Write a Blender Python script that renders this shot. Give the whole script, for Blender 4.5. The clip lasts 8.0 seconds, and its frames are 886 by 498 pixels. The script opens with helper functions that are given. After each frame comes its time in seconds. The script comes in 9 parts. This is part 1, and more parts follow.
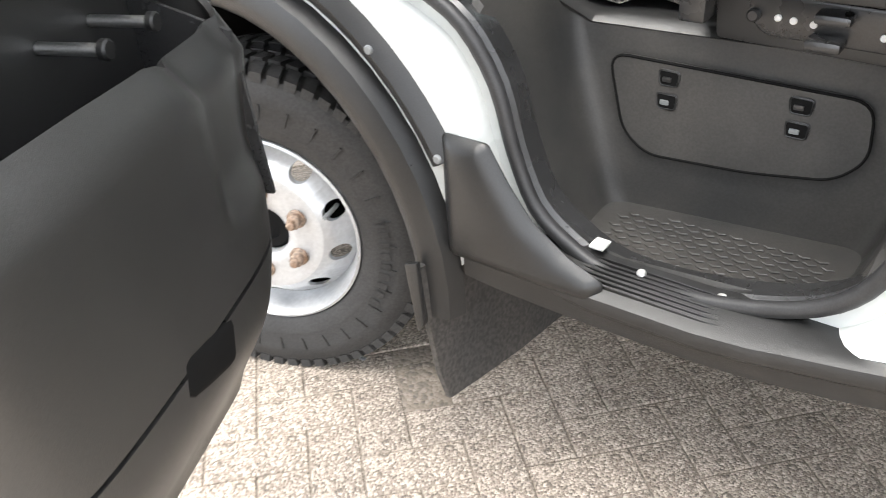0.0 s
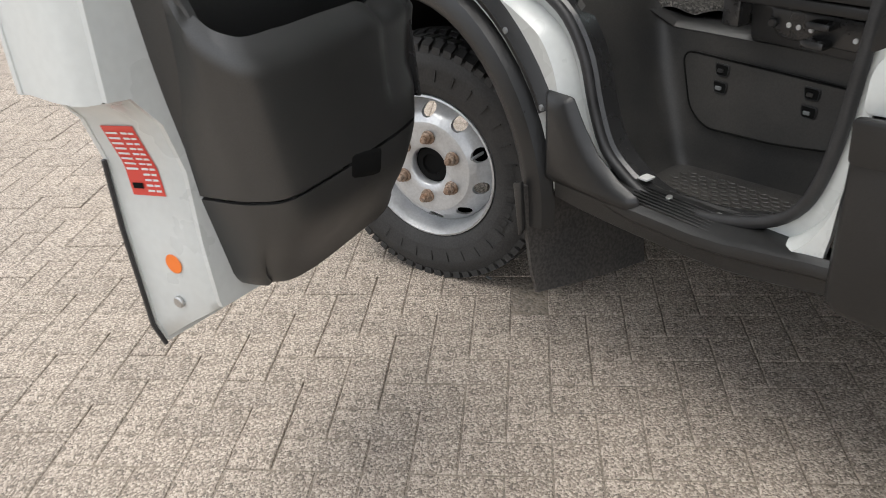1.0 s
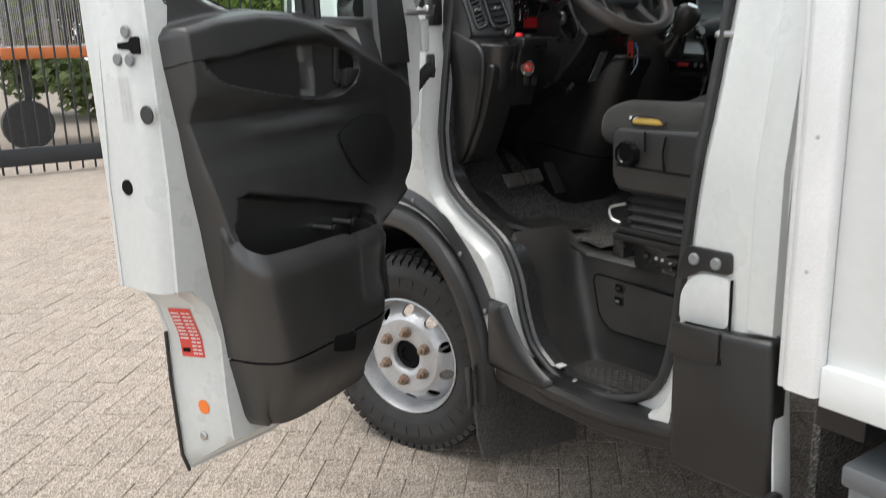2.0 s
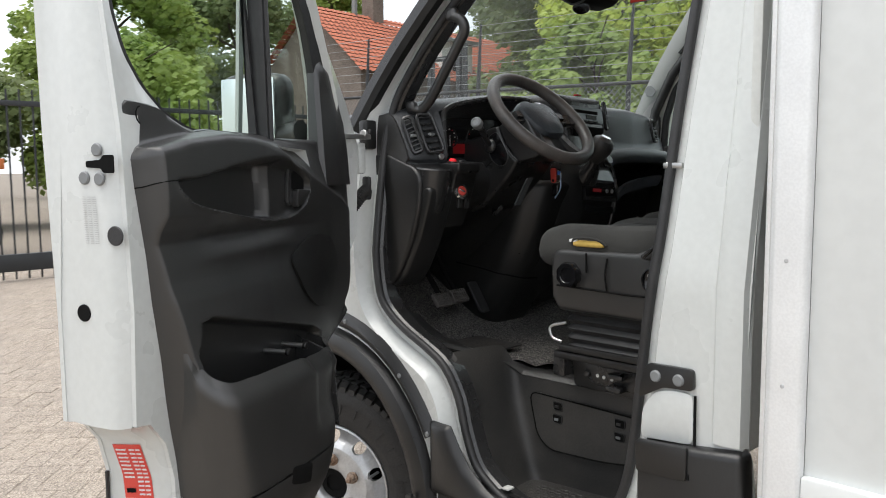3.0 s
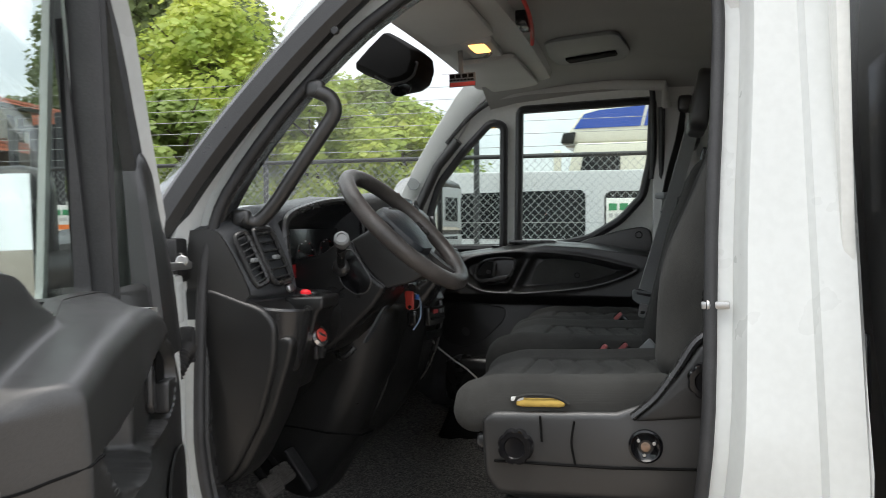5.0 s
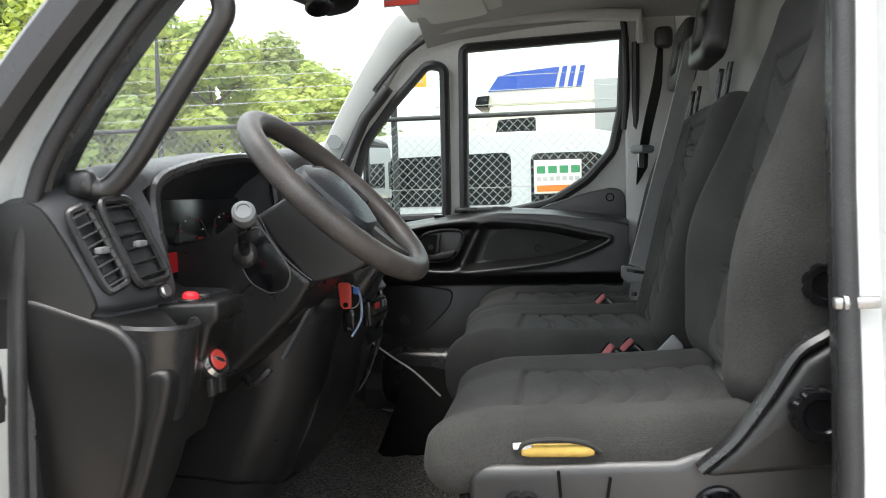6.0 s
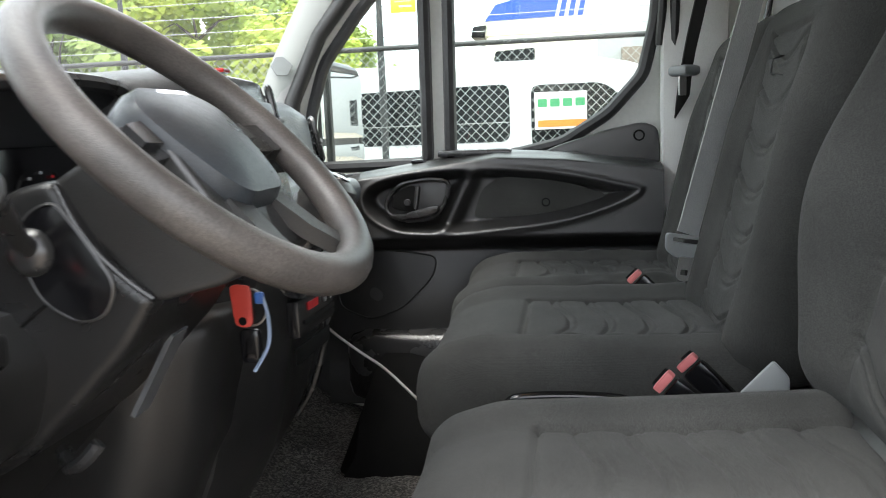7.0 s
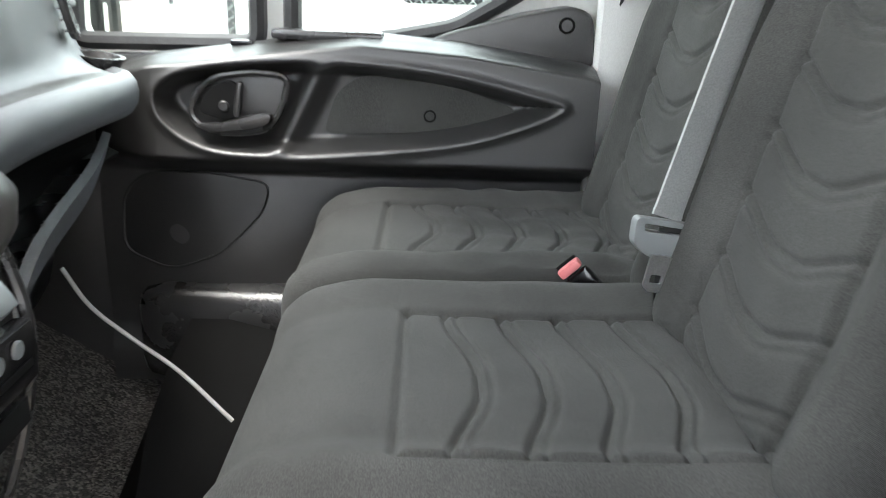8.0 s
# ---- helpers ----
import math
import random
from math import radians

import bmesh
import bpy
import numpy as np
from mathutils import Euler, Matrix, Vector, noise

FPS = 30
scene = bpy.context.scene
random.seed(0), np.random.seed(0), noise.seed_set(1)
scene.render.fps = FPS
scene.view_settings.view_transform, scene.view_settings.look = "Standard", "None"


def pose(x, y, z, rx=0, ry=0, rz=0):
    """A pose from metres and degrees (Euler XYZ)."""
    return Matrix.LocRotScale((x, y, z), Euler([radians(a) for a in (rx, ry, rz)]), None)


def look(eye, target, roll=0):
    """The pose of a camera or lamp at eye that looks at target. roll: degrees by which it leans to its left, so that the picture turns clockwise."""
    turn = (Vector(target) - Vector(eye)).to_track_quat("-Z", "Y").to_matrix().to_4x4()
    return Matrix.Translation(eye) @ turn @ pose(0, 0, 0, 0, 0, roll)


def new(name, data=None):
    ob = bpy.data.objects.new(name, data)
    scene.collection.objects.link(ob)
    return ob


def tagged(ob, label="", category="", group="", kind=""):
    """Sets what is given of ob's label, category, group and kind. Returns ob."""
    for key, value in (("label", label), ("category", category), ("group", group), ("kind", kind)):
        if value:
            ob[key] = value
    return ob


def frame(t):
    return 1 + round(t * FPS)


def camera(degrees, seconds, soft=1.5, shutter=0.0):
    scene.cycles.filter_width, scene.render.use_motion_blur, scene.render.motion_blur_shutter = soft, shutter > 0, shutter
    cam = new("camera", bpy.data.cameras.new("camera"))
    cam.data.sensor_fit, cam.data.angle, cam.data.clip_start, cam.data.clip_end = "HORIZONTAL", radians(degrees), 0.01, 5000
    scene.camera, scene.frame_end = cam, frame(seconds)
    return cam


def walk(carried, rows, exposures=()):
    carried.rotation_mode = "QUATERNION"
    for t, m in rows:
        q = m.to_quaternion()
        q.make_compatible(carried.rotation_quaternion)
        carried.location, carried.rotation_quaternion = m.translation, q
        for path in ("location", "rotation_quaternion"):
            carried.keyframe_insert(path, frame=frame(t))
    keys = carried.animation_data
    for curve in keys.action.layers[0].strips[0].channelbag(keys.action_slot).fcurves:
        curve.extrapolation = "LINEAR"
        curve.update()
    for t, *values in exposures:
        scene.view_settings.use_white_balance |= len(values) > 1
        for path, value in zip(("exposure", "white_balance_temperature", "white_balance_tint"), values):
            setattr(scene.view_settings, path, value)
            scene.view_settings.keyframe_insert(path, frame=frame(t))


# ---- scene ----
cam = camera(57.6, 8.0, 0.8, 0.25)
PATH = [
    (0, (1.089, -1.008, 1.239), (0.029, 0.296, 0.156), -3.9),
    (0.5, (1.385, -1.110, 1.287), (0.030, -0.068, 0.246), -5.4),
    (1, (1.685, -1.335, 1.291), (0.244, -0.335, 0.329), -3.8),
    (1.5, (1.975, -1.449, 1.364), (0.424, -0.422, 0.624), -2.4),
    (2, (2.246, -1.555, 1.455), (0.643, -0.457, 0.974), -1.7),
    (2.2, (2.284, -1.597, 1.477), (0.691, -0.446, 1.086), -1.6),
    (3.3, (1.934, -1.764, 1.466), (0.621, -0.27, 1.3), 0.3),
    (3.5, (1.831, -1.757, 1.49), (0.586, -0.2, 1.333), 0.6),
    (4, (1.557, -1.763, 1.507), (0.53, -0.05, 1.401), 0.3),
    (4.5, (1.276, -1.738, 1.557), (0.49, 0.1, 1.511), -0.9),
    (5, (1.025, -1.546, 1.619), (0.494, 0.382, 1.576), -2.0),
    (5.2, (0.956, -1.451, 1.617), (0.524, 0.501, 1.571), -2.4),
    (6.3, (0.786, -0.78, 1.617), (0.467, 1.187, 1.451), -3.6),
    (6.5, (0.788, -0.651, 1.616), (0.44, 1.31, 1.43), -3.7),
    (7, (0.751, -0.371, 1.623), (0.427, 1.581, 1.336), -4.1),
    (7.5, (0.763, -0.029, 1.639), (0.572, 1.92, 1.233), -3.2),
    (8, (0.693, 0.284, 1.671), (0.71, 2.174, 1.018), 0.3),
]
EXPOSURE = [(0, 1.95), (0.5, 1.55), (1, 0.5), (1.5, 0.45), (2, 0.55), (3.5, 0.5), (4, 0.58), (4.5, 0.64), (5, 0.72), (6.5, 1.9), (7, 2.15), (7.5, 2.75), (8, 3.25)]
walk(cam, [(t, look(eye, target, roll)) for t, eye, target, roll in PATH], EXPOSURE)

# ---- light ----
world = bpy.data.worlds.new("sky")
scene.world = world
world.use_nodes = True
wn = world.node_tree
sky = wn.nodes.new("ShaderNodeTexSky")
sky.sky_type, sky.sun_disc = "NISHITA", False
sky.sun_elevation, sky.sun_rotation = radians(76), radians(198)
sky.air_density, sky.dust_density, sky.ozone_density = 1.0, 3.5, 1.0
SKY = wn.nodes["Background"]
mixc = wn.nodes.new("ShaderNodeMix")
mixc.data_type = "RGBA"
coord = wn.nodes.new("ShaderNodeTexCoord")
cloud = wn.nodes.new("ShaderNodeTexNoise")
cloud.inputs["Scale"].default_value, cloud.inputs["Detail"].default_value = 2.2, 7
cramp = wn.nodes.new("ShaderNodeMapRange")
cramp.inputs["From Min"].default_value, cramp.inputs["From Max"].default_value = 0.36, 0.58
cramp.inputs["To Min"].default_value, cramp.inputs["To Max"].default_value = 0.45, 1.0
wn.links.new(coord.outputs["Generated"], cloud.inputs["Vector"])
wn.links.new(cloud.outputs["Fac"], cramp.inputs["Value"])
wn.links.new(cramp.outputs["Result"], mixc.inputs["Factor"])
wn.links.new(sky.outputs["Color"], mixc.inputs[6])
mixc.inputs[7].default_value = (9.0, 9.3, 9.8, 1)
wn.links.new(mixc.outputs[2], SKY.inputs["Color"])
SKY.inputs["Strength"].default_value = 0.12
sun = new("sun", bpy.data.lights.new("sun", "SUN"))
sun.data.energy, sun.data.angle, sun.data.color = 2.0, radians(45), (1.0, 0.96, 0.9)
sun.matrix_world = look((0, 0, 0), (0.09, 0.25, -1.1))
sun.location = (2, -6, 12)


# ---- materials ----
def material(name, color, rough=0.5, metal=0.0, vary=0.12, scale=6.0, grain=0.0, grain_scale=400.0, bump=0.0, bump_scale=200.0, coat=0.0, alt=None, wear=0.0, coords="Object", spec=0.5):
    m = bpy.data.materials.new(name)
    m.use_nodes = True
    nt = m.node_tree
    b = nt.nodes["Principled BSDF"]
    b.inputs["Roughness"].default_value, b.inputs["Metallic"].default_value = rough, metal
    b.inputs["Coat Weight"].default_value, b.inputs["Coat Roughness"].default_value = coat, 0.08
    b.inputs["Specular IOR Level"].default_value = spec
    tc = nt.nodes.new("ShaderNodeTexCoord")
    n1 = nt.nodes.new("ShaderNodeTexNoise")
    n1.inputs["Scale"].default_value, n1.inputs["Detail"].default_value = scale, 5
    nt.links.new(tc.outputs[coords], n1.inputs["Vector"])
    r1 = nt.nodes.new("ShaderNodeMapRange")
    r1.inputs["From Min"].default_value, r1.inputs["From Max"].default_value = 0.3, 0.7
    nt.links.new(n1.outputs["Fac"], r1.inputs["Value"])
    mx = nt.nodes.new("ShaderNodeMix")
    mx.data_type = "RGBA"
    nt.links.new(r1.outputs["Result"], mx.inputs["Factor"])
    c2 = alt or tuple(c * (1 - vary) for c in color)
    mx.inputs[6].default_value, mx.inputs[7].default_value = (*color, 1), (*c2, 1)
    last = mx.outputs[2]
    n2 = nt.nodes.new("ShaderNodeTexNoise")
    n2.inputs["Scale"].default_value, n2.inputs["Detail"].default_value = grain_scale, 2
    nt.links.new(tc.outputs[coords], n2.inputs["Vector"])
    if grain:
        r2 = nt.nodes.new("ShaderNodeMapRange")
        r2.inputs["From Min"].default_value, r2.inputs["From Max"].default_value = 0.35, 0.65
        r2.inputs["To Min"].default_value, r2.inputs["To Max"].default_value = 1 - grain, 1 + grain
        nt.links.new(n2.outputs["Fac"], r2.inputs["Value"])
        mg = nt.nodes.new("ShaderNodeMix")
        mg.data_type, mg.blend_type = "RGBA", "MULTIPLY"
        mg.inputs["Factor"].default_value = 1.0
        nt.links.new(last, mg.inputs[6])
        nt.links.new(r2.outputs["Result"], mg.inputs[7])
        last = mg.outputs[2]
    nt.links.new(last, b.inputs["Base Color"])
    if wear:
        rr = nt.nodes.new("ShaderNodeMapRange")
        rr.inputs["To Min"].default_value, rr.inputs["To Max"].default_value = max(0.03, rough - wear), min(1.0, rough + wear)
        n3 = nt.nodes.new("ShaderNodeTexNoise")
        n3.inputs["Scale"].default_value, n3.inputs["Detail"].default_value = scale * 2.3, 4
        nt.links.new(tc.outputs[coords], n3.inputs["Vector"])
        nt.links.new(n3.outputs["Fac"], rr.inputs["Value"])
        nt.links.new(rr.outputs["Result"], b.inputs["Roughness"])
    if bump:
        bp = nt.nodes.new("ShaderNodeBump")
        bp.inputs["Strength"].default_value, bp.inputs["Distance"].default_value = bump, 0.002
        nb = nt.nodes.new("ShaderNodeTexNoise")
        nb.inputs["Scale"].default_value, nb.inputs["Detail"].default_value = bump_scale, 3
        nt.links.new(tc.outputs[coords], nb.inputs["Vector"])
        nt.links.new(nb.outputs["Fac"], bp.inputs["Height"])
        nt.links.new(bp.outputs["Normal"], b.inputs["Normal"])
    return m


def glow(name, color, strength):
    m = bpy.data.materials.new(name)
    m.use_nodes = True
    b = m.node_tree.nodes["Principled BSDF"]
    b.inputs["Base Color"].default_value = (*color, 1)
    b.inputs["Emission Color"].default_value = (*color, 1)
    b.inputs["Emission Strength"].default_value = strength
    return m


def pane(name, tint, gloss=0.03, haze_dust=0.0):
    """Thin clear pane: mostly see-through, with a sharp reflection that grows at a slant."""
    m = bpy.data.materials.new(name)
    m.use_nodes = True
    nt = m.node_tree
    nt.nodes.remove(nt.nodes["Principled BSDF"])
    out = nt.nodes["Material Output"]
    tr, gl, lw, pw, fr, mx = (nt.nodes.new(k) for k in ("ShaderNodeBsdfTransparent", "ShaderNodeBsdfGlossy", "ShaderNodeLayerWeight", "ShaderNodeMath", "ShaderNodeMapRange", "ShaderNodeMixShader"))
    tr.inputs["Color"].default_value = (*tint, 1)
    gl.inputs["Roughness"].default_value = 0.01
    lw.inputs["Blend"].default_value = 0.5
    pw.operation = "POWER"
    pw.inputs[1].default_value = 4.0
    nt.links.new(lw.outputs["Facing"], pw.inputs[0])
    nt.links.new(pw.outputs[0], fr.inputs["Value"])
    fr.inputs["To Min"].default_value, fr.inputs["To Max"].default_value = gloss, 0.7
    nt.links.new(fr.outputs["Result"], mx.inputs["Fac"])
    nt.links.new(tr.outputs["BSDF"], mx.inputs[1])
    nt.links.new(gl.outputs["BSDF"], mx.inputs[2])
    nt.links.new(mx.outputs["Shader"], out.inputs["Surface"])
    if haze_dust:
        # dry film of dirt on the outside, also put in for the veil of haze
        df, tl, no, mr, m2, m3 = (nt.nodes.new(k) for k in ("ShaderNodeBsdfDiffuse", "ShaderNodeBsdfTranslucent", "ShaderNodeTexNoise", "ShaderNodeMapRange", "ShaderNodeMixShader", "ShaderNodeMixShader"))
        no.inputs["Scale"].default_value, no.inputs["Detail"].default_value = 3.0, 5
        mr.inputs["To Min"].default_value, mr.inputs["To Max"].default_value = haze_dust * 0.4, haze_dust * 1.6
        nt.links.new(no.outputs["Fac"], mr.inputs["Value"])
        nt.links.new(mr.outputs["Result"], m3.inputs["Fac"])
        nt.links.new(df.outputs["BSDF"], m2.inputs[1])
        nt.links.new(tl.outputs["BSDF"], m2.inputs[2])
        nt.links.new(mx.outputs["Shader"], m3.inputs[1])
        nt.links.new(m2.outputs["Shader"], m3.inputs[2])
        nt.links.new(m3.outputs["Shader"], out.inputs["Surface"])
    return m


WHITE = material("white_paint", (0.60, 0.62, 0.605), 0.28, vary=0.03, scale=3, grain=0.02, grain_scale=60, coat=0.5, wear=0.03)
WHITE_DULL = material("white_paint_inside", (0.66, 0.67, 0.64), 0.4, vary=0.08, scale=5, grain=0.03, grain_scale=80)
BOXWHITE = material("white_laminate", (0.70, 0.72, 0.71), 0.35, vary=0.05, scale=1.5, grain=0.02, grain_scale=30, coat=0.2)
CLAD = material("black_cladding", (0.017, 0.017, 0.0169), 0.32, vary=0.35, scale=7, grain=0.2, grain_scale=500, bump=0.25, bump_scale=900, wear=0.10, spec=0.55)
TRIM = material("dark_trim", (0.027, 0.0267, 0.0264), 0.36, vary=0.25, scale=5, grain=0.18, grain_scale=600, bump=0.2, bump_scale=1100, wear=0.08, spec=0.85)
TRIM2 = material("dark_trim_smooth", (0.028, 0.028, 0.0284), 0.27, vary=0.3, scale=6, grain=0.1, bump=0.1, bump_scale=900, wear=0.08, spec=0.7)
POCKET = material("dusty_pocket_plastic", (0.028, 0.0274, 0.0265), 0.37, vary=0.3, scale=5, grain=0.2, grain_scale=500, bump=0.2, bump_scale=1000, wear=0.12, spec=0.85)
COWL = material("cowl_plastic", (0.016, 0.016, 0.0162), 0.30, vary=0.35, scale=6, grain=0.15, grain_scale=600, bump=0.2, bump_scale=1000, wear=0.1, spec=0.45)
AIRBAG = material("airbag_skin", (0.046, 0.053, 0.060), 0.30, vary=0.25, scale=5, grain=0.15, grain_scale=700, bump=0.25, bump_scale=1300, wear=0.08)
# one dash plastic twice: the passenger copy is paler for its grazing sheen
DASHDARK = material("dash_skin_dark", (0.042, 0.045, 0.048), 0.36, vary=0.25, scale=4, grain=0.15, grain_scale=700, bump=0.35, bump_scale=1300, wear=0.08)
DASHSHEEN = material("dash_skin_sheen", (0.11, 0.120, 0.130), 0.32, vary=0.2, scale=4, grain=0.15, grain_scale=700, bump=0.35, bump_scale=1300, wear=0.08)
STEPP = material("dusty_step_plastic", (0.026, 0.026, 0.0255), 0.38, alt=(0.055, 0.052, 0.048), scale=6, grain=0.12, grain_scale=220, bump=0.3, bump_scale=900, wear=0.15)
RUBBER = material("scuffed_rubber", (0.028, 0.027, 0.026), 0.6, alt=(0.052, 0.047, 0.042), scale=5, grain=0.4, grain_scale=120, bump=0.3)
BLACK = material("gloss_black", (0.006, 0.006, 0.007), 0.18, vary=0.2)
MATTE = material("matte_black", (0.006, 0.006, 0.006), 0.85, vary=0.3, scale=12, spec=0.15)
SEAL = material("rubber_seal", (0.028, 0.028, 0.029), 0.5, vary=0.3, scale=20, grain=0.2, bump=0.15, wear=0.1)
TYRE = material("tyre_rubber", (0.028, 0.027, 0.026), 0.72, vary=0.3, scale=14, grain=0.25, grain_scale=180, bump=0.3, bump_scale=300)
SILVER = material("silver_wheel_paint", (0.55, 0.56, 0.57), 0.38, metal=0.55, vary=0.12, scale=10, grain=0.06, grain_scale=120, wear=0.12)
RUST = material("rusty_steel", (0.20, 0.11, 0.06), 0.8, metal=0.2, vary=0.3, scale=30, alt=(0.33, 0.27, 0.22), grain=0.3, grain_scale=150, bump=0.5)
STEEL = material("zinc_steel", (0.55, 0.55, 0.54), 0.35, metal=0.9, vary=0.2, scale=20, grain=0.08)
ALU = material("ribbed_aluminium", (0.80, 0.81, 0.81), 0.42, metal=0.3, vary=0.08, scale=8, grain=0.03, grain_scale=200, bump=0.08, bump_scale=260)
CHROME = material("chrome", (0.8, 0.8, 0.82), 0.12, metal=1.0, vary=0.05)
SILVERP = material("silver_plastic", (0.15, 0.16, 0.17), 0.3, metal=0.3, vary=0.1)
LINER = material("headliner_felt", (0.41, 0.405, 0.385), 0.95, vary=0.1, scale=4, grain=0.08, grain_scale=500, bump=0.3, bump_scale=700)
LINERP = material("light_grey_plastic", (0.58, 0.58, 0.56), 0.55, vary=0.08, scale=6, grain=0.05, bump=0.15, bump_scale=900)
BELT = material("grey_webbing", (0.36, 0.37, 0.36), 0.6, vary=0.12, scale=14, grain=0.12, grain_scale=500, bump=0.25, bump_scale=700)
BELTK = material("black_webbing", (0.02, 0.02, 0.02), 0.7, vary=0.2, scale=20, bump=0.2)
GREYP = material("grey_plastic", (0.20, 0.21, 0.213), 0.45, vary=0.1)
RED = material("red_plastic", (0.55, 0.06, 0.045), 0.35, vary=0.12, scale=30)
PINK = material("faded_red_plastic", (0.62, 0.19, 0.19), 0.35, vary=0.15, scale=40)
ORANGE = material("orange_sticker", (0.85, 0.20, 0.03), 0.5, vary=0.05)
STICKRED = material("red_sticker", (0.70, 0.07, 0.05), 0.45, vary=0.08)
PAPER = material("white_label", (0.74, 0.74, 0.72), 0.5, vary=0.05)
INK = material("grey_ink", (0.46, 0.46, 0.46), 0.6)
FOAM = material("yellow_foam", (0.62, 0.42, 0.10), 0.9, vary=0.2, scale=60, bump=0.5)
GREEN = material("green_print", (0.03, 0.25, 0.10), 0.5)
BLUE = material("blue_panel", (0.02, 0.08, 0.42), 0.4, vary=0.08)
BLUEP = material("blue_plastic", (0.05, 0.16, 0.5), 0.35)
PALECORD = material("pale_cord", (0.32, 0.42, 0.58), 0.6, vary=0.3, scale=60)
PADRUB = material("worn_pedal_rubber", (0.11, 0.102, 0.095), 0.65, alt=(0.06, 0.055, 0.05), scale=40, grain=0.2)
YELLOW = material("yellow_plate", (0.85, 0.42, 0.03), 0.5, vary=0.1)
LENS = material("red_lens", (0.35, 0.01, 0.01), 0.15)
GLASS = pane("clear_glass", (0.88, 0.93, 0.90))
SCREEN = pane("windscreen_glass", (0.88, 0.92, 0.90), 0.03, 0.045)
MIRROR = material("mirror_glass", (0.9, 0.92, 0.92), 0.015, metal=1.0, vary=0.0)
REDGLOW = glow("lit_red", (0.70, 0.02, 0.03), 0.25)
REDDIM = glow("lit_red_dim", (0.3, 0.008, 0.01), 0.06)
REDFAINT = glow("lit_red_faint", (0.3, 0.008, 0.01), 0.012)
LAMP = glow("lamp_bulb", (1.0, 0.45, 0.12), 2.0)


def fabric(name, color):
    m = material(name, color, 0.92, vary=0.45, scale=6, grain=0.28, grain_scale=700, spec=0.2)
    nt = m.node_tree
    b = nt.nodes["Principled BSDF"]
    tc = nt.nodes["Texture Coordinate"]
    w1, w2 = nt.nodes.new("ShaderNodeTexWave"), nt.nodes.new("ShaderNodeTexWave")
    w1.bands_direction, w2.bands_direction = "Y", "DIAGONAL"
    for w in (w1, w2):
        w.inputs["Scale"].default_value, w.inputs["Distortion"].default_value = 420, 2.5
        nt.links.new(tc.outputs["Object"], w.inputs["Vector"])
    ad = nt.nodes.new("ShaderNodeMath")
    nt.links.new(w1.outputs["Fac"], ad.inputs[0])
    nt.links.new(w2.outputs["Fac"], ad.inputs[1])
    bp = nt.nodes.new("ShaderNodeBump")
    bp.inputs["Strength"].default_value, bp.inputs["Distance"].default_value = 0.25, 0.0015
    nt.links.new(ad.outputs[0], bp.inputs["Height"])
    nt.links.new(bp.outputs["Normal"], b.inputs["Normal"])
    b.inputs["Sheen Weight"].default_value = 0.06
    return m


FABRIC = fabric("seat_cloth", (0.060, 0.0602, 0.0568))



def speckle(name, base, light, dark, scale, rough=0.9, bump=0.6, amount=0.5):
    """Pebbly mix: each cell takes its own tone."""
    m = material(name, base, rough, alt=tuple(0.6 * c + 0.4 * sum(base) / 3 * k for c, k in zip(base, (0.86, 0.83, 0.90))), scale=2.2)
    nt = m.node_tree
    b = nt.nodes["Principled BSDF"]
    tc = nt.nodes["Texture Coordinate"]
    v = nt.nodes.new("ShaderNodeTexVoronoi")
    v.inputs["Scale"].default_value = scale
    nt.links.new(tc.outputs["Object"], v.inputs["Vector"])
    rp = nt.nodes.new("ShaderNodeValToRGB")
    e = rp.color_ramp.elements
    e[0].color, e[1].color = (*dark, 1), (*light, 1)
    mid = rp.color_ramp.elements.new(0.45)
    mid.color = (*base, 1)
    sp = nt.nodes.new("ShaderNodeSeparateColor")
    nt.links.new(v.outputs["Color"], sp.inputs["Color"])
    nt.links.new(sp.outputs[0], rp.inputs["Fac"])
    mx = nt.nodes.new("ShaderNodeMix")
    mx.data_type = "RGBA"
    mx.inputs["Factor"].default_value = amount
    old = b.inputs["Base Color"].links[0].from_socket
    nt.links.new(old, mx.inputs[6])
    nt.links.new(rp.outputs["Color"], mx.inputs[7])
    info = nt.nodes.new("ShaderNodeObjectInfo")
    geo = nt.nodes.new("ShaderNodeNewGeometry")
    ad = nt.nodes.new("ShaderNodeMath")
    nt.links.new(info.outputs["Random"], ad.inputs[0])
    nt.links.new(geo.outputs["Random Per Island"], ad.inputs[1])
    mr = nt.nodes.new("ShaderNodeMapRange")
    mr.inputs["From Max"].default_value = 2.0
    mr.inputs["To Min"].default_value, mr.inputs["To Max"].default_value = 0.84, 1.14
    nt.links.new(ad.outputs[0], mr.inputs["Value"])
    mg = nt.nodes.new("ShaderNodeMix")
    mg.data_type, mg.blend_type = "RGBA", "MULTIPLY"
    mg.inputs["Factor"].default_value = 1.0
    nt.links.new(mx.outputs[2], mg.inputs[6])
    nt.links.new(mr.outputs["Result"], mg.inputs[7])
    nt.links.new(mg.outputs[2], b.inputs["Base Color"])
    bp = nt.nodes.new("ShaderNodeBump")
    bp.inputs["Strength"].default_value, bp.inputs["Distance"].default_value = bump, 0.004
    nt.links.new(v.outputs["Distance"], bp.inputs["Height"])
    bp.invert = True
    nt.links.new(bp.outputs["Normal"], b.inputs["Normal"])
    return m


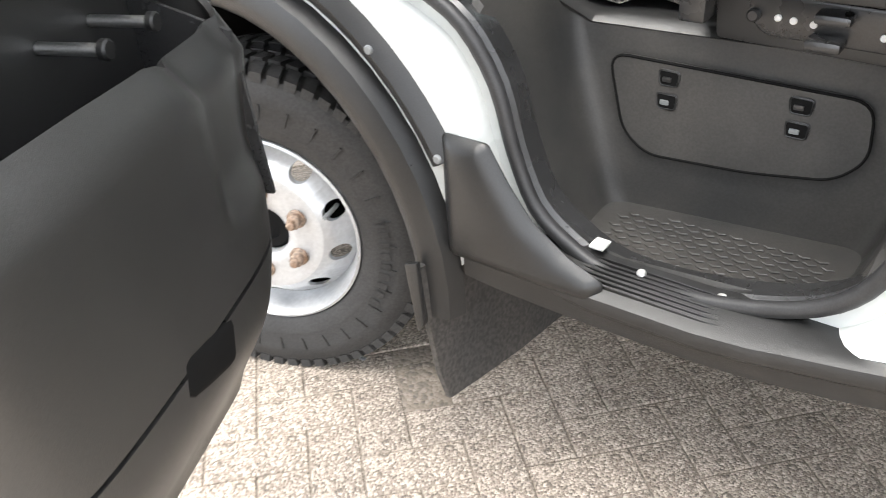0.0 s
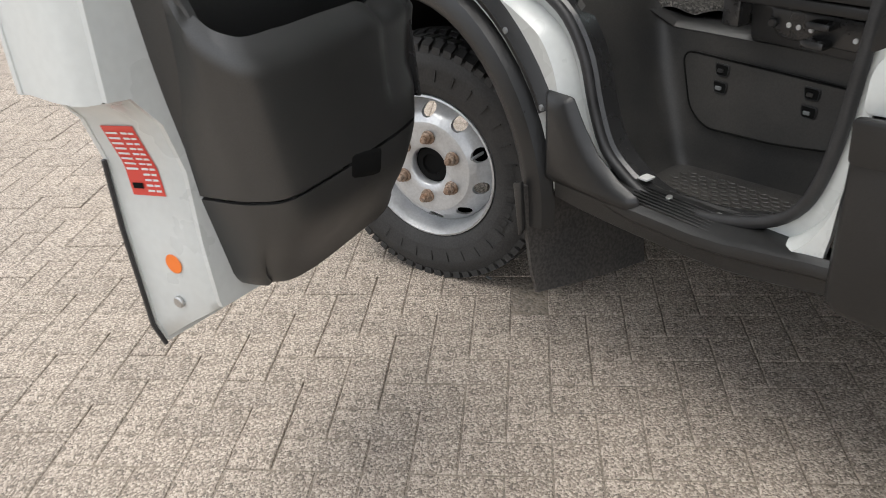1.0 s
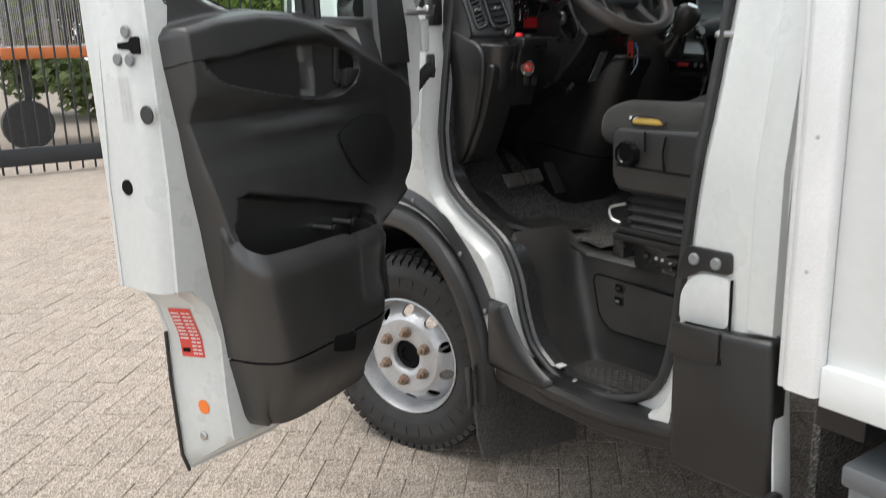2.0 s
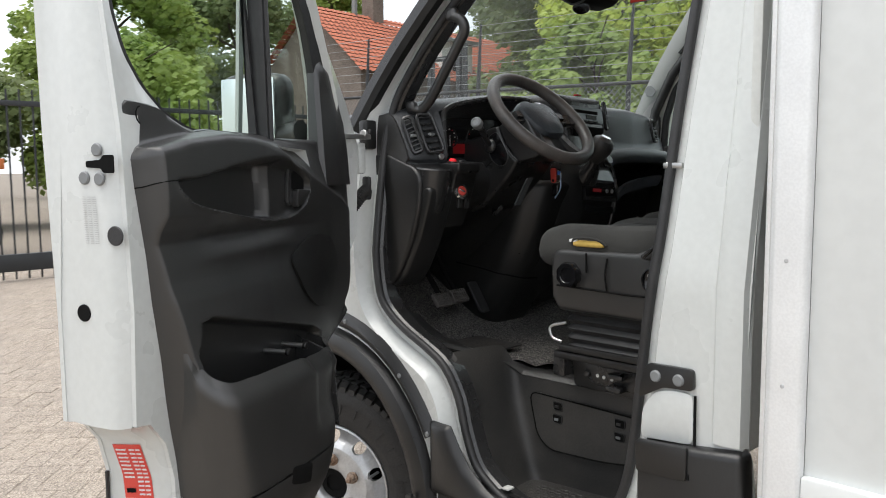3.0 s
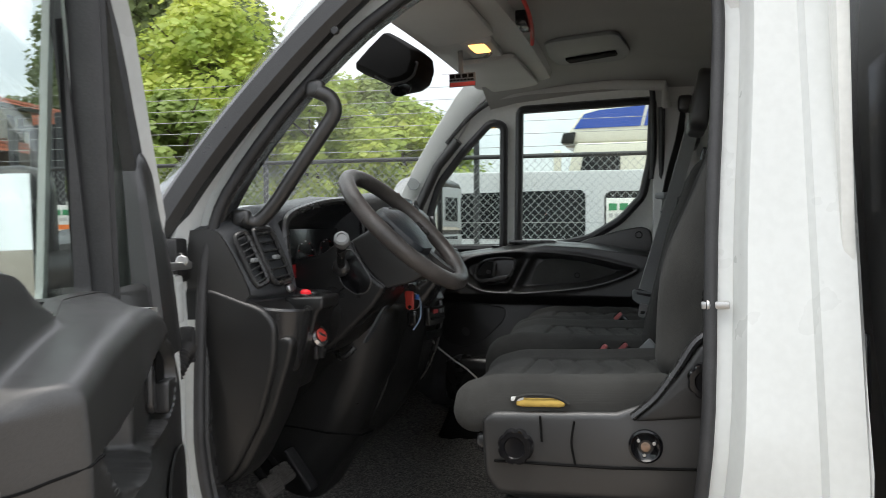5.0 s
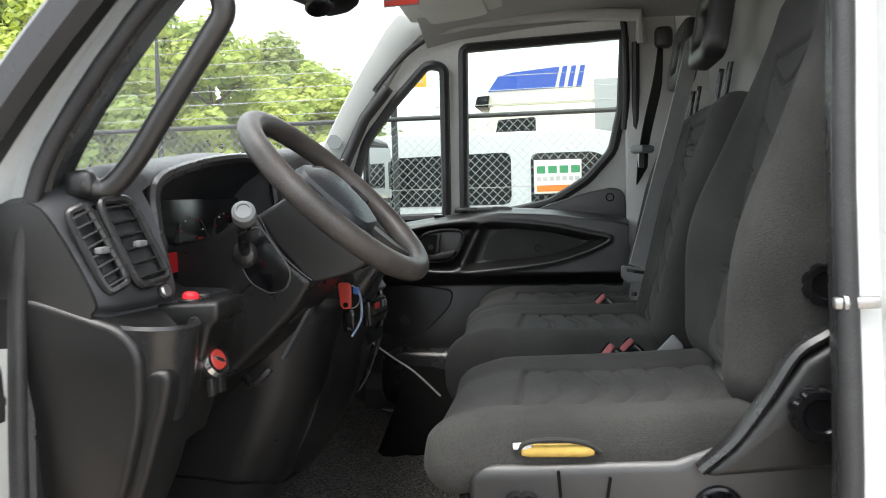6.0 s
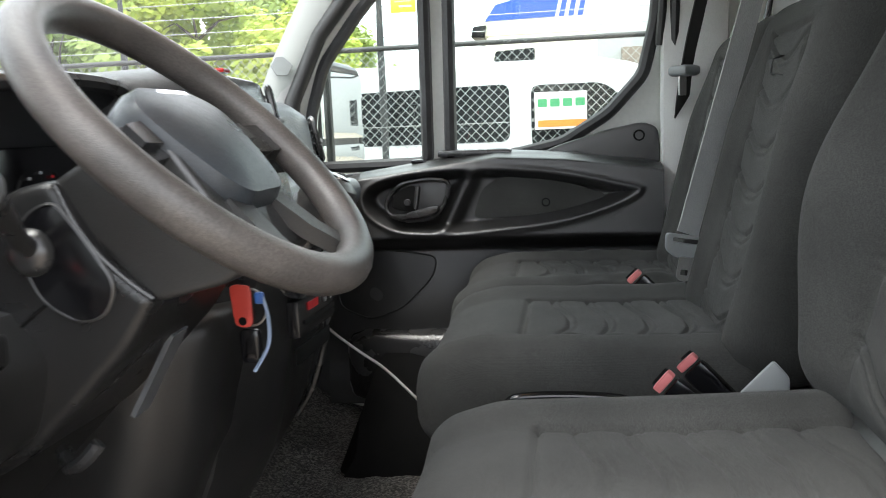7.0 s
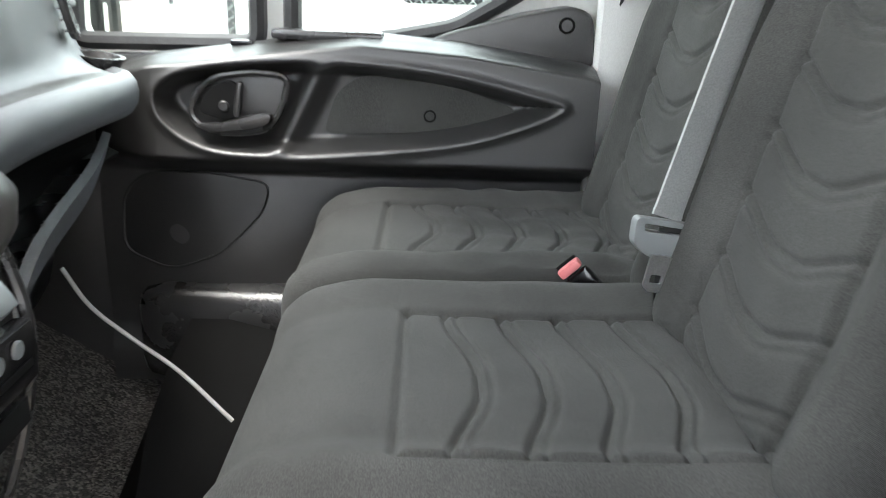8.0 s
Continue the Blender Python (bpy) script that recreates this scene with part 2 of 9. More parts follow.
PAVER = speckle("exposed_aggregate", (0.27, 0.225, 0.18), (0.57, 0.495, 0.415), (0.090, 0.075, 0.061), 215, 0.85, 0.7, 0.76)
JOINT = speckle("joint_sand", (0.22, 0.185, 0.145), (0.32, 0.28, 0.23), (0.08, 0.07, 0.06), 110, 0.95, 0.6, 0.6)
CARPET = speckle("dark_carpet", (0.080, 0.076, 0.070), (0.34, 0.32, 0.29), (0.010, 0.010, 0.010), 260, 1.0, 1.0, 0.6)


def leaves(name, color, alt):
    """Leaf with light shining through it."""
    m = material(name, color, 0.55, alt=alt, scale=0.6)
    nt = m.node_tree
    b = nt.nodes["Principled BSDF"]
    tl, mx = nt.nodes.new("ShaderNodeBsdfTranslucent"), nt.nodes.new("ShaderNodeMixShader")
    nt.links.new(b.inputs["Base Color"].links[0].from_socket, tl.inputs["Color"])
    mx.inputs["Fac"].default_value = 0.45
    nt.links.new(b.outputs["BSDF"], mx.inputs[1])
    nt.links.new(tl.outputs["BSDF"], mx.inputs[2])
    nt.links.new(mx.outputs["Shader"], nt.nodes["Material Output"].inputs["Surface"])
    return m


LEAF = leaves("green_leaves", (0.21, 0.31, 0.075), (0.33, 0.40, 0.105))
LEAFY = leaves("yellow_green_leaves", (0.54, 0.59, 0.11), (0.34, 0.46, 0.10))
LEAFD = leaves("dark_leaves", (0.14, 0.195, 0.075), (0.21, 0.25, 0.10))
BARK = material("bark", (0.09, 0.07, 0.05), 0.9, vary=0.4, scale=8, bump=0.6, bump_scale=20)
ROOF = material("clay_roof", (0.42, 0.13, 0.07), 0.8, alt=(0.33, 0.10, 0.055), scale=1.5, grain=0.15, grain_scale=14)
BRICKW = material("grey_brown_brickwork", (0.20, 0.165, 0.14), 0.9, vary=0.25, scale=3, grain=0.25, grain_scale=25)
FENCE = material("black_steel", (0.018, 0.02, 0.022), 0.5, vary=0.2)
WIRE = material("galvanised_wire", (0.34, 0.35, 0.35), 0.5, metal=0.45, vary=0.15)
VANSILVER = material("silver_van_paint", (0.55, 0.56, 0.57), 0.3, metal=0.15, vary=0.05, coat=0.4)
CREAM = material("cream_truck_paint", (0.72, 0.69, 0.58), 0.35, vary=0.05, coat=0.3)
DARKGLASS = material("dark_window", (0.008, 0.009, 0.010), 0.10, vary=0.2, spec=0.18)
GREYWALL = material("grey_cladding_wall", (0.33, 0.34, 0.35), 0.6, vary=0.1, scale=1.0)
BOXFRONT = material("glossy_grey_panel", (0.16, 0.165, 0.17), 0.08, vary=0.1, scale=2, coat=0.6)


# ---- shaping tools ----
def thing(name, at=(0, 0, 0), label="", category="", group="", kind=""):
    ob = new(name)
    ob.location = at
    ob.empty_display_size = 0.1
    return tagged(ob, label, category, group, kind)


def part(name, bm, mat, parent=None, label="", sharp=38, smooth=True):
    """One bmesh, in world places, as one mesh object under a thing or a part."""
    if LAY:
        for v in bm.verts:
            v.co = LAY[-1](v.co)
    me = bpy.data.meshes.new(name)
    if smooth:
        for f in bm.faces:
            f.smooth = True
    bm.normal_update()
    bm.to_mesh(me)
    bm.free()
    if smooth:
        me.set_sharp_from_angle(angle=radians(sharp))
    me.materials.append(mat)
    ob = new(name, me)
    if parent:
        ob.parent = parent
        if parent.type == "EMPTY":
            ob.matrix_parent_inverse = Matrix.Translation(parent.location).inverted()
    if label:
        ob["label"] = label
    return ob


LAY = []


def similar(size):
    """Placing that sizes the far half of the cab about the driver's eye and levels it with the near half."""
    m = Matrix.Translation((0.751, -0.371, 1.623)) @ Euler((radians(-0.35), radians(1.85), radians(0.43))).to_matrix().to_4x4() @ Matrix.Diagonal((size, size, size, 1)) @ Matrix.Translation((-0.743, 0.388, -1.641))
    return lambda p: m @ p


FAR_SIDE, BENCH, FAR_BELT, STALK = similar(1.035), similar(1.07), similar(1.16), similar(1.04)


def dash_lay(p):
    """The dash keeps its driver's end and reaches the far side wall."""
    return p.lerp(FAR_SIDE(p), step(0.60, 1.0, p.y))


def solo(name, bm, mat, label, category, kind="", sharp=38, smooth=True, group=""):
    return tagged(part(name, bm, mat, None, "", sharp, smooth), label, category, group, kind)


def join(*bms):
    out = bms[0]
    for b in bms[1:]:
        me = bpy.data.meshes.new("tmp")
        b.to_mesh(me)
        b.free()
        out.from_mesh(me)
        bpy.data.meshes.remove(me)
    return out


def bevel(bm, w, seg=2, angle=30):
    if w > 0:
        bm.normal_update()
        ed = [e for e in bm.edges if len(e.link_faces) == 2 and e.calc_face_angle(0) > radians(angle)]
        bmesh.ops.bevel(bm, geom=ed, offset=w, segments=seg, profile=0.5, affect="EDGES", clamp_overlap=True)
    return bm


def box(x0, x1, y0, y1, z0, z1, bev=0.0, seg=2):
    bm = bmesh.new()
    bmesh.ops.create_cube(bm, size=1)
    bmesh.ops.scale(bm, vec=(abs(x1 - x0), abs(y1 - y0), abs(z1 - z0)), verts=bm.verts)
    bmesh.ops.translate(bm, vec=((x0 + x1) / 2, (y0 + y1) / 2, (z0 + z1) / 2), verts=bm.verts)
    return bevel(bm, bev, seg)


def put(axis, p, h):
    """2D point p and height h along axis as a place."""
    if axis == "y":
        return (p[0], h, p[1])
    if axis == "x":
        return (h, p[0], p[1])
    return (p[0], p[1], h)


def prism(pts, axis, a, b, bev=0.0, seg=2):
    bm = bmesh.new()
    lo = [bm.verts.new(put(axis, p, a)) for p in pts]
    hi = [bm.verts.new(put(axis, p, b)) for p in pts]
    n = len(pts)
    bm.faces.new(lo[::-1])
    bm.faces.new(hi)
    for i in range(n):
        bm.faces.new((lo[i], lo[(i + 1) % n], hi[(i + 1) % n], hi[i]))
    bmesh.ops.recalc_face_normals(bm, faces=bm.faces)
    return bevel(bm, bev, seg)


def step(a, b, x):
    t = max(0.0, min(1.0, (x - a) / (b - a)))
    return t * t * (3 - 2 * t)


def spline(pts, n=6, closed=False):
    """Smooth curve through the points."""
    P = [Vector(p) for p in pts]
    out = []
    m = len(P)
    for i in range(m if closed else m - 1):
        p0 = P[(i - 1) % m] if closed or i else P[0] * 2 - P[1]
        p1, p2 = P[i], P[(i + 1) % m]
        p3 = P[(i + 2) % m] if closed or i + 2 < m else P[-1] * 2 - P[-2]
        for k in range(n):
            t = k / n
            out.append(0.5 * (2 * p1 + (p2 - p0) * t + (2 * p0 - 5 * p1 + 4 * p2 - p3) * t * t + (3 * p1 - p0 - 3 * p2 + p3) * t ** 3))
    if not closed:
        out.append(P[-1])
    return out


def rounded(pts, r, n=5):
    """Closed 2D outline with its corners rounded."""
    out = []
    m = len(pts)
    for i in range(m):
        a, b, c = (Vector(pts[(i + k) % m]) for k in (-1, 0, 1))
        rr = min(r, (a - b).length * 0.45, (c - b).length * 0.45)
        s, e = b + (a - b).normalized() * rr, b + (c - b).normalized() * rr
        for k in range(n + 1):
            t = k / n
            out.append(tuple((1 - t) ** 2 * s + 2 * t * (1 - t) * b + t * t * e))
    return out


def tube(path, r, n=10, closed=False, flat=1.0, up=None):
    """Round bar along a path; r may be a list. flat squeezes it across."""
    P = [Vector(p) for p in path]
    m = len(P)
    bm = bmesh.new()
    rings = []
    side = None
    for i in range(m):
        t = (P[(i + 1) % m] - P[i - 1]) if closed else (P[min(i + 1, m - 1)] - P[max(i - 1, 0)])
        t.normalize()
        if side is None:
            ref = Vector(up) if up else (Vector((0, 0, 1)) if abs(t.z) < 0.9 else Vector((1, 0, 0)))
            side = t.cross(ref).normalized()
        else:
            side = (side - t * side.dot(t)).normalized()
        nor = side.cross(t)
        rad = r[i] if isinstance(r, (list, tuple)) else r
        rings.append([bm.verts.new(P[i] + side * math.cos(k * 2 * math.pi / n) * rad + nor * math.sin(k * 2 * math.pi / n) * rad * flat) for k in range(n)])
    for i in range(m if closed else m - 1):
        a, b = rings[i], rings[(i + 1) % m]
        if closed and i == m - 1:
            o = min(range(n), key=lambda q: (a[0].co - b[q].co).length)
            b = b[o:] + b[:o]
        for k in range(n):
            bm.faces.new((a[k], a[(k + 1) % n], b[(k + 1) % n], b[k]))
    if not closed:
        bm.faces.new(rings[0][::-1])
        bm.faces.new(rings[-1])
    bmesh.ops.recalc_face_normals(bm, faces=bm.faces)
    return bm


def strap(path, wide, thick, across):
    """Flat band along a path, lying across the given direction."""
    P = [Vector(p) for p in path]
    ac = Vector(across).normalized()
    bm = bmesh.new()
    rings = []
    for i, p in enumerate(P):
        t = (P[min(i + 1, len(P) - 1)] - P[max(i - 1, 0)]).normalized()
        s = (ac - t * ac.dot(t)).normalized()
        nn = t.cross(s)
        rings.append([bm.verts.new(p + s * a * wide / 2 + nn * b * thick / 2) for a, b in ((-1, -1), (1, -1), (1, 1), (-1, 1))])
    for a, b in zip(rings, rings[1:]):
        for k in range(4):
            bm.faces.new((a[k], a[(k + 1) % 4], b[(k + 1) % 4], b[k]))
    bm.faces.new(rings[0][::-1])
    bm.faces.new(rings[-1])
    bmesh.ops.recalc_face_normals(bm, faces=bm.faces)
    return bm


def lathe(profile, n=32, at=None):
    """Profile of (radius, height) turned round z, then posed by the matrix at."""
    bm = bmesh.new()
    rings = []
    for r, h in profile:
        if r < 1e-6:
            rings.append([bm.verts.new((0, 0, h))])
        else:
            rings.append([bm.verts.new((r * math.cos(k * 2 * math.pi / n), r * math.sin(k * 2 * math.pi / n), h)) for k in range(n)])
    for a, b in zip(rings, rings[1:]):
        for k in range(n):
            q = [a[k % len(a)], a[(k + 1) % len(a)], b[(k + 1) % len(b)], b[k % len(b)]]
            q = list(dict.fromkeys(q))
            if len(q) > 2:
                bm.faces.new(q)
    bmesh.ops.recalc_face_normals(bm, faces=bm.faces)
    if at is not None:
        bm.transform(at)
    return bm


def facing(at, normal, roll=0):
    """Pose whose z axis looks along normal."""
    return Matrix.Translation(at) @ Vector(normal).to_track_quat("Z", "Y").to_matrix().to_4x4() @ pose(0, 0, 0, 0, 0, roll)


def disc(at, normal, r, h, bev=0.0, n=24):
    """Short cylinder that stands on at, along normal, with a softened rim."""
    return lathe([(0, 0), (r, 0), (r, h - bev), (r - bev, h), (0, h)], n, facing(at, normal))


def loft(rings, closed=True, caps=True):
    bm = bmesh.new()
    R = [[bm.verts.new(p) for p in ring] for ring in rings]
    n = len(R[0])
    for a, b in zip(R, R[1:]):
        for k in range(n if closed else n - 1):
            bm.faces.new((a[k], a[(k + 1) % n], b[(k + 1) % n], b[k]))
    if closed and caps:
        bm.faces.new(R[0][::-1])
        bm.faces.new(R[-1])
    bmesh.ops.recalc_face_normals(bm, faces=bm.faces)
    return bm


def thick(bm, d):
    bmesh.ops.solidify(bm, geom=list(bm.faces), thickness=d)
    return bm


def sheet(outer, holes, place):
    """Flat region between an outline and its holes (2D), laid into the world by place(p)."""
    bm = bmesh.new()
    edges = []
    for loop in (outer, *holes):
        v = [bm.verts.new((p[0], p[1], 0)) for p in loop]
        edges += [bm.edges.new((v[i], v[(i + 1) % len(v)])) for i in range(len(v))]
    bmesh.ops.triangle_fill(bm, use_beauty=True, use_dissolve=False, edges=edges, normal=(0, 0, 1))
    for v in bm.verts:
        v.co = place((v.co.x, v.co.y))
    bm.normal_update()
    return bm


def soft(center, size, r, res, shape=None, at=None):
    """Rounded block with a dense skin; shape(p, q) may move each point p of the block, q being its place from -1 to 1."""
    bm = bmesh.new()
    sx, sy, sz = (s / 2 for s in size)
    seen = {}

    def vert(p):
        key = tuple(round(c, 5) for c in p)
        if key not in seen:
            q = Vector(p)
            full = Vector((q.x * sx, q.y * sy, q.z * sz))
            inner = Vector((max(-sx + r, min(sx - r, full.x)), max(-sy + r, min(sy - r, full.y)), max(-sz + r, min(sz - r, full.z))))
            d = full - inner
            out = inner + d.normalized() * r if d.length > 1e-9 else full
            if shape:
                out = shape(out, q)
            seen[key] = bm.verts.new(out)
        return seen[key]

    def ease(k, n):
        return -1 + 2 * k / n

    nx, ny, nz = res
    for s in (-1, 1):
        for (na, nb, f) in ((nx, ny, lambda a, b: (a, b, s)), (nx, nz, lambda a, b: (a, s, b)), (ny, nz, lambda a, b: (s, a, b))):
            for i in range(na):
                for j in range(nb):
                    c = [vert(f(ease(i + di, na), ease(j + dj, nb))) for di, dj in ((0, 0), (1, 0), (1, 1), (0, 1))]
                    if len(set(c)) == 4:
                        try:
                            bm.faces.new(c)
                        except ValueError:
                            pass
    bmesh.ops.recalc_face_normals(bm, faces=bm.faces)
    bm.transform((at if at is not None else Matrix.Translation(center)))
    return bm


def knob(at, normal, r, h, lobes=8, deep=0.12, n=48):
    """Hand wheel with finger hollows round its rim."""
    bm = bmesh.new()
    rings = []
    for rr, hh, d in ((r * 0.86, 0, 0.3), (r, h * 0.2, 1), (r, h * 0.75, 1), (r * 0.9, h, 0.7), (r * 0.62, h, 0.2), (r * 0.55, h * 0.88, 0.0), (r * 0.2, h * 0.85, 0)):
        rings.append([(rr * (1 - deep * d * max(0, math.cos(lobes * 2 * math.pi * k / n)) ** 2) * math.cos(2 * math.pi * k / n), rr * (1 - deep * d * max(0, math.cos(lobes * 2 * math.pi * k / n)) ** 2) * math.sin(2 * math.pi * k / n), hh) for k in range(n)])
    bm.free()
    bm = loft(rings)
    bm.transform(facing(at, normal))
    return bm


def offset(loop, d):
    """Closed 2D outline pushed outwards by d."""
    m = len(loop)
    area = sum(loop[i][0] * loop[(i + 1) % m][1] - loop[(i + 1) % m][0] * loop[i][1] for i in range(m))
    sg = 1 if area > 0 else -1
    out = []
    for i in range(m):
        t = Vector(loop[(i + 1) % m]) - Vector(loop[i - 1])
        t.normalize()
        out.append((loop[i][0] + sg * t.y * d, loop[i][1] - sg * t.x * d))
    return out


def bars(parent, name, mat, place, rows, label=""):
    """Unreadable print as plain bars: rows of (a0, a1, b, height), set out by place(a, b)."""
    bm = bmesh.new()
    for a0, a1, b, h in rows:
        bm.faces.new([bm.verts.new(place(a, c)) for a, c in ((a0, b), (a1, b), (a1, b + h), (a0, b + h))])
    return part(name, bm, mat, parent, label, smooth=False)


# ---- the truck: cab shell ----
def side_y(z):
    return -0.10 + max(0.0, z - 1.2) * 0.158


truck = thing("truck", (0.0, 0.9, 0.0), "white light truck with its driver's door open and cargo box", "truck")

OPEN_KEYS = [(0.050, 1.54), (0.050, 1.40), (0.055, 1.25), (0.068, 1.10), (0.10, 1.02), (0.19, 0.955), (0.30, 0.905), (0.375, 0.86), (0.43, 0.78), (0.46, 0.68), (0.50, 0.59), (0.56, 0.54), (0.64, 0.506), (0.76, 0.508), (0.87, 0.530), (0.95, 0.564), (1.0, 0.612), (1.028, 0.68), (1.046, 0.77), (1.057, 0.87), (1.068, 0.98), (1.080, 1.10), (1.101, 1.28), (1.117, 1.60), (1.135, 1.85), (1.143, 2.05), (1.115, 2.13), (0.95, 2.155), (0.70, 2.16), (0.55, 2.145), (0.46, 2.10), (0.36, 2.025), (0.22, 1.885), (0.10, 1.725), (0.065, 1.63)]
OPENING = [tuple(p) for p in spline([Vector((*p, 0)).to_2d() for p in OPEN_KEYS], 3, True)]
OPEN_OUT = offset(OPENING, 0.05)

arch = [(-0.14 + 0.50 * math.cos(a), 0.40 + 0.50 * math.sin(a)) for a in np.linspace(math.pi * 0.98, 0.06, 22)]
OUTLINE = [(1.335, 0.84), (1.345, 1.2), (1.335, 1.7), (1.32, 2.14), (1.25, 2.22), (0.90, 2.25), (0.55, 2.235), (0.40, 2.155), (0.24, 2.005), (0.09, 1.84), (-0.03, 1.66), (-0.10, 1.56), (-0.45, 1.36), (-0.80, 1.18), (-0.95, 0.95), (-0.98, 0.60), (-0.90, 0.42)] + arch + [(0.40, 0.475), (0.60, 0.470), (1.06, 0.500), (1.075, 0.60), (1.09, 0.84)]


def skin(p):
    return (p[0], side_y(p[1]), p[1])


def jamb(p):
    return (p[0], side_y(p[1]) + 0.055, p[1])


bm = thick(sheet(OUTLINE, [OPEN_OUT], skin), 0.012)
n = len(OPENING)
rings = [[skin(p) for p in OPEN_OUT], [(p[0], side_y(p[1]) + 0.02, p[1]) for p in offset(OPENING, 0.038)], [jamb(p) for p in offset(OPENING, 0.03)], [jamb(p) for p in OPENING]]
bm = join(bm, loft(rings, True, False))
dark = loft([[(p[0], side_y(p[1]) + 0.05, p[1]) for p in offset(OPENING, -0.004)], [(p[0], side_y(p[1]) + 0.07, p[1]) for p in offset(OPENING, -0.016)], [(p[0], side_y(p[1]) + 0.125, p[1]) for p in offset(OPENING, -0.006)]], True, False)
part("cab_side", bm, WHITE, truck, "white painted steel cab side with door opening", 30)
part("opening_trim", dark, TRIM2, truck, "dark inner lining of the door opening")
part("door_seal", tube([(p[0], side_y(p[1]) + 0.045, p[1]) for p in offset(OPENING, -0.009)], 0.0125, 10, True), SEAL, truck, "black rubber door seal")

# far side wall of the cab, with its two windows

def far_y(z):
    return 1.80 - max(0.0, z - 1.2) * 0.11


def far(p):
    return (p[0], far_y(p[1]), p[1])


def far_in(p):
    return (p[0], far_y(p[1]) - 0.045, p[1])


WIN_MAIN = rounded([(0.462, 2.118), (0.985, 2.135), (0.975, 1.90), (0.945, 1.765), (0.86, 1.672), (0.74, 1.60), (0.62, 1.575), (0.445, 1.565)], 0.025)
WIN_QUARTER = rounded([(0.405, 2.06), (0.392, 1.56), (0.062, 1.555), (0.075, 1.70), (0.122, 1.83), (0.225, 1.955), (0.345, 2.075)], 0.03)
FAR_OUT = [(1.335, 0.45), (1.335, 1.2), (1.33, 1.7), (1.32, 2.14), (1.25, 2.22), (0.90, 2.25), (0.55, 2.235), (0.33, 2.19), (0.20, 2.10), (0.02, 1.84), (-0.10, 1.64), (-0.45, 1.36), (-0.80, 1.18), (-0.95, 0.95), (-0.98, 0.60), (-0.90, 0.45)]
LAY.append(FAR_SIDE)
bm = thick(sheet(FAR_OUT, [WIN_MAIN, WIN_QUARTER], far), 0.045)
part("cab_side", bm, WHITE_DULL, truck, "white painted inner frame of the passenger side", 30)
for win in (WIN_MAIN, WIN_QUARTER):
    part("window_seal", tube([(p[0], far_y(p[1]) - 0.03, p[1]) for p in offset(win, -0.004)], 0.0165, 8, True), SEAL, truck, "black rubber window seal")
    g = part("side_window", thick(sheet(win, [], lambda p: (p[0], far_y(p[1]) - 0.015, p[1])), 0.004), GLASS, truck, "clear side window glass", smooth=False)
    g.visible_shadow = False

LAY.pop()

# roof, back wall, bonnet, front
roof_rings = []
for x, z in ((1.34, 2.16), (1.27, 2.235), (0.9, 2.262), (0.55, 2.247), (0.36, 2.19)):
    roof_rings.append([(x, side_y(2.2) + 0.02 + k / 12 * (far_y(2.2) - side_y(2.2) + 0.05), z + 0.05 * math.sin(math.pi * k / 12) ** 0.6) for k in range(13)])
part("roof", thick(loft(roof_rings, False), 0.015), WHITE, truck, "white painted roof skin")
part("back_panel", box(1.312, 1.334, -0.06, 1.84, 0.84, 2.2, 0.004), WHITE_DULL, truck, "white painted back panel of the cab")
bon = []
for x, z in ((-0.10, 1.56), (-0.45, 1.37), (-0.80, 1.19), (-0.97, 0.95), (-1.0, 0.6), (-0.95, 0.40)):
    bon.append([(x - 0.06 * math.sin(math.pi * k / 12), -0.09 + k / 12 * 1.95, z + 0.03 * math.sin(math.pi * k / 12)) for k in range(13)])
part("bonnet", thick(loft(bon, False), 0.01), WHITE, truck, "white bonnet and front")

# windscreen
WS_B, WS_T = (-0.30, 1.60), (0.345, 2.20)


def screen(u, v):
    """u along the width, v up the pane."""
    y = 0.0 + u * 1.77 + (0.055 if v > 0.9 else 0.055 * v / 0.9) * (1 - 2 * u)
    x = WS_B[0] + (WS_T[0] - WS_B[0]) * v + 0.20 * (1 - abs(2 * u - 1) ** 2.4) * -0.9 + 0.18 * (1 - v) * abs(2 * u - 1) ** 6
    return (x, y, WS_B[1] + (WS_T[1] - WS_B[1]) * v)


ws = part("windscreen", loft([[screen(i / 16, j / 8) for i in range(17)] for j in range(9)], False), SCREEN, truck, "large clear curved windscreen", smooth=True)
ws.visible_shadow = False

# near pillar: black outer moulding, white strip below it, inner trim, grab handle
mould = [(-0.05, 1.60), (0.045, 1.74), (0.155, 1.875), (0.30, 2.025), (0.43, 2.135), (0.56, 2.205)]
mp = spline([Vector((p[0], side_y(p[1]) - 0.004, p[1])) for p in mould], 5)
sec = []
for i, p in enumerate(mp):
    t = (mp[min(i + 1, len(mp) - 1)] - mp[max(i - 1, 0)]).normalized()
    s = Vector((-t.z, 0, t.x))
    w = 0.040 * (1 - 0.35 * max(0, i / len(mp) - 0.7) / 0.3)
    sec.append([p + s * a * w + Vector((0, b, 0)) for a, b in ((-0.75, 0.02), (-0.75, -0.006), (-0.3, -0.018), (0.6, -0.014), (1.0, 0.004), (1.0, 0.06))])
part("pillar_moulding", loft(sec), CLAD, truck, "black plastic windscreen pillar moulding")
for q in ((0.375, 2.045), (0.035, 1.585)):
    part("screw", disc((q[0], side_y(q[1]) - 0.004, q[1]), (0, -1, 0), 0.009, 0.008, 0.002, 12), CLAD, truck)
part("pillar_moulding", box(-0.012, 0.032, side_y(1.57) - 0.014, side_y(1.57) + 0.03, 1.53, 1.625, 0.008), CLAD, truck, "black plastic pillar end cap")


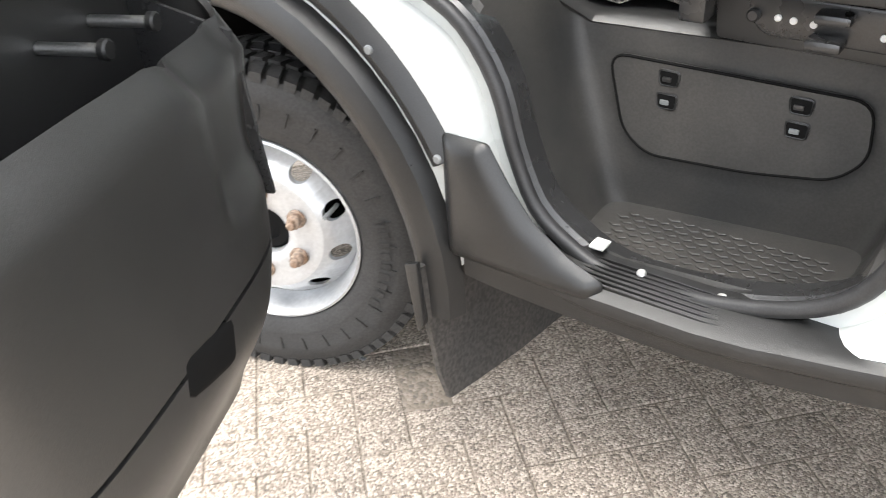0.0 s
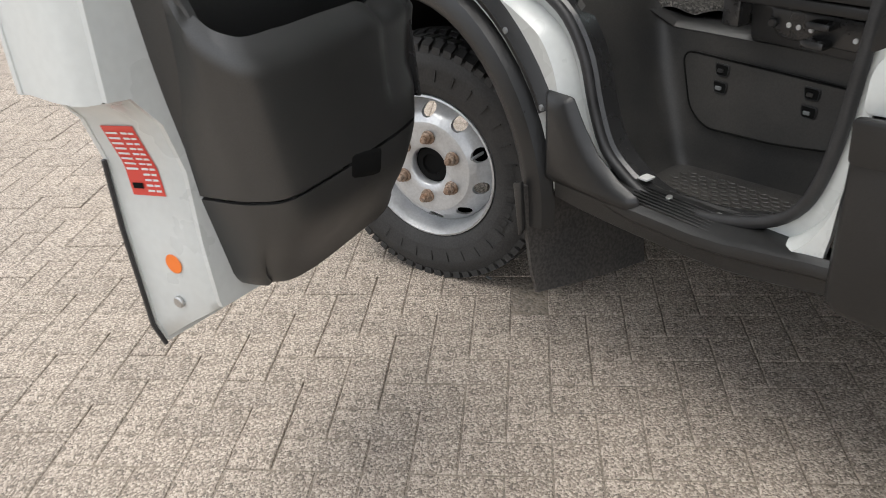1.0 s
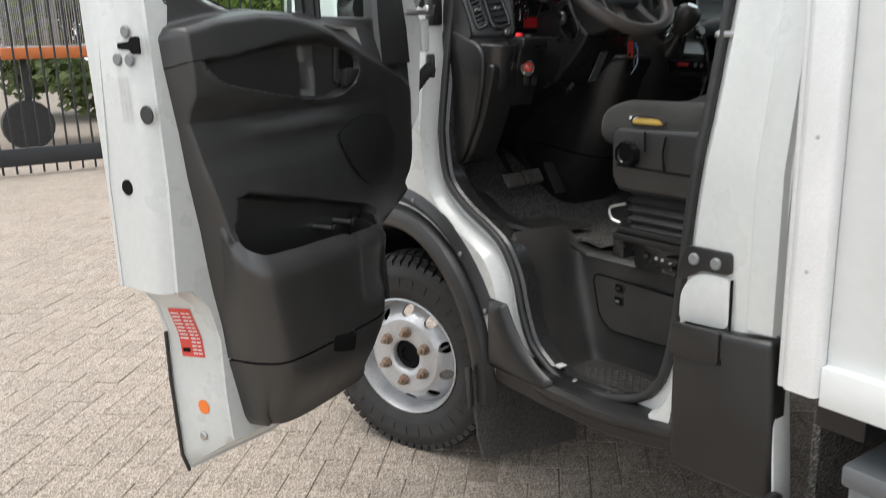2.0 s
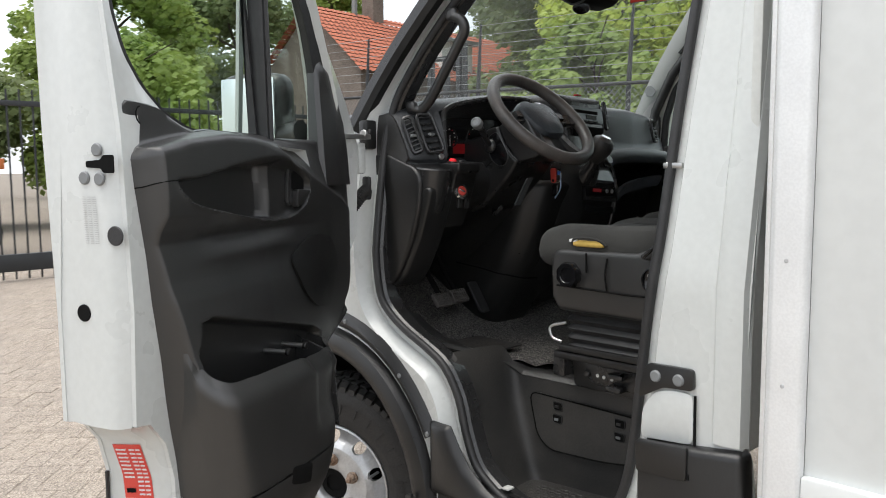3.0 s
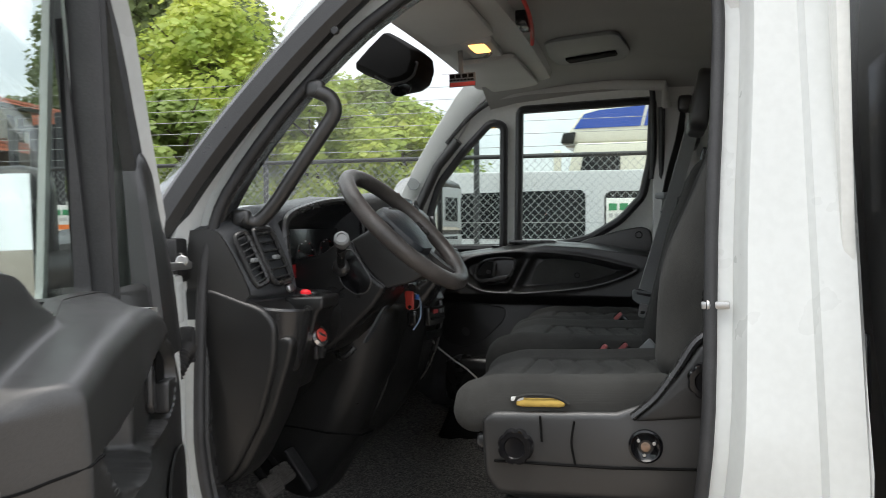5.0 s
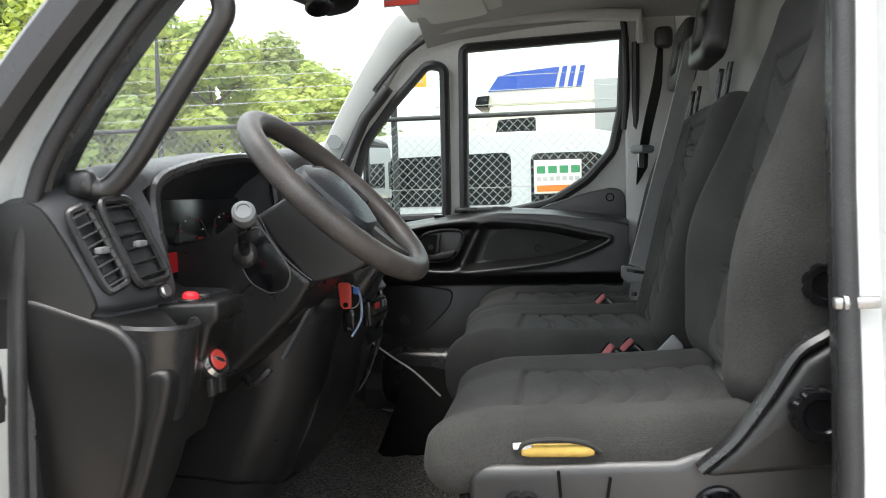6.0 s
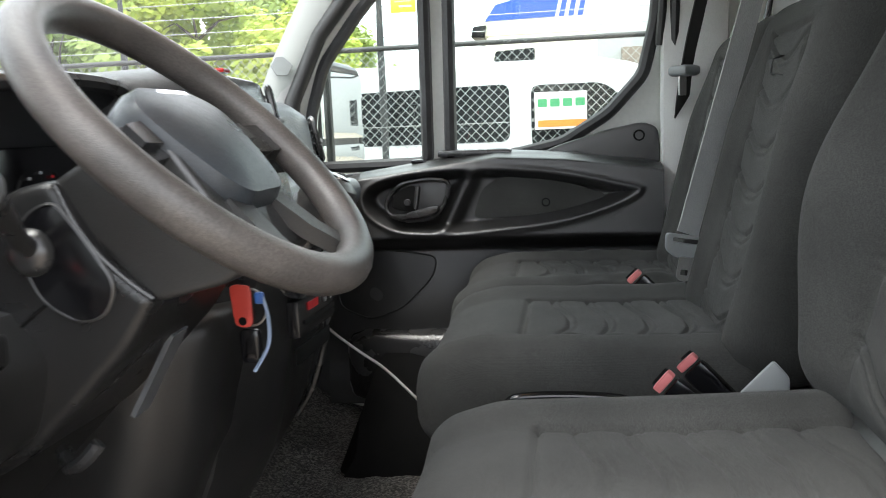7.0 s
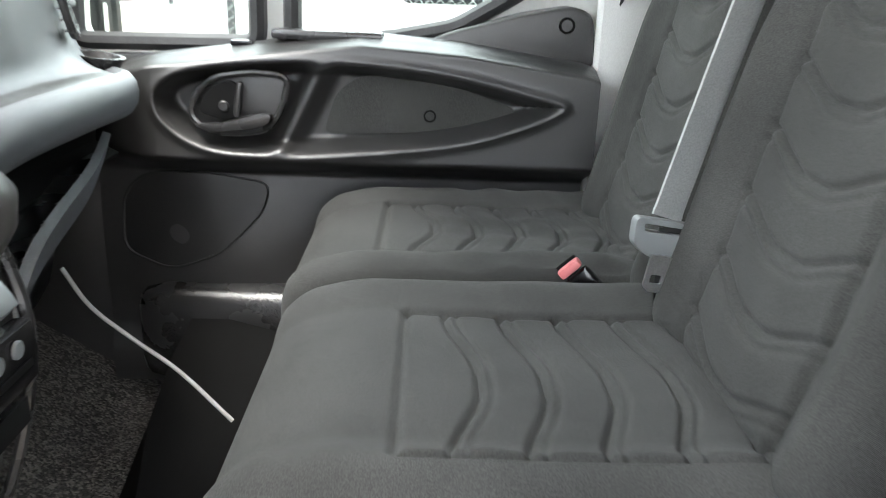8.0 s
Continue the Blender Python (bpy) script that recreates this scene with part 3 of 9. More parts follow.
def pillar_trim(flip):
    keys = [(0.02, 1.60), (0.10, 1.76), (0.22, 1.92), (0.36, 2.06), (0.50, 2.16)] if not flip else [(-0.055, 1.60), (0.018, 1.76), (0.11, 1.92), (0.21, 2.07), (0.31, 2.19), (0.46, 2.215)]
    pts = spline([Vector((p[0], 0, p[1])) for p in keys], 4)
    out = []
    for i, p in enumerate(pts):
        t = (pts[min(i + 1, len(pts) - 1)] - pts[max(i - 1, 0)]).normalized()
        s = Vector((-t.z, 0, t.x))
        y = (side_y(p.z) + 0.115) if not flip else (far_y(p.z) - 0.05)
        g = 1 if not flip else -1
        w = 0.05 if not flip else 0.062
        out.append([Vector((p.x, y, p.z)) + s * a * w + Vector((0, g * b, 0)) for a, b in ((-0.6, -0.03), (-0.6, 0.0), (0.0, 0.03), (0.8, 0.035), (1.0, 0.0), (1.0, -0.03))])
    return loft(out)


part("pillar_trim", pillar_trim(False), TRIM2, truck, "dark inner trim of the driver's pillar")
LAY.append(FAR_SIDE)
part("pillar_trim", pillar_trim(True), LINERP, truck, "light grey inner trim of the far pillar")
part("tweeter_grille", disc((0.030, far_y(1.83) - 0.084, 1.826), (0.25, -1, 0.1), 0.028, 0.003, 0.001, 6), GREYP, truck)
part("quarter_rubber", tube([(0.015, far_y(1.6) - 0.06, 1.60), (0.040, far_y(1.72) - 0.06, 1.735), (0.125, far_y(1.9) - 0.055, 1.90), (0.215, far_y(2.0) - 0.055, 2.0)], 0.022, 10), TRIM, truck, "dark padded bar beside the quarter window")
part("mirror_base_cover", prism(rounded([(-0.06, 1.52), (0.05, 1.52), (0.06, 1.66), (0.055, 1.72), (0.01, 1.72)], 0.02), "y", far_y(1.6) - 0.075, far_y(1.6) - 0.044, 0.008), TRIM, truck, "black triangular cover at the mirror base")
LAY.pop()

grab = spline([(0.125, 0.055, 1.665), (0.15, 0.075, 1.655), (0.19, 0.083, 1.69), (0.25, 0.083, 1.765), (0.32, 0.080, 1.85), (0.345, 0.078, 1.885), (0.34, 0.07, 1.915), (0.315, 0.055, 1.93)], 6)
gr = part("grab_handle", tube(grab, 0.0165, 12), TRIM, truck, "black moulded grab handle on the pillar")
for c in ((0.125, 0.058, 1.665), (0.312, 0.058, 1.935)):
    part("end_cap", soft(c, (0.042, 0.028, 0.038), 0.012, (6, 6, 6)), TRIM, gr)

# headliner with console and visors
bm = loft([[(x, 0.06 + k * 0.170, z + 0.016 * math.sin(math.pi * k / 10) - 0.065 * step(9.0, 10.0, k)) for k in [0.5 * j for j in range(21)]] for x, z in ((0.34, 2.193), (0.45, 2.212), (0.72, 2.230), (1.0, 2.234), (1.20, 2.222), (1.31, 2.195))], False)
head = part("headliner", thick(bm, 0.01), LINER, truck, "light grey felt headliner")
hdr = loft([[(x + 0.020 * math.sin(math.pi * k / 8), 0.09 + k * 0.196, z) for k in range(9)] for x, z in ((0.31, 2.190), (0.34, 2.186), (0.46, 2.194), (0.585, 2.200), (0.610, 2.205), (0.622, 2.222), (0.622, 2.245))], False)
con = part("header_console", thick(hdr, 0.006), LINERP, head, "light grey moulded console over the windscreen")
lamp = part("courtesy_lamp", bevel(prism(rounded([(0.448, 0.795), (0.545, 0.815), (0.540, 1.025), (0.443, 1.010)], 0.012), "z", 2.176, 2.200), 0.005, 2, 50), LINERP, con, "lit rectangular roof courtesy lamp")
part("lamp_lens", soft((0.496, 0.878, 2.176), (0.050, 0.105, 0.012), 0.005, (5, 8, 3)), LAMP, lamp, "warm lit lamp lens")
for q in (0.960, 0.985, 1.005):
    part("lamp_switch", soft((0.510 - (q - 0.96) * 0.5, q, 2.175), (0.016, 0.014, 0.008), 0.003, (3, 3, 2)), GREYP, lamp)
for y0, y1 in ((0.20, 0.755), (1.045, 1.60)):
    vis = part("sun_visor", bevel(prism(rounded([(-0.10, y0), (0.098, y0 + 0.01), (0.098, y1 - 0.02), (0.05, y1), (-0.09, y1)], 0.025), "z", 0.0, 0.018), 0.006, 2, 50), LINERP, con, "grey folded sun visor")
    vis.data.transform(Matrix.Translation((0.475, 0, 2.168)) @ pose(0, 0, 0, 0, -4, 0))
    part("visor_pivot", tube([(0.385, y0 + 0.05 if y0 > 1 else y1 - 0.05, 2.186), (0.385, y0 + 0.13 if y0 > 1 else y1 - 0.13, 2.186)], 0.006, 8), GREYP, vis)
# raised pad, its darker grey painted for the shade of a recess
rc = part("roof_tray", bevel(prism(rounded([(0.66, 1.10), (0.90, 1.06), (0.93, 1.34), (0.90, 1.50), (0.66, 1.50), (0.645, 1.30)], 0.05, 5), "z", 2.222, 2.238), 0.006, 2, 50), GREYP, head, "dull grey pad on the headliner, darkened for a recess's shade")
part("tray_slot", bevel(prism(rounded([(0.70, 1.36), (0.88, 1.30), (0.885, 1.36), (0.71, 1.43)], 0.01), "z", 2.214, 2.224), 0.003, 2, 50), MATTE, rc, "dark slot of the roof recess")
LAY.append(FAR_SIDE)
part("roof_rail", tube([(0.36, far_y(2.17) - 0.07, 2.165), (0.50, far_y(2.18) - 0.075, 2.185), (0.80, far_y(2.19) - 0.08, 2.192), (1.02, far_y(2.19) - 0.08, 2.175), (1.03, far_y(2.0) - 0.07, 2.10)], 0.02, 10), LINERP, head, "light grey roof edge trim over the door")
LAY.pop()
part("door_seal", tube(spline([(0.150, 1.735, 1.99), (0.239, 1.735, 2.078), (0.316, 1.735, 2.133), (0.39, 1.735, 2.163), (0.536, 1.735, 2.197), (0.769, 1.735, 2.217), (0.925, 1.735, 2.219), (0.978, 1.735, 2.188), (0.995, 1.74, 2.125), (0.994, 1.75, 1.93), (0.983, 1.77, 1.80)], 5), 0.011, 8), SEAL, truck, "black rubber seal round the far door")
mic = part("cable_box", box(0.655, 0.685, 0.60, 0.70, 2.165, 2.205, 0.006), BLACK, head, "small black box with a red cable on the console edge")
part("cable", tube(spline([(0.690, 0.50, 2.215), (0.695, 0.58, 2.19), (0.690, 0.66, 2.175), (0.680, 0.74, 2.165), (0.672, 0.78, 2.15)], 5), 0.006, 8), RED, mic, "red cable")

# dark kick panel ahead of the far door
LAY.append(FAR_SIDE)
part("kick_panel", box(-0.40, 0.12, far_y(1.2) - 0.075, far_y(1.2) - 0.05, 0.84, 1.54, 0.01), TRIM, truck, "dark kick panel ahead of the passenger door")
LAY.pop()

# mirror camera at the top of the windscreen
MC = [(0.118, 2.128), (0.185, 2.190), (0.235, 2.232), (0.280, 2.205), (0.335, 2.165), (0.338, 2.125), (0.322, 2.082), (0.295, 2.066), (0.245, 2.060), (0.190, 2.092)]
mc = part("mirror_camera", bevel(loft([[(0.235 + (x - 0.235) * k, y, 2.16 + (z - 2.16) * k) for x, z in rounded(MC, 0.008, 3)] for y, k in ((0.74, 0.80), (0.79, 0.97), (0.85, 1.0), (0.93, 0.97), (0.98, 0.80))]), 0.004, 2, 50), MATTE, truck, "black tapered housing of a camera at the windscreen top")
part("lens_cover", lathe([(0.030, 0.0), (0.034, 0.004), (0.030, 0.010), (0.020, 0.006), (0.0, 0.002)], 28, facing((0.262, 0.80, 2.062), (0.35, -0.45, -1))), BLACK, mc, "round camera lens cover")
part("housing_rim", tube([(0.235 + (x - 0.235) * 0.93, 0.765, 2.16 + (z - 2.16) * 0.93) for x, z in rounded(MC[5:], 0.008, 3)], 0.004, 6), SEAL, mc)

# company card clipped under the visor: plain bars
st = part("visor_card", box(0.378, 0.464, 0.948, 0.950, 2.076, 2.119, 0.0), GREYP, truck, "small printed company card hanging from the visor edge", smooth=False)
bars(st, "print", MATTE, lambda a, b: (0.380 + a * 0.082, 0.9465, 2.078 + b * 0.039), [(k * 0.25, k * 0.25 + 0.20, 0.66, 0.30) for k in range(4)])
bars(st, "print", MATTE, lambda a, b: (0.380 + a * 0.082, 0.9465, 2.078 + b * 0.039), [(k * 0.14, k * 0.14 + 0.11, 0.42, 0.15) for k in range(7)])
bars(st, "print", STICKRED, lambda a, b: (0.380 + a * 0.082, 0.9465, 2.078 + b * 0.039), [(0.0, 1.0, 0.0, 0.32)])
part("card_clip", box(0.410, 0.424, 0.945, 0.956, 2.116, 2.192, 0.002), GREYP, st)

# sill, step well, black cladding
bm = loft([[(x, y, z) for y, z in ((-0.030, min(t, 0.515) + 0.028), (-0.060, min(t, 0.52) + 0.022), (-0.102, t + 0.010), (-0.117, t + 0.002), (-0.121, t - 0.010), (-0.119, t - 0.020), (-0.112, t - 0.026), (-0.107, t - 0.032), (-0.106, b - 0.002), (-0.095, b - 0.010), (0.0, b - 0.010))] for x, t, b in ((0.40, 0.62, 0.456), (0.43, 0.60, 0.453), (0.47, 0.565, 0.45), (0.52, 0.53, 0.449), (0.58, 0.512, 0.448), (0.64, 0.504, 0.448), (0.80, 0.506, 0.451), (0.88, 0.514, 0.458), (0.92, 0.522, 0.464), (1.0, 0.536, 0.477), (1.04, 0.544, 0.486), (1.094, 0.552, 0.497))], False)
sl = part("sill", thick(bm, 0.006), CLAD, truck, "black plastic door sill")
for x, y, mat in ((0.693, 0.0, STEEL), (0.815, 0.004, STEEL), (1.045, -0.03, STEEL)):
    part("screw", disc((x, y - 0.05, 0.530), (0, -0.3, 1), 0.008, 0.004, 0.0015, 12), mat, sl)
part("worn_tape", soft((0.612, -0.030, 0.545), (0.026, 0.03, 0.006), 0.0025, (3, 3, 2)), LINERP, sl, "scrap of worn white tape")
bm = bmesh.new()
for k in range(7):
    bm = join(bm, box(0.585, 0.875, -0.098 + k * 0.0085, -0.0955 + k * 0.0085, 0.512 + k * 0.0024, 0.5205 + k * 0.0022, 0.0005, 1))
part("sill_ribs", bm, CLAD, sl, "fine ribs on the sill")

# step well: rounded tray
tray = []


def well_top(x):
    return float(np.interp(x, (0.40, 0.43, 0.46, 0.50, 0.56, 0.64, 0.93, 1.01, 1.04, 1.06), (0.84, 0.77, 0.675, 0.585, 0.535, 0.51, 0.53, 0.58, 0.67, 0.80)))


T_OUT = rounded([(0.36, -0.045), (1.06, -0.045), (1.06, 0.30), (0.382, 0.228)], 0.045, 6)
T_IN = rounded([(0.525, -0.005), (0.93, -0.005), (0.945, 0.278), (0.505, 0.222)], 0.045, 6)


def closer(loop, other):
    """Points set closer along the longer edges, alike for both loops."""
    out = []
    for i, (p, q) in enumerate(zip(loop, other)):
        p2, q2 = loop[(i + 1) % len(loop)], other[(i + 1) % len(loop)]
        m = max(1, math.ceil(max(math.dist(p, p2), math.dist(q, q2)) / 0.04))
        out += [(p[0] + (p2[0] - p[0]) * k / m, p[1] + (p2[1] - p[1]) * k / m) for k in range(m)]
    return out


T_OUT, T_IN = closer(T_OUT, T_IN), closer(T_IN, T_OUT)


def mixp(t):
    return [(a[0] + (b[0] - a[0]) * t, a[1] + (b[1] - a[1]) * t) for a, b in zip(T_OUT, T_IN)]


for t, z in ((0.0, 0.80), (0.10, 0.785), (0.32, 0.72), (0.55, 0.64), (0.74, 0.56), (0.86, 0.51), (0.94, 0.485), (1.0, 0.475)):
    ring = mixp(t)
    tray.append([(x, y, min(z + (0.10 * step(0.44, 0.37, x) if t < 0.2 else 0.0), well_top(x) + 0.30 * max(0.0, y + 0.02) / 0.10)) for x, y in ring])
bm = loft(tray, True, False)
bm.faces.new([v for v in bm.verts if abs(v.co.z - 0.475) < 1e-5][:len(T_IN)])
well = part("step_well", bm, STEPP, truck, "dark plastic step well with ribbed tread", 50)
bm = bmesh.new()
for r in range(13):
    for c in range(13):
        x, y = 0.555 + c * 0.028 + (r % 2) * 0.014, 0.008 + r * 0.0165
        if y < 0.195 + (x - 0.52) * 0.12 and x < 0.915:
            bm = join(bm, prism([(x - 0.0125, y), (x, y - 0.0068), (x + 0.0125, y), (x, y + 0.0068)], "z", 0.474, 0.4785, 0.0015, 1))
part("tread_pattern", bm, STEPP, well, "raised diamond tread")
# locker lid in the back of the well
LID = rounded([(0.487, 0.758), (0.905, 0.733), (0.914, 0.640), (0.872, 0.598), (0.74, 0.584), (0.568, 0.584), (0.522, 0.622)], 0.035)


def lid_y(x, z):
    return 0.2195 + (x - 0.48) * 0.108 - (0.76 - z) * 0.045


lid = part("locker_lid", thick(sheet(LID, [], lambda p: (p[0], lid_y(*p), p[1])), 0.012), STEPP, well, "dark locker lid behind the step")
part("lid_seam", tube([(p[0], lid_y(*p) + 0.0005, p[1]) for p in LID], 0.0026, 6, True), MATTE, lid)
for x in (0.594, 0.804):
    for dz in (0.0, -0.040):
        z = 0.727 + dz - (x - 0.594) * 0.07
        y = lid_y(x, z)
        part("lid_latch", tube([(x + a, y - 0.001, z + b) for a, b in rounded([(-0.018, 0.013), (0.018, 0.012), (0.016, -0.013), (-0.015, -0.013)], 0.006, 4)], 0.0022, 6, True), CLAD, lid, "small moulded latch")
        part("latch_recess", prism(rounded([(x - 0.017, z + 0.012), (x + 0.017, z + 0.011), (x + 0.015, z - 0.012), (x - 0.014, z - 0.012)], 0.006, 4), "y", y - 0.0025, y - 0.0005), MATTE, lid)
        part("latch_tongue", soft((x - 0.003, y - 0.003, z - 0.002), (0.016, 0.006, 0.009), 0.002, (3, 2, 3)), GREYP if dz else TRIM, lid)

# arch cladding and fender trim
def arch_band(r0, r1, y0, y1, a0, a1, cx=-0.14, cz=0.40, n=26):
    out = []
    for k in range(n):
        a = a0 + (a1 - a0) * k / (n - 1)
        c, s = math.cos(a), math.sin(a)
        out.append([(cx + r * c, y, cz + r * s) for r, y in ((r0, y1 + 0.03), (r0, y0), (r0 + 0.012, y0 - 0.012), ((r0 + r1) / 2, y0 - 0.016), (r1 - 0.012, y0 - 0.004), (r1, y1))])
    return loft(out)


ar = part("arch_cladding", arch_band(0.455, 0.535, -0.128, -0.10, radians(178), radians(-4)), CLAD, truck, "black plastic wheel arch moulding")
part("arch_strip", arch_band(0.545, 0.60, -0.106, -0.098, radians(150), radians(27)), CLAD, ar, "black strip along the white wing")
for a in (28, 48, 78):
    part("screw", disc((-0.14 + 0.575 * math.cos(radians(a)), -0.118, 0.40 + 0.575 * math.sin(radians(a))), (0, -1, 0), 0.008, 0.005, 0.002, 12), GREYP, ar)
bm = loft([[(x, y, z) for x, z in pts] for y, pts in ((-0.098, [(0.36, 0.715), (0.455, 0.715), (0.492, 0.655), (0.535, 0.60), (0.60, 0.555), (0.66, 0.532), (0.66, 0.490), (0.36, 0.490)]), (-0.122, [(0.385, 0.700), (0.442, 0.700), (0.474, 0.640), (0.515, 0.585), (0.58, 0.542), (0.635, 0.524), (0.635, 0.500), (0.385, 0.500)]), (-0.130, [(0.400, 0.670), (0.425, 0.670), (0.450, 0.620), (0.480, 0.570), (0.530, 0.532), (0.575, 0.520), (0.575, 0.510), (0.400, 0.510)]))])
part("arch_corner", bevel(bm, 0.012, 3), CLAD, ar, "black moulded corner between arch and sill")
bm = arch_band(0.44, 0.47, -0.09, 0.5, radians(178), radians(-10))
part("arch_liner", bm, MATTE, truck, "black wheel housing liner")
part("arch_inner", prism([(-0.62, 0.36), (0.34, 0.36), (0.30, 0.80), (-0.14, 0.92), (-0.58, 0.80)], "y", 0.36, 0.38, 0.0), MATTE, truck, "dark inner wheel housing")

# mud flap
bm = loft([[(0.345, -0.158, 0.475), (0.350, -0.152, 0.36), (0.365, -0.147, 0.24), (0.380, -0.142, 0.185)], [(0.352, -0.06, 0.475), (0.356, -0.055, 0.36), (0.369, -0.05, 0.24), (0.385, -0.05, 0.170)], [(0.362, 0.08, 0.475), (0.368, 0.085, 0.36), (0.378, 0.09, 0.24), (0.392, 0.09, 0.150)], [(0.372, 0.235, 0.475), (0.376, 0.24, 0.36), (0.384, 0.247, 0.24), (0.396, 0.248, 0.135)]], False)
mf = part("mud_flap", thick(bm, 0.012), RUBBER, truck, "worn black rubber mud flap")
part("flap_bracket", prism([(0.318, 0.48), (0.345, 0.49), (0.35, 0.36), (0.335, 0.34)], "y", -0.168, -0.155, 0.003), CLAD, mf)
part("screw", disc((0.337, -0.064, 0.372), (-0.3, -1, 0), 0.011, 0.006, 0.002, 10), RUST, mf, "rusty screw")

# lower black panel and lock plate behind the opening
lp = part("lower_panel", bevel(loft([[(x, y, z) for x, z in ((1.092, 0.825), (1.35, 0.855), (1.362, 0.60), (1.37, 0.49), (1.12, 0.475), (1.092, 0.50))] for y in (-0.135, -0.07)]), 0.02, 3), CLAD, truck, "black plastic panel low behind the door")
part("panel_cap", prism(rounded([(1.094, 0.835), (1.226, 0.842), (1.226, 0.765), (1.098, 0.758)], 0.012), "y", -0.142, -0.125, 0.004), CLAD, lp)
plate = part("lock_plate", prism(rounded([(1.105, 1.012), (1.222, 1.014), (1.224, 0.965), (1.15, 0.962), (1.085, 0.925), (1.088, 0.955)], 0.012), "y", -0.112, -0.099, 0.003), CLAD, truck, "black plastic plate on the door post")
for x in (1.130, 1.188):
    part("screw", disc((x, -0.112, 0.985), (0, -1, 0), 0.014, 0.006, 0.003, 16), GREYP, plate)
flap = part("filler_flap", prism(rounded([(1.092, 0.90), (1.12, 0.945), (1.16, 0.958), (1.222, 0.958), (1.224, 0.84), (1.09, 0.83)], 0.02), "y", -0.108, -0.099, 0.003), WHITE, truck, "white filler flap on the post")
part("flap_gap", tube([(1.226, -0.106, 0.955), (1.228, -0.108, 0.84), (1.228, -0.138, 0.77)], 0.003, 6), MATTE, flap)
part("striker", box(1.085, 1.135, -0.022, -0.010, 1.462, 1.476, 0.003), STEEL, truck, "steel door striker")
part("striker", disc((1.095, -0.016, 1.469), (1, 0, 0), 0.011, 0.006, 0.002, 12), STEEL, truck)
# pressed ridges on the post
part("post_ridge", loft([[(x, side_y(z) + y, z) for x, y in ((1.262, 0.004), (1.275, -0.014), (1.30, -0.02), (1.335, -0.014), (1.345, 0.01))] for z in (0.86, 1.2, 1.6, 2.0, 2.15)], False), WHITE, truck, "pressed ridge at the cab's rear edge")
part("cab_rear_vent", box(1.345, 1.36, -0.03, 0.01, 1.28, 1.42, 0.006), BLACK, truck, "black latch on the cab's rear edge")
part("rear_window", box(1.335, 1.343, 0.02, 0.60, 1.62, 1.98, 0.02), BLACK, truck, "dark rear cab window")

# hinge post details
part("door_hinge", soft((0.045, -0.105, 1.50), (0.05, 0.03, 0.10), 0.008, (4, 4, 6)), WHITE, truck, "white door hinge")
part("door_check", box(0.055, 0.085, -0.19, -0.08, 1.560, 1.576, 0.004), STEEL, truck, "steel door check strap")
part("check_bolt", disc((0.075, -0.10, 1.576), (0.3, -1, 0.2), 0.013, 0.012, 0.003, 8), STEEL, truck)
bel = []
path = spline([(0.07, -0.09, 1.40), (0.075, -0.115, 1.385), (0.07, -0.145, 1.35), (0.05, -0.17, 1.315)], 12)
bel = tube(path, [0.017 + 0.004 * (i % 2) for i in range(len(path))], 12)
part("cable_boot", bel, SEAL, truck, "ribbed black rubber cable boot")
part("boot_base", soft((0.072, -0.092, 1.405), (0.035, 0.016, 0.075), 0.007, (4, 3, 6)), SEAL, truck)


# ---- driver's door, swung open ----
DO, DD, DN = Vector((0.03, -0.10)), Vector((0.407, -0.914)), Vector((0.914, 0.407))


def dw(u, v, z):
    p = DO + DD * u + DN * (v - 0.055 * max(0.0, z - 1.2))
    return (p.x, p.y, z)


def ds_(u, v, z):
    """Shell point: the underside climbs towards the cab side."""
    t = max(0.0, min(1.0, (0.64 - z) / 0.17))
    return dw(u, v, z + (v + 0.088) * 0.62 * t)


def lean(z):
    return max(0.0, z - 1.25) * -0.13


door = part("door", prism([(0, 0), (0.01, 0), (0.01, 0.01)], "z", 1.49, 1.5), WHITE, truck, "open white driver's door with black inner trim")
D_OUT = [(1.005, 0.455), (1.02, 0.50), (1.028, 0.70), (1.028, 0.82), (1.05, 0.90), (1.09, 0.95), (1.135, 0.965), (1.135, 1.20), (1.13, 1.55), (1.12, 1.80), (1.105, 2.02), (1.08, 2.10), (1.01, 2.14), (0.70, 2.155), (0.52, 2.14), (0.36, 2.10), (0.27, 1.985), (0.17, 1.82), (0.08, 1.67), (0.03, 1.54), (0.08, 1.26), (0.19, 1.14), (0.30, 1.05), (0.42, 0.93), (0.46, 0.80), (0.50, 0.66), (0.55, 0.52), (0.62, 0.445), (0.72, 0.43)]
D_WIN = rounded([(1.08, 1.79), (1.055, 1.70), (1.01, 1.635), (0.94, 1.583), (0.84, 1.55), (0.560, 1.535), (0.574, 1.95), (0.585, 2.085), (0.99, 2.085), (1.07, 1.95)], 0.03)
D_QTR = rounded([(0.526, 1.516), (0.190, 1.505), (0.205, 1.66), (0.265, 1.84), (0.335, 1.98), (0.40, 2.055), (0.54, 2.07)], 0.025)
outer = [(p[0], p[1]) for p in D_OUT]
skin_out = thick(sheet(outer, [offset(D_WIN, 0.008), offset(D_QTR, 0.008)], lambda p: ds_(p[0], -0.088 + lean(p[1]) * -1.0, p[1])), 0.01)


def front_in(p):
    """The hinge side of the shell is set back towards the cab."""
    if p[0] > 0.45 or p[1] < 1.0:
        return p
    return (max(p[0], float(np.interp(p[1], (1.0, 1.60, 1.73, 1.825, 1.954, 2.06), (0.17, 0.17, 0.198, 0.224, 0.264, 0.310)))), p[1])


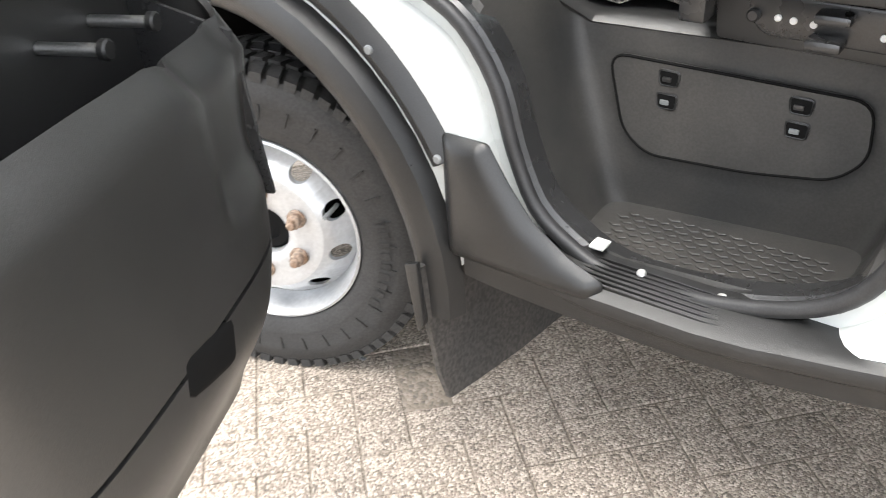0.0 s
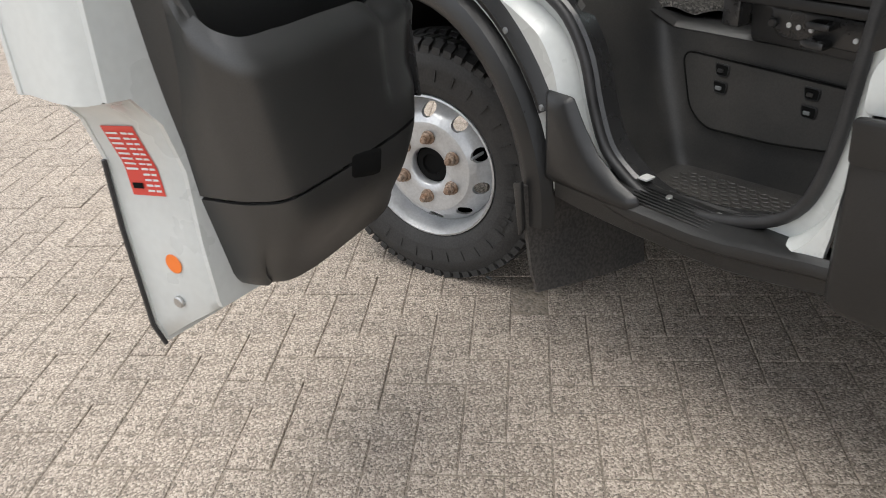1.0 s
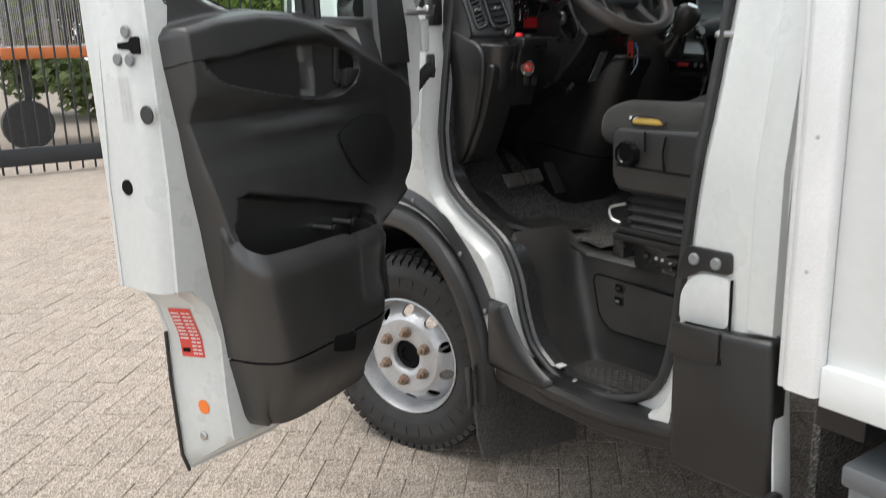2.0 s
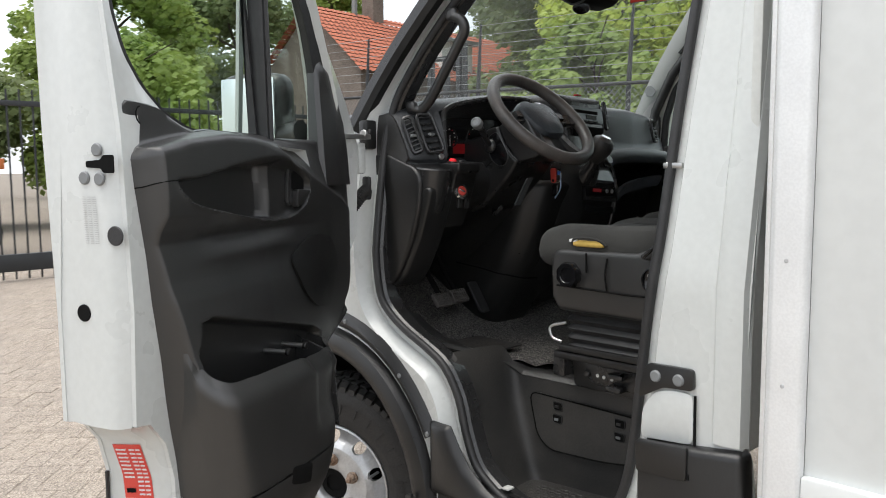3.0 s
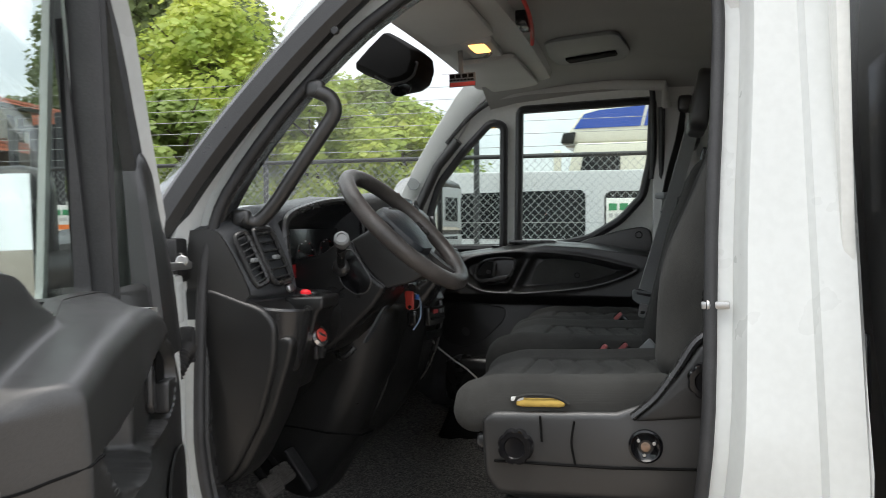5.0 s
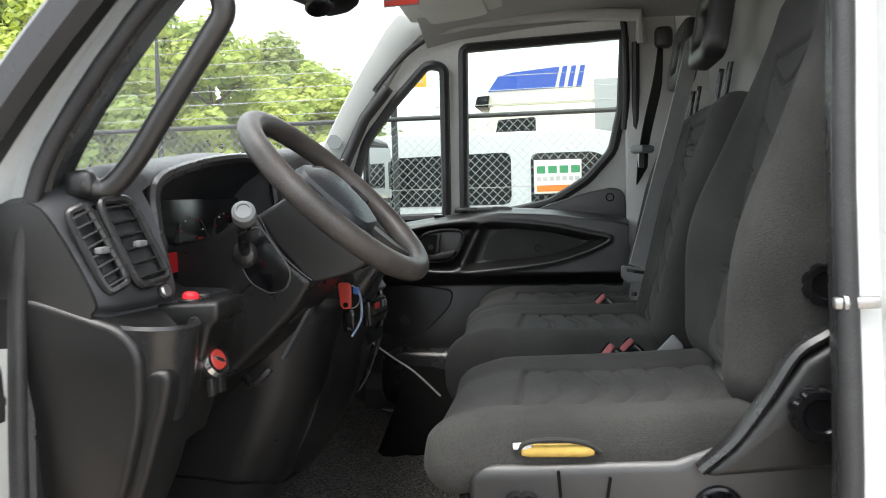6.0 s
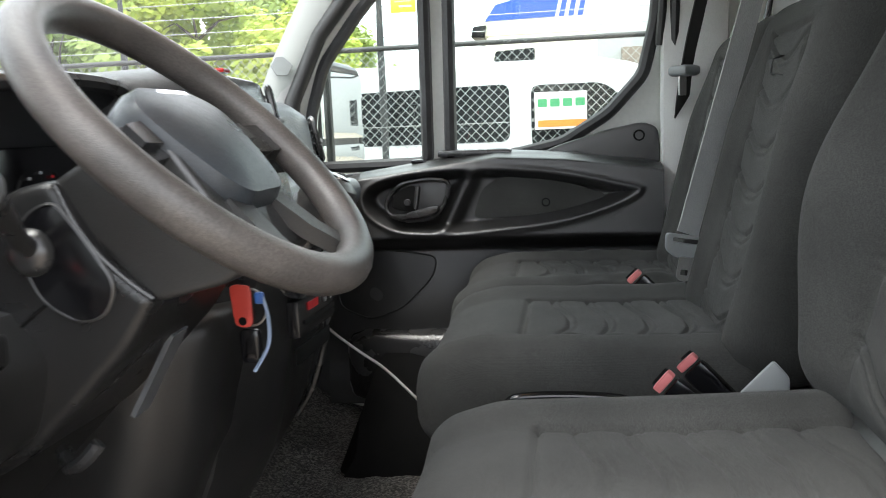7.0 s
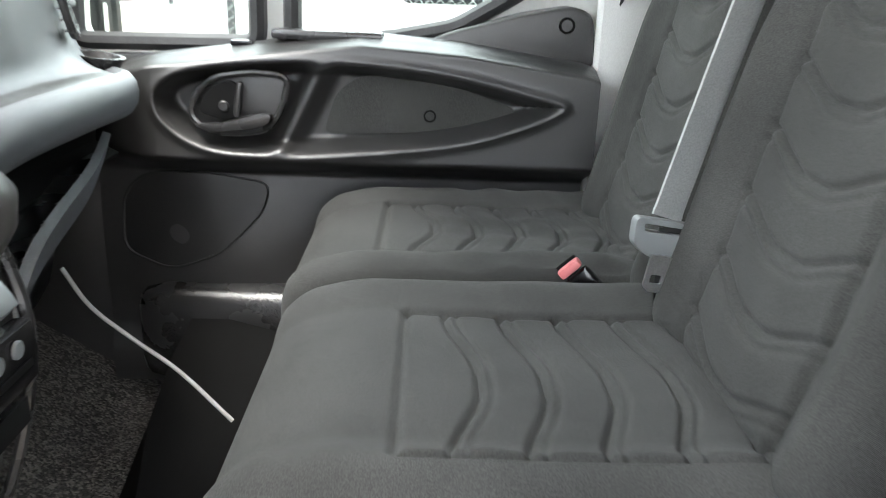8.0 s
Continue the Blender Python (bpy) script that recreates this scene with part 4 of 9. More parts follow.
def vtop(u, z):
    """Crest of the inner skin: it stands proud along the lock side."""
    r = step(1.0, 1.10, u) * step(0.93, 1.02, z) * (1 - step(1.54, 1.72, z))
    return 0.072 + 0.012 * r - 0.014 * step(1.55, 1.75, z) - (0.045 * (1 - step(0.25, 0.45, u)) if z < 1.62 else 0)


def end_in(v):
    """How far the lock face stands back from the door's outline."""
    return float(np.interp(v, (-0.088, -0.074, -0.066, 0.0, 0.06, 0.080, 0.096), (0.0, -0.003, -0.004, 0.008, 0.010, 0.004, -0.012)))


def wall_ring(v, o):
    """Outline at one depth: the lock face above the notch has its own section."""
    ring = []
    for p, q in zip(outer, offset(outer, o)):
        if p[0] > 1.0 and 0.96 < p[1] < 2.0:
            k = v if v < 0 else v / 0.072 * vtop(*p)
            e = end_in(v / 0.072 * 0.096 if v > 0 else v)
            ring.append(ds_(p[0] + e, k, p[1]))
        else:
            q = front_in(q) if v > 0.05 else q
            back = 0.045 * (1 - step(0.25, 0.45, q[0])) if v > 0.05 and q[1] < 1.62 else 0
            top = 0.014 * step(1.55, 1.75, q[1]) * max(0.0, v / 0.072)
            ring.append(ds_(q[0], v - back - top - (lean(q[1]) if v < 0 else 0), q[1]))
    return ring


inner = [front_in(p) if not (p[0] > 0.98 and 0.96 < p[1] < 2.0) else (p[0] + 0.002, p[1]) for p in offset(outer, -0.014)]
T_HOLE = [(0.93, 0.68), (0.955, 0.80), (0.99, 1.0), (1.065, 1.32), (1.07, 1.50), (1.052, 1.575), (0.99, 1.575), (0.93, 1.555), (0.84, 1.534), (0.42, 1.512), (0.31, 1.38), (0.29, 1.15), (0.44, 0.98), (0.54, 0.80), (0.64, 0.68)]


def inner_place(p):
    """Inner skin: its flange slopes down to the glass all round the windows."""
    near = min((Vector(p) - Vector(q)).length for w in (D_WIN, D_QTR) for q in w) if p[1] > 1.5 else 1.0
    if p in T_HOLE and p[1] > 1.45:
        return ds_(p[0], 0.045, p[1])
    return ds_(p[0], 0.022 + 0.028 * step(0.72, 1.05, p[0]) if near < 0.012 else vtop(*p), p[1])


skin_in = thick(sheet(inner, [offset(D_WIN, 0.004), offset(D_QTR, 0.004), T_HOLE], inner_place), 0.01)
wall = loft([wall_ring(v, o) for v, o in ((-0.088, 0.0), (-0.074, -0.003), (-0.066, -0.006), (0.0, -0.008), (0.045, -0.009), (0.060, -0.010), (0.072, -0.0165))], True, False)
part("door_shell", join(skin_out, skin_in, wall), WHITE, door, "white painted steel door shell", 60)
part("edge_seal", tube([dw(u, -0.082, z) for u, z in ((1.033, 0.825), (1.034, 0.70), (1.026, 0.50), (1.010, 0.45))], 0.0045, 6), SEAL, door, "black rubber edge strip")

# door end face: lock, bolts, plugs, stickers
EN = Vector((*DD, 0))


def on_end(v, z, lift=0.001):
    u = float(np.interp(z, (0.455, 0.50, 0.70, 0.82, 0.90, 0.95, 0.965, 1.20, 1.55, 1.80), (1.005, 1.02, 1.028, 1.028, 1.05, 1.09, 1.135, 1.135, 1.13, 1.12)))
    low = -0.006 - 0.004 * (v + 0.066) / 0.124
    return Vector(dw(u + low + (end_in(v) - low) * step(0.90, 0.965, z) + lift, v, z))


for v, z in ((0.058, 1.507), (0.021, 1.454), (0.059, 1.452)):
    part("door_bolt", disc(on_end(v, z), EN, 0.0125, 0.005, 0.002, 20), GREYP, door, "grey bolt head")
part("lock_slot", prism(rounded([(-0.03, -0.006), (0.005, -0.008), (0.012, -0.017), (0.036, -0.017), (0.036, 0.017), (0.012, 0.017), (0.005, 0.008), (-0.03, 0.006)], 0.004), "z", 0.0, 0.003), MATTE, door, "dark lock slot")
slot = door.children[-1]
slot.data.transform(Matrix.Translation(on_end(0.060, 1.480)) @ Matrix((Vector((*DN, 0)), Vector((0, 0, 1)), EN)).transposed().to_4x4())
for v, z, r in ((0.080, 1.344, 0.019), (-0.010, 1.192, 0.017)):
    part("plug", disc(on_end(v, z), EN, r, 0.003, 0.0015, 24), SEAL if r > 0.018 else MATTE, door, "round black plug")


lab = part("warning_label", sheet([(0.008, 1.327), (0.049, 1.327), (0.049, 1.427), (0.008, 1.427)], [], lambda p: on_end(p[0], p[1], 0.0015)), PAPER, door, "white printed label", smooth=False)
rows = [(0.08, 0.30, 0.02 + k * 0.042, 0.012) for k in range(22)] + [(0.38, 0.60, 0.02 + k * 0.042, 0.012) for k in range(22)] + [(0.68, 0.92, 0.02 + k * 0.042, 0.012) for k in range(22)]
bars(lab, "print", INK, lambda a, b: on_end(0.008 + a * 0.041, 1.327 + b * 0.10, 0.0025), rows)


def stk(a, b, lift=0.0032):
    return on_end(-0.055 + a * 0.074 + (1 - b) * 0.011, 0.766 + b * 0.124 + a * 0.008, lift)


STK = part("red_label", loft([[stk(i / 6, j / 10, 0.0015) for i in range(7)] for j in range(11)], False), STICKRED, door, "red sticker with white print", smooth=False)
bars(STK, "print", PAPER, stk, [(0.08, 0.44, 0.36 + k * 0.075, 0.03) for k in range(8)] + [(0.54, 0.74, 0.06 + k * 0.075, 0.03) for k in range(12)] + [(0.78, 0.94, 0.06 + k * 0.075, 0.03) for k in range(12)])
bars(STK, "emblem", MATTE, stk, [(0.10, 0.42, 0.10, 0.08)])
part("orange_dot", disc(on_end(0.005, 0.644, 0.001), EN, 0.018, 0.001, 0.0004, 24), ORANGE, door, "round orange sticker")
part("drain_screw", disc(on_end(-0.008, 0.564, 0.0), EN, 0.011, 0.006, 0.002, 16), STEEL, door, "zinc screw")
part("drain_slot", box(-0.01, 0.01, -0.004, 0.004, 0, 0.004), GREYP, door)
door.children[-1].data.transform(Matrix.Translation(on_end(0.02, 0.535)) @ Matrix((Vector((*DN, 0)), Vector((0, 0, 1)), EN)).transposed().to_4x4())

# glass, divider bar, seals
for win in (D_WIN, D_QTR):
    g = part("window_glass", thick(sheet(offset(win, 0.006), [], lambda p: dw(p[0], -0.015 - lean(p[1]) * 0.5, p[1])), 0.004), GLASS, door, "clear door glass", smooth=False)
    g.visible_shadow = False
    part("window_seal", loft([[dw(p[0], v + (0.028 * step(0.72, 1.05, p[0]) if win is D_WIN else 0) - lean(p[1]) * (k if v < 0 else 0), p[1]) for p in offset(win, o)] for o, v, k in ((0.006, -0.012, 0.5), (0.010, 0.010, 0.2), (0.004, 0.0275, 0.15), (-0.010, 0.030, 0.15), (-0.012, 0.022, 0.2), (-0.013, -0.012, 0.5))], True, False), SEAL, door, "black rubber window channel")
bm = loft([[dw(u + k, v + 0.055 * (z - 1.2), z) for k, v in ((-0.016, -0.006), (-0.020, 0.022), (-0.014, 0.036), (-0.003, 0.040), (0.002, 0.034), (0.014, 0.036), (0.020, 0.024), (0.016, -0.006))] for u, z in ((0.543, 1.50), (0.546, 1.62), (0.550, 1.76), (0.555, 1.92), (0.560, 2.09))])
part("divider_bar", bm, SEAL, door, "black window divider bar")
bm = loft([[dw(u, v, z) for u, v in ((uf, 0.02), (uf, v1 - 0.01), (uf + 0.012, v1), ((uf + ur) / 2, v1 + 0.006), (ur - 0.01, v1), (ur, v1 - 0.012), (ur, 0.02))] for uf, ur, z, v1 in ((0.136, 0.30, 1.42, 0.066), (0.136, 0.30, 1.52, 0.064), (0.142, 0.292, 1.60, 0.060), (0.165, 0.285, 1.68, 0.055), (0.195, 0.280, 1.74, 0.054), (0.225, 0.272, 1.765, 0.048), (0.240, 0.262, 1.775, 0.043))])
part("mirror_cover", bm, TRIM, door, "black inner cover at the mirror corner")
bm = loft([[dw(u, v, z) for u, v in ((uf, 0.02), (uf, 0.046), (ur, 0.042), (ur, 0.02))] for uf, ur, z in ((0.220, 0.275, 1.72), (0.245, 0.305, 1.86), (0.298, 0.360, 2.00), (0.34, 0.42, 2.065))])
part("frame_trim", bm, SEAL, door, "black inner frame strip")


# inner trim: a shaped skin over the door
def rear_edge(z):
    return float(np.interp(z, (0.58, 0.61, 0.77, 1.0, 1.2, 1.44, 1.60, 1.625), (0.94, 0.961, 0.996, 1.040, 1.072, 1.096, 1.102, 1.104)))


def low_edge(u):
    return np.interp(u, (0.132, 0.14, 0.16, 0.22, 0.36, 0.44, 0.52, 0.64, 1.1), (1.20, 1.13, 1.085, 1.03, 0.96, 0.82, 0.72, 0.645, 0.645))


def inside(loop, u, z):
    """Distance from an outline: above nought within it."""
    best, odd = 9.0, False
    for (ax, az), (bx, bz) in zip(loop, loop[1:] + loop[:1]):
        dx, dz = bx - ax, bz - az
        t = max(0.0, min(1.0, ((u - ax) * dx + (z - az) * dz) / (dx * dx + dz * dz + 1e-12)))
        best = min(best, math.hypot(u - ax - t * dx, z - az - t * dz))
        if (az > z) != (bz > z) and u < ax + (z - az) / (bz - az) * dx:
            odd = not odd
    return best if odd else -best


PULL = [tuple(p)[:2] for p in spline([Vector((a, b, 0)) for a, b in ((1.034, 1.447), (1.005, 1.417), (0.965, 1.397), (0.86, 1.376), (0.68, 1.349), (0.56, 1.344), (0.485, 1.372), (0.455, 1.42), (0.47, 1.455), (0.53, 1.483), (0.62, 1.495), (0.74, 1.490), (0.87, 1.470), (0.97, 1.452))], 4, True)]
FRONT_U = 0.130
MOUTH = ((0.42, 0.48, 0.60, 0.80, 0.94, 0.975, 0.99), (1.02, 1.045, 1.075, 1.12, 1.152, 1.145, 1.10))


def lip_z(u):
    """Height of the arm rest's front edge."""
    return float(np.interp(u, (0.13, 0.20, 0.30, 0.42, 0.50, 0.60, 0.68, 0.75, 0.85, 0.99, 1.03, 1.08, 1.10), (1.35, 1.39, 1.42, 1.455, 1.485, 1.518, 1.535, 1.543, 1.545, 1.530, 1.520, 1.510, 1.502)))


def foot(u):
    """Where the arm rest's top meets the window wall: depth, height, and the height of the wall above."""
    zf = float(np.interp(u, (0.13, 0.20, 0.36, 0.60, 0.80, 0.90, 0.98, 1.054, 1.10), (1.42, 1.475, 1.525, 1.553, 1.557, 1.546, 1.533, 1.519, 1.506)))
    v = float(np.interp(u, (0.13, 0.70, 0.78, 0.85, 0.92, 1.10), (0.028, 0.028, 0.036, 0.052, 0.068, 0.070)))
    return v + lean_in(zf), zf, float(max(zf + 0.004, np.interp(u, (0.88, 0.90, 0.958, 0.984, 1.0, 1.06, 1.083, 1.094, 1.100), (1.550, 1.553, 1.578, 1.594, 1.600, 1.607, 1.607, 1.600, 1.585))))


def lean_in(z):
    return 0.055 * max(0.0, z - 1.2)


def trim_v(u, z):
    """How far the trim's face stands from the door's middle plane, below the arm rest's edge."""
    v = float(np.interp(u, (0.13, 0.2, 0.4, 0.5, 0.6, 0.7, 0.85, 1.0, 1.07), (0.045, 0.055, 0.085, 0.098, 0.112, 0.125, 0.135, 0.137, 0.136)))
    v += step(0.28, 0.62, u) * float(np.interp(z, (1.02, 1.08, 1.15, 1.20, 1.24, 1.28, 1.32, 1.345, 1.375, 1.41, 1.45, 1.52), (0.030, 0.012, 0.004, -0.004, -0.014, -0.020, -0.028, -0.020, -0.003, 0.001, 0.002, -0.001)))
    # hollow under the lip
    v -= 0.014 * math.exp(-((z - 1.326) / 0.017) ** 2) * step(0.46, 0.62, u) * (1 - step(0.86, 1.0, u))
    v += 0.005 * math.exp(-((z - 1.284) / 0.016) ** 2) * step(0.46, 0.62, u) * (1 - step(0.86, 1.0, u))
    # pull recess, shallower round the latch
    if 0.38 < u < 1.06 and 1.31 < z < 1.53:
        e = inside(PULL, u, z)
        deep = 0.066 - 0.032 * step(0.612, 0.626, u)
        v += (deep - v) * step(-0.002, 0.006 + 0.016 * step(1.42, 1.46, z), e)
        v += 0.003 * math.exp(-((e + 0.005) / 0.004) ** 2) * (1 - step(1.43, 1.46, z))
    # mouth of the pocket
    if 0.40 < u < 1.0 and z < 1.17:
        m = float(np.interp(u, *MOUTH))
        k = step(m + 0.006, m - 0.008, z) * step(0.42, 0.44, u) * step(0.998, 0.982, u)
        v += (0.074 - v) * k
    # side face towards the lock, meeting the front in a rounded corner
    d = rear_edge(z) - u
    lim = 0.069 + 2.5 * d
    h = max(0.0, min(1.0, 0.5 + (lim - v) / 0.032))
    v = lim + (v - lim) * h - 0.016 * h * (1 - h)
    e = min(u - FRONT_U, (z - low_edge(u)) * 0.8)
    edge = 0.040 if u < 0.2 and z < 1.45 else 0.064
    return edge + (v - edge) * step(-0.004, 0.014, e) + lean_in(z)


NU, NZ = 150, 220
grid = [[] for _ in range(NZ + 13)]
for i in range(NU + 1):
    # columns crowd towards the lock side
    s = i / 110 * 0.945 if i <= 110 else 0.945 + 0.055 * (i - 110) / 40
    u0 = FRONT_U + (1.100 - FRONT_U) * s
    z1 = lip_z(u0) - 0.016
    for j in range(NZ + 1):
        z = low_edge(u0) + (z1 - low_edge(u0)) * j / NZ
        u = FRONT_U + (rear_edge(z) - FRONT_U) * s
        grid[j].append(dw(u, trim_v(u, z), z))
    u = FRONT_U + (rear_edge(z1) - FRONT_U) * s
    va, (vb, zf, zt) = trim_v(u, z1), foot(u)
    va = max(va, vb + 0.006)
    drop = 0.012 * (1 - step(0.0, 0.024, rear_edge(z1) - u))
    zl, zf = lip_z(u) - drop, max(lip_z(u) - drop, zf - drop)
    run = va - vb
    r = min(1.0, run / 0.03)
    tail = [(va - 0.0015 * r, z1 + 0.007 * r), (va - 0.006 * r, max(z1, zl - 0.003)), (va - 0.013 * r, max(z1, zl + 0.0005))]
    tail += [(va - 0.013 * r - (run - 0.013 * r - 0.004) * k, tail[2][1] + (zf - tail[2][1]) * k) for k in (0.2, 0.45, 0.7, 0.9)]
    tail += [(vb + 0.004, zf + (0.002 if zt > zf + 0.01 else 0.001)), (vb + 0.001, zf + min(0.010, (zt - zf) * 0.3)), (vb + 0.001, zf + (zt - zf) * 0.6), (vb - 0.001, zt - min(0.006, (zt - zf) * 0.3)), (vb - 0.016, zt)]
    for k, (v, z) in enumerate(tail):
        grid[NZ + 1 + k].append(dw(u, v, z))
trim = part("door_trim", loft(grid, False), TRIM, door, "black moulded inner door trim with arm rest", 60)

# lower pocket with open top
def pocket_ring(z):
    """Section of the pocket from its rear side face round to its front."""
    k = step(0.57, 0.74, z)
    f = float(np.interp(z, (0.59, 0.62, 0.68, 0.76, 0.90, 1.0), (0.66, 0.60, 0.545, 0.505, 0.49, 0.475)))
    b = 0.222 - 0.065 * (1 - k)
    r0 = rear_edge(min(z, 1.03)) - 0.004
    keys = [(r0, 0.066), (r0 - 0.003, 0.10), (r0 - 0.010, 0.10 + (b - 0.10) * 0.45), (r0 - 0.020, b - 0.040), (r0 - 0.038, b - 0.012), (r0 - 0.075, b), (0.82, b + 0.003), (0.70, b), (0.62, b - 0.005), (f + 0.065, b - 0.016), (f + 0.022, b - 0.040), (f, 0.10 + (b - 0.10) * 0.4), (f - 0.012, 0.10), (f - 0.02, 0.070)]
    pts = spline([Vector((u, v, 0)) for u, v in keys], 5)
    return [(p.x, p.y) for p in pts]


def rim(i, n, u, v):
    """Height of the open top: it climbs along the rear side face."""
    if i < n * 0.42:
        return float(np.interp(v, (0.07, 0.112, 0.135, 0.150, 0.19, 0.222), (1.185, 1.175, 1.135, 1.085, 1.042, 1.020)))
    return float(np.interp(u, (0.45, 0.50, 0.55, 0.665, 0.69, 0.80), (1.03, 1.0, 0.998, 1.002, 1.014, 1.018)))


def pocket(z0, z1, name, lab):
    rings = []
    for j in range(15):
        t = j / 14
        ring = pocket_ring(z0 + (z1 - z0) * t)
        rings.append([])
        for i, (u, v) in enumerate(ring):
            z = z0 + ((rim(i, len(ring), u, v) if z1 > 0.9 else z1) - z0) * t
            if z1 > 0.9:
                v -= 0.017 * step(0.668, 0.640, u) * step(0.82, 0.88, z) * step(0.5, 0.53, u)
                # rolled lip
                v -= 0.026 * step(0.86, 1.0, t) * step(0.12, 0.17, v)
                u -= 0.016 * step(0.86, 1.0, t) * step(0.9, 0.98, u)
            rings[-1].append(dw(u, v, z))
    return part(name, thick(loft(rings, False), -0.007), POCKET, door, lab, 60)


pocket(0.776, 1.0, "door_pocket", "black door pocket with open top")
low_trim = pocket(0.592, 0.770, "lower_pocket", "black lower door pocket panel")
part("pocket_floor", sheet([(p[0], p[1]) for p in pocket_ring(0.60)] + [(0.66, 0.06), (0.93, 0.06)], [], lambda p: dw(p[0], p[1] - 0.004, 0.600)), TRIM, low_trim, smooth=False)
part("pocket_seam", sheet([(p[0], p[1] - 0.006) for p in pocket_ring(0.773)] + [(0.5, 0.055), (0.96, 0.055)], [], lambda p: dw(p[0], p[1], 0.773)), MATTE, low_trim, smooth=False)
# raised block, black in place of the shade inside a finger hole
part("pull_slot", soft((0, 0, 0), (0.10, 0.02, 0.05), 0.009, (6, 4, 5), at=Matrix.Translation(dw(0.755, 0.2235, 0.757)) @ Matrix((Vector((*DD, 0)), Vector((*DN, 0)), Vector((0, 0, 1)))).transposed().to_4x4() @ pose(0, 0, 0, 0, -14, 0)), MATTE, low_trim, "black raised block standing for the finger slot's dark hollow")
for u in (0.58, 0.66):
    part("pocket_bolt", tube([dw(u, 0.075, 1.020), dw(u, 0.145, 1.020)], 0.006, 10), STEEL, door, "short steel pin in the pocket")
    part("pin_head", disc(dw(u, 0.14, 1.020), (*DN, 0), 0.010, 0.008, 0.002, 12), CLAD, door)
part("pocket_divider", thick(sheet([(0.075, 0.80), (0.20, 0.80), (0.185, 0.99), (0.075, 1.03)], [], lambda p: dw(0.515, p[0], p[1])), 0.006), TRIM2, door)

# upper trim: seams, ring plug, latch handle, speaker mesh
part("trim_seam", tube([dw(u, trim_v(u, z) + 0.0002, z) for u, z in ((1.096, 1.432), (1.092, 1.433), (1.088, 1.434), (1.084, 1.436), (1.079, 1.440), (1.074, 1.443), (1.065, 1.446), (1.05, 1.447), (1.038, 1.447))], 0.0014, 6), MATTE, trim)
part("ring_plug", tube([dw(1.056 + 0.013 * math.cos(a), 0.0925, 1.576 + 0.017 * math.sin(a)) for a in np.linspace(-1.3, 1.5, 14)], 0.0014, 6), MATTE, trim)
R = Matrix((Vector((*DD, 0)), Vector((0, 0, 1)), Vector((*DN, 0)))).transposed().to_4x4()
bm = prism(rounded([(-0.055, 0.045), (0.04, 0.055), (0.05, -0.05), (-0.035, -0.06)], 0.02), "z", 0.0, 0.014, 0.006)
bm.transform(Matrix.Translation(dw(0.490, 0.076, 1.424)) @ R)
part("latch_bezel", bm, TRIM2, trim, "smooth black latch surround")
bm = prism(rounded([(-0.03, 0.032), (0.028, 0.034), (0.032, -0.012), (-0.025, -0.03)], 0.012), "z", 0.0, 0.002, 0.0)
bm.transform(Matrix.Translation(dw(0.490, 0.0905, 1.430)) @ R)
part("latch_recess", bm, MATTE, trim)
bm = prism(rounded([(-0.035, 0.004), (0.028, 0.008), (0.032, -0.04), (0.0, -0.03)], 0.01), "z", 0.0, 0.018, 0.006)
bm.transform(Matrix.Translation(dw(0.485, 0.088, 1.408)) @ R)
part("latch_lever", bm, TRIM, trim, "black door latch lever")
MESHP = rounded([(0.35, 1.078), (0.45, 1.10), (0.52, 1.15), (0.572, 1.242), (0.50, 1.275), (0.42, 1.292), (0.32, 1.28), (0.27, 1.20), (0.29, 1.11)], 0.03)
part("speaker_grille", thick(sheet(MESHP, [], lambda p: dw(p[0], trim_v(*p) + 0.004, p[1])), 0.004), CLAD, trim, "fine black speaker mesh")

# near door mirror: housing and two panes
MR = Matrix.Translation(dw(0.165, -0.27, 1.60)) @ Matrix((Vector((*DN, 0)), Vector((0, 0, 1)), Vector((*DD, 0)))).transposed().to_4x4() @ pose(0, 0, 0, 0, 0, 0)
mh = part("mirror_housing", soft((0, 0, 0), (0.235, 0.42, 0.11), 0.045, (10, 14, 8), at=MR @ Matrix.Translation((0, -0.04, -0.06))), CLAD, door, "black outer mirror housing")
part("mirror_pane", soft((0, 0, 0), (0.195, 0.245, 0.012), 0.005, (8, 8, 2), at=MR @ Matrix.Translation((0, 0.03, -0.002))), MIRROR, mh, "mirror glass")
part("mirror_pane", soft((0, 0, 0), (0.195, 0.10, 0.012), 0.005, (8, 8, 2), at=MR @ Matrix.Translation((0, -0.165, -0.002))), MIRROR, mh, "small wide-angle mirror glass")
part("mirror_arm", tube([dw(0.13, -0.20, 1.565), dw(0.15, -0.13, 1.575), dw(0.20, -0.06, 1.58)], 0.026, 10, False, 1.4), CLAD, mh)

# far mirror
LAY.append(FAR_SIDE)
fm = part("mirror_housing", soft((0, 0, 0), (0.11, 0.36, 0.37), 0.045, (8, 10, 12), at=Matrix.Translation((0.012, 2.075, 1.69)) @ pose(0, 0, 0, 0, 0, -6)), CLAD, truck, "black outer mirror housing")
part("mirror_pane", soft((0, 0, 0), (0.012, 0.31, 0.20), 0.005, (2, 8, 8), at=Matrix.Translation((0.068, 2.07, 1.735)) @ pose(0, 0, 0, 0, 0, -8)), MIRROR, fm, "mirror glass")
part("mirror_pane", soft((0, 0, 0), (0.012, 0.31, 0.085), 0.005, (2, 8, 6), at=Matrix.Translation((0.068, 2.07, 1.575)) @ pose(0, 0, 0, 0, 0, -8)), MIRROR, fm, "small wide-angle mirror glass")
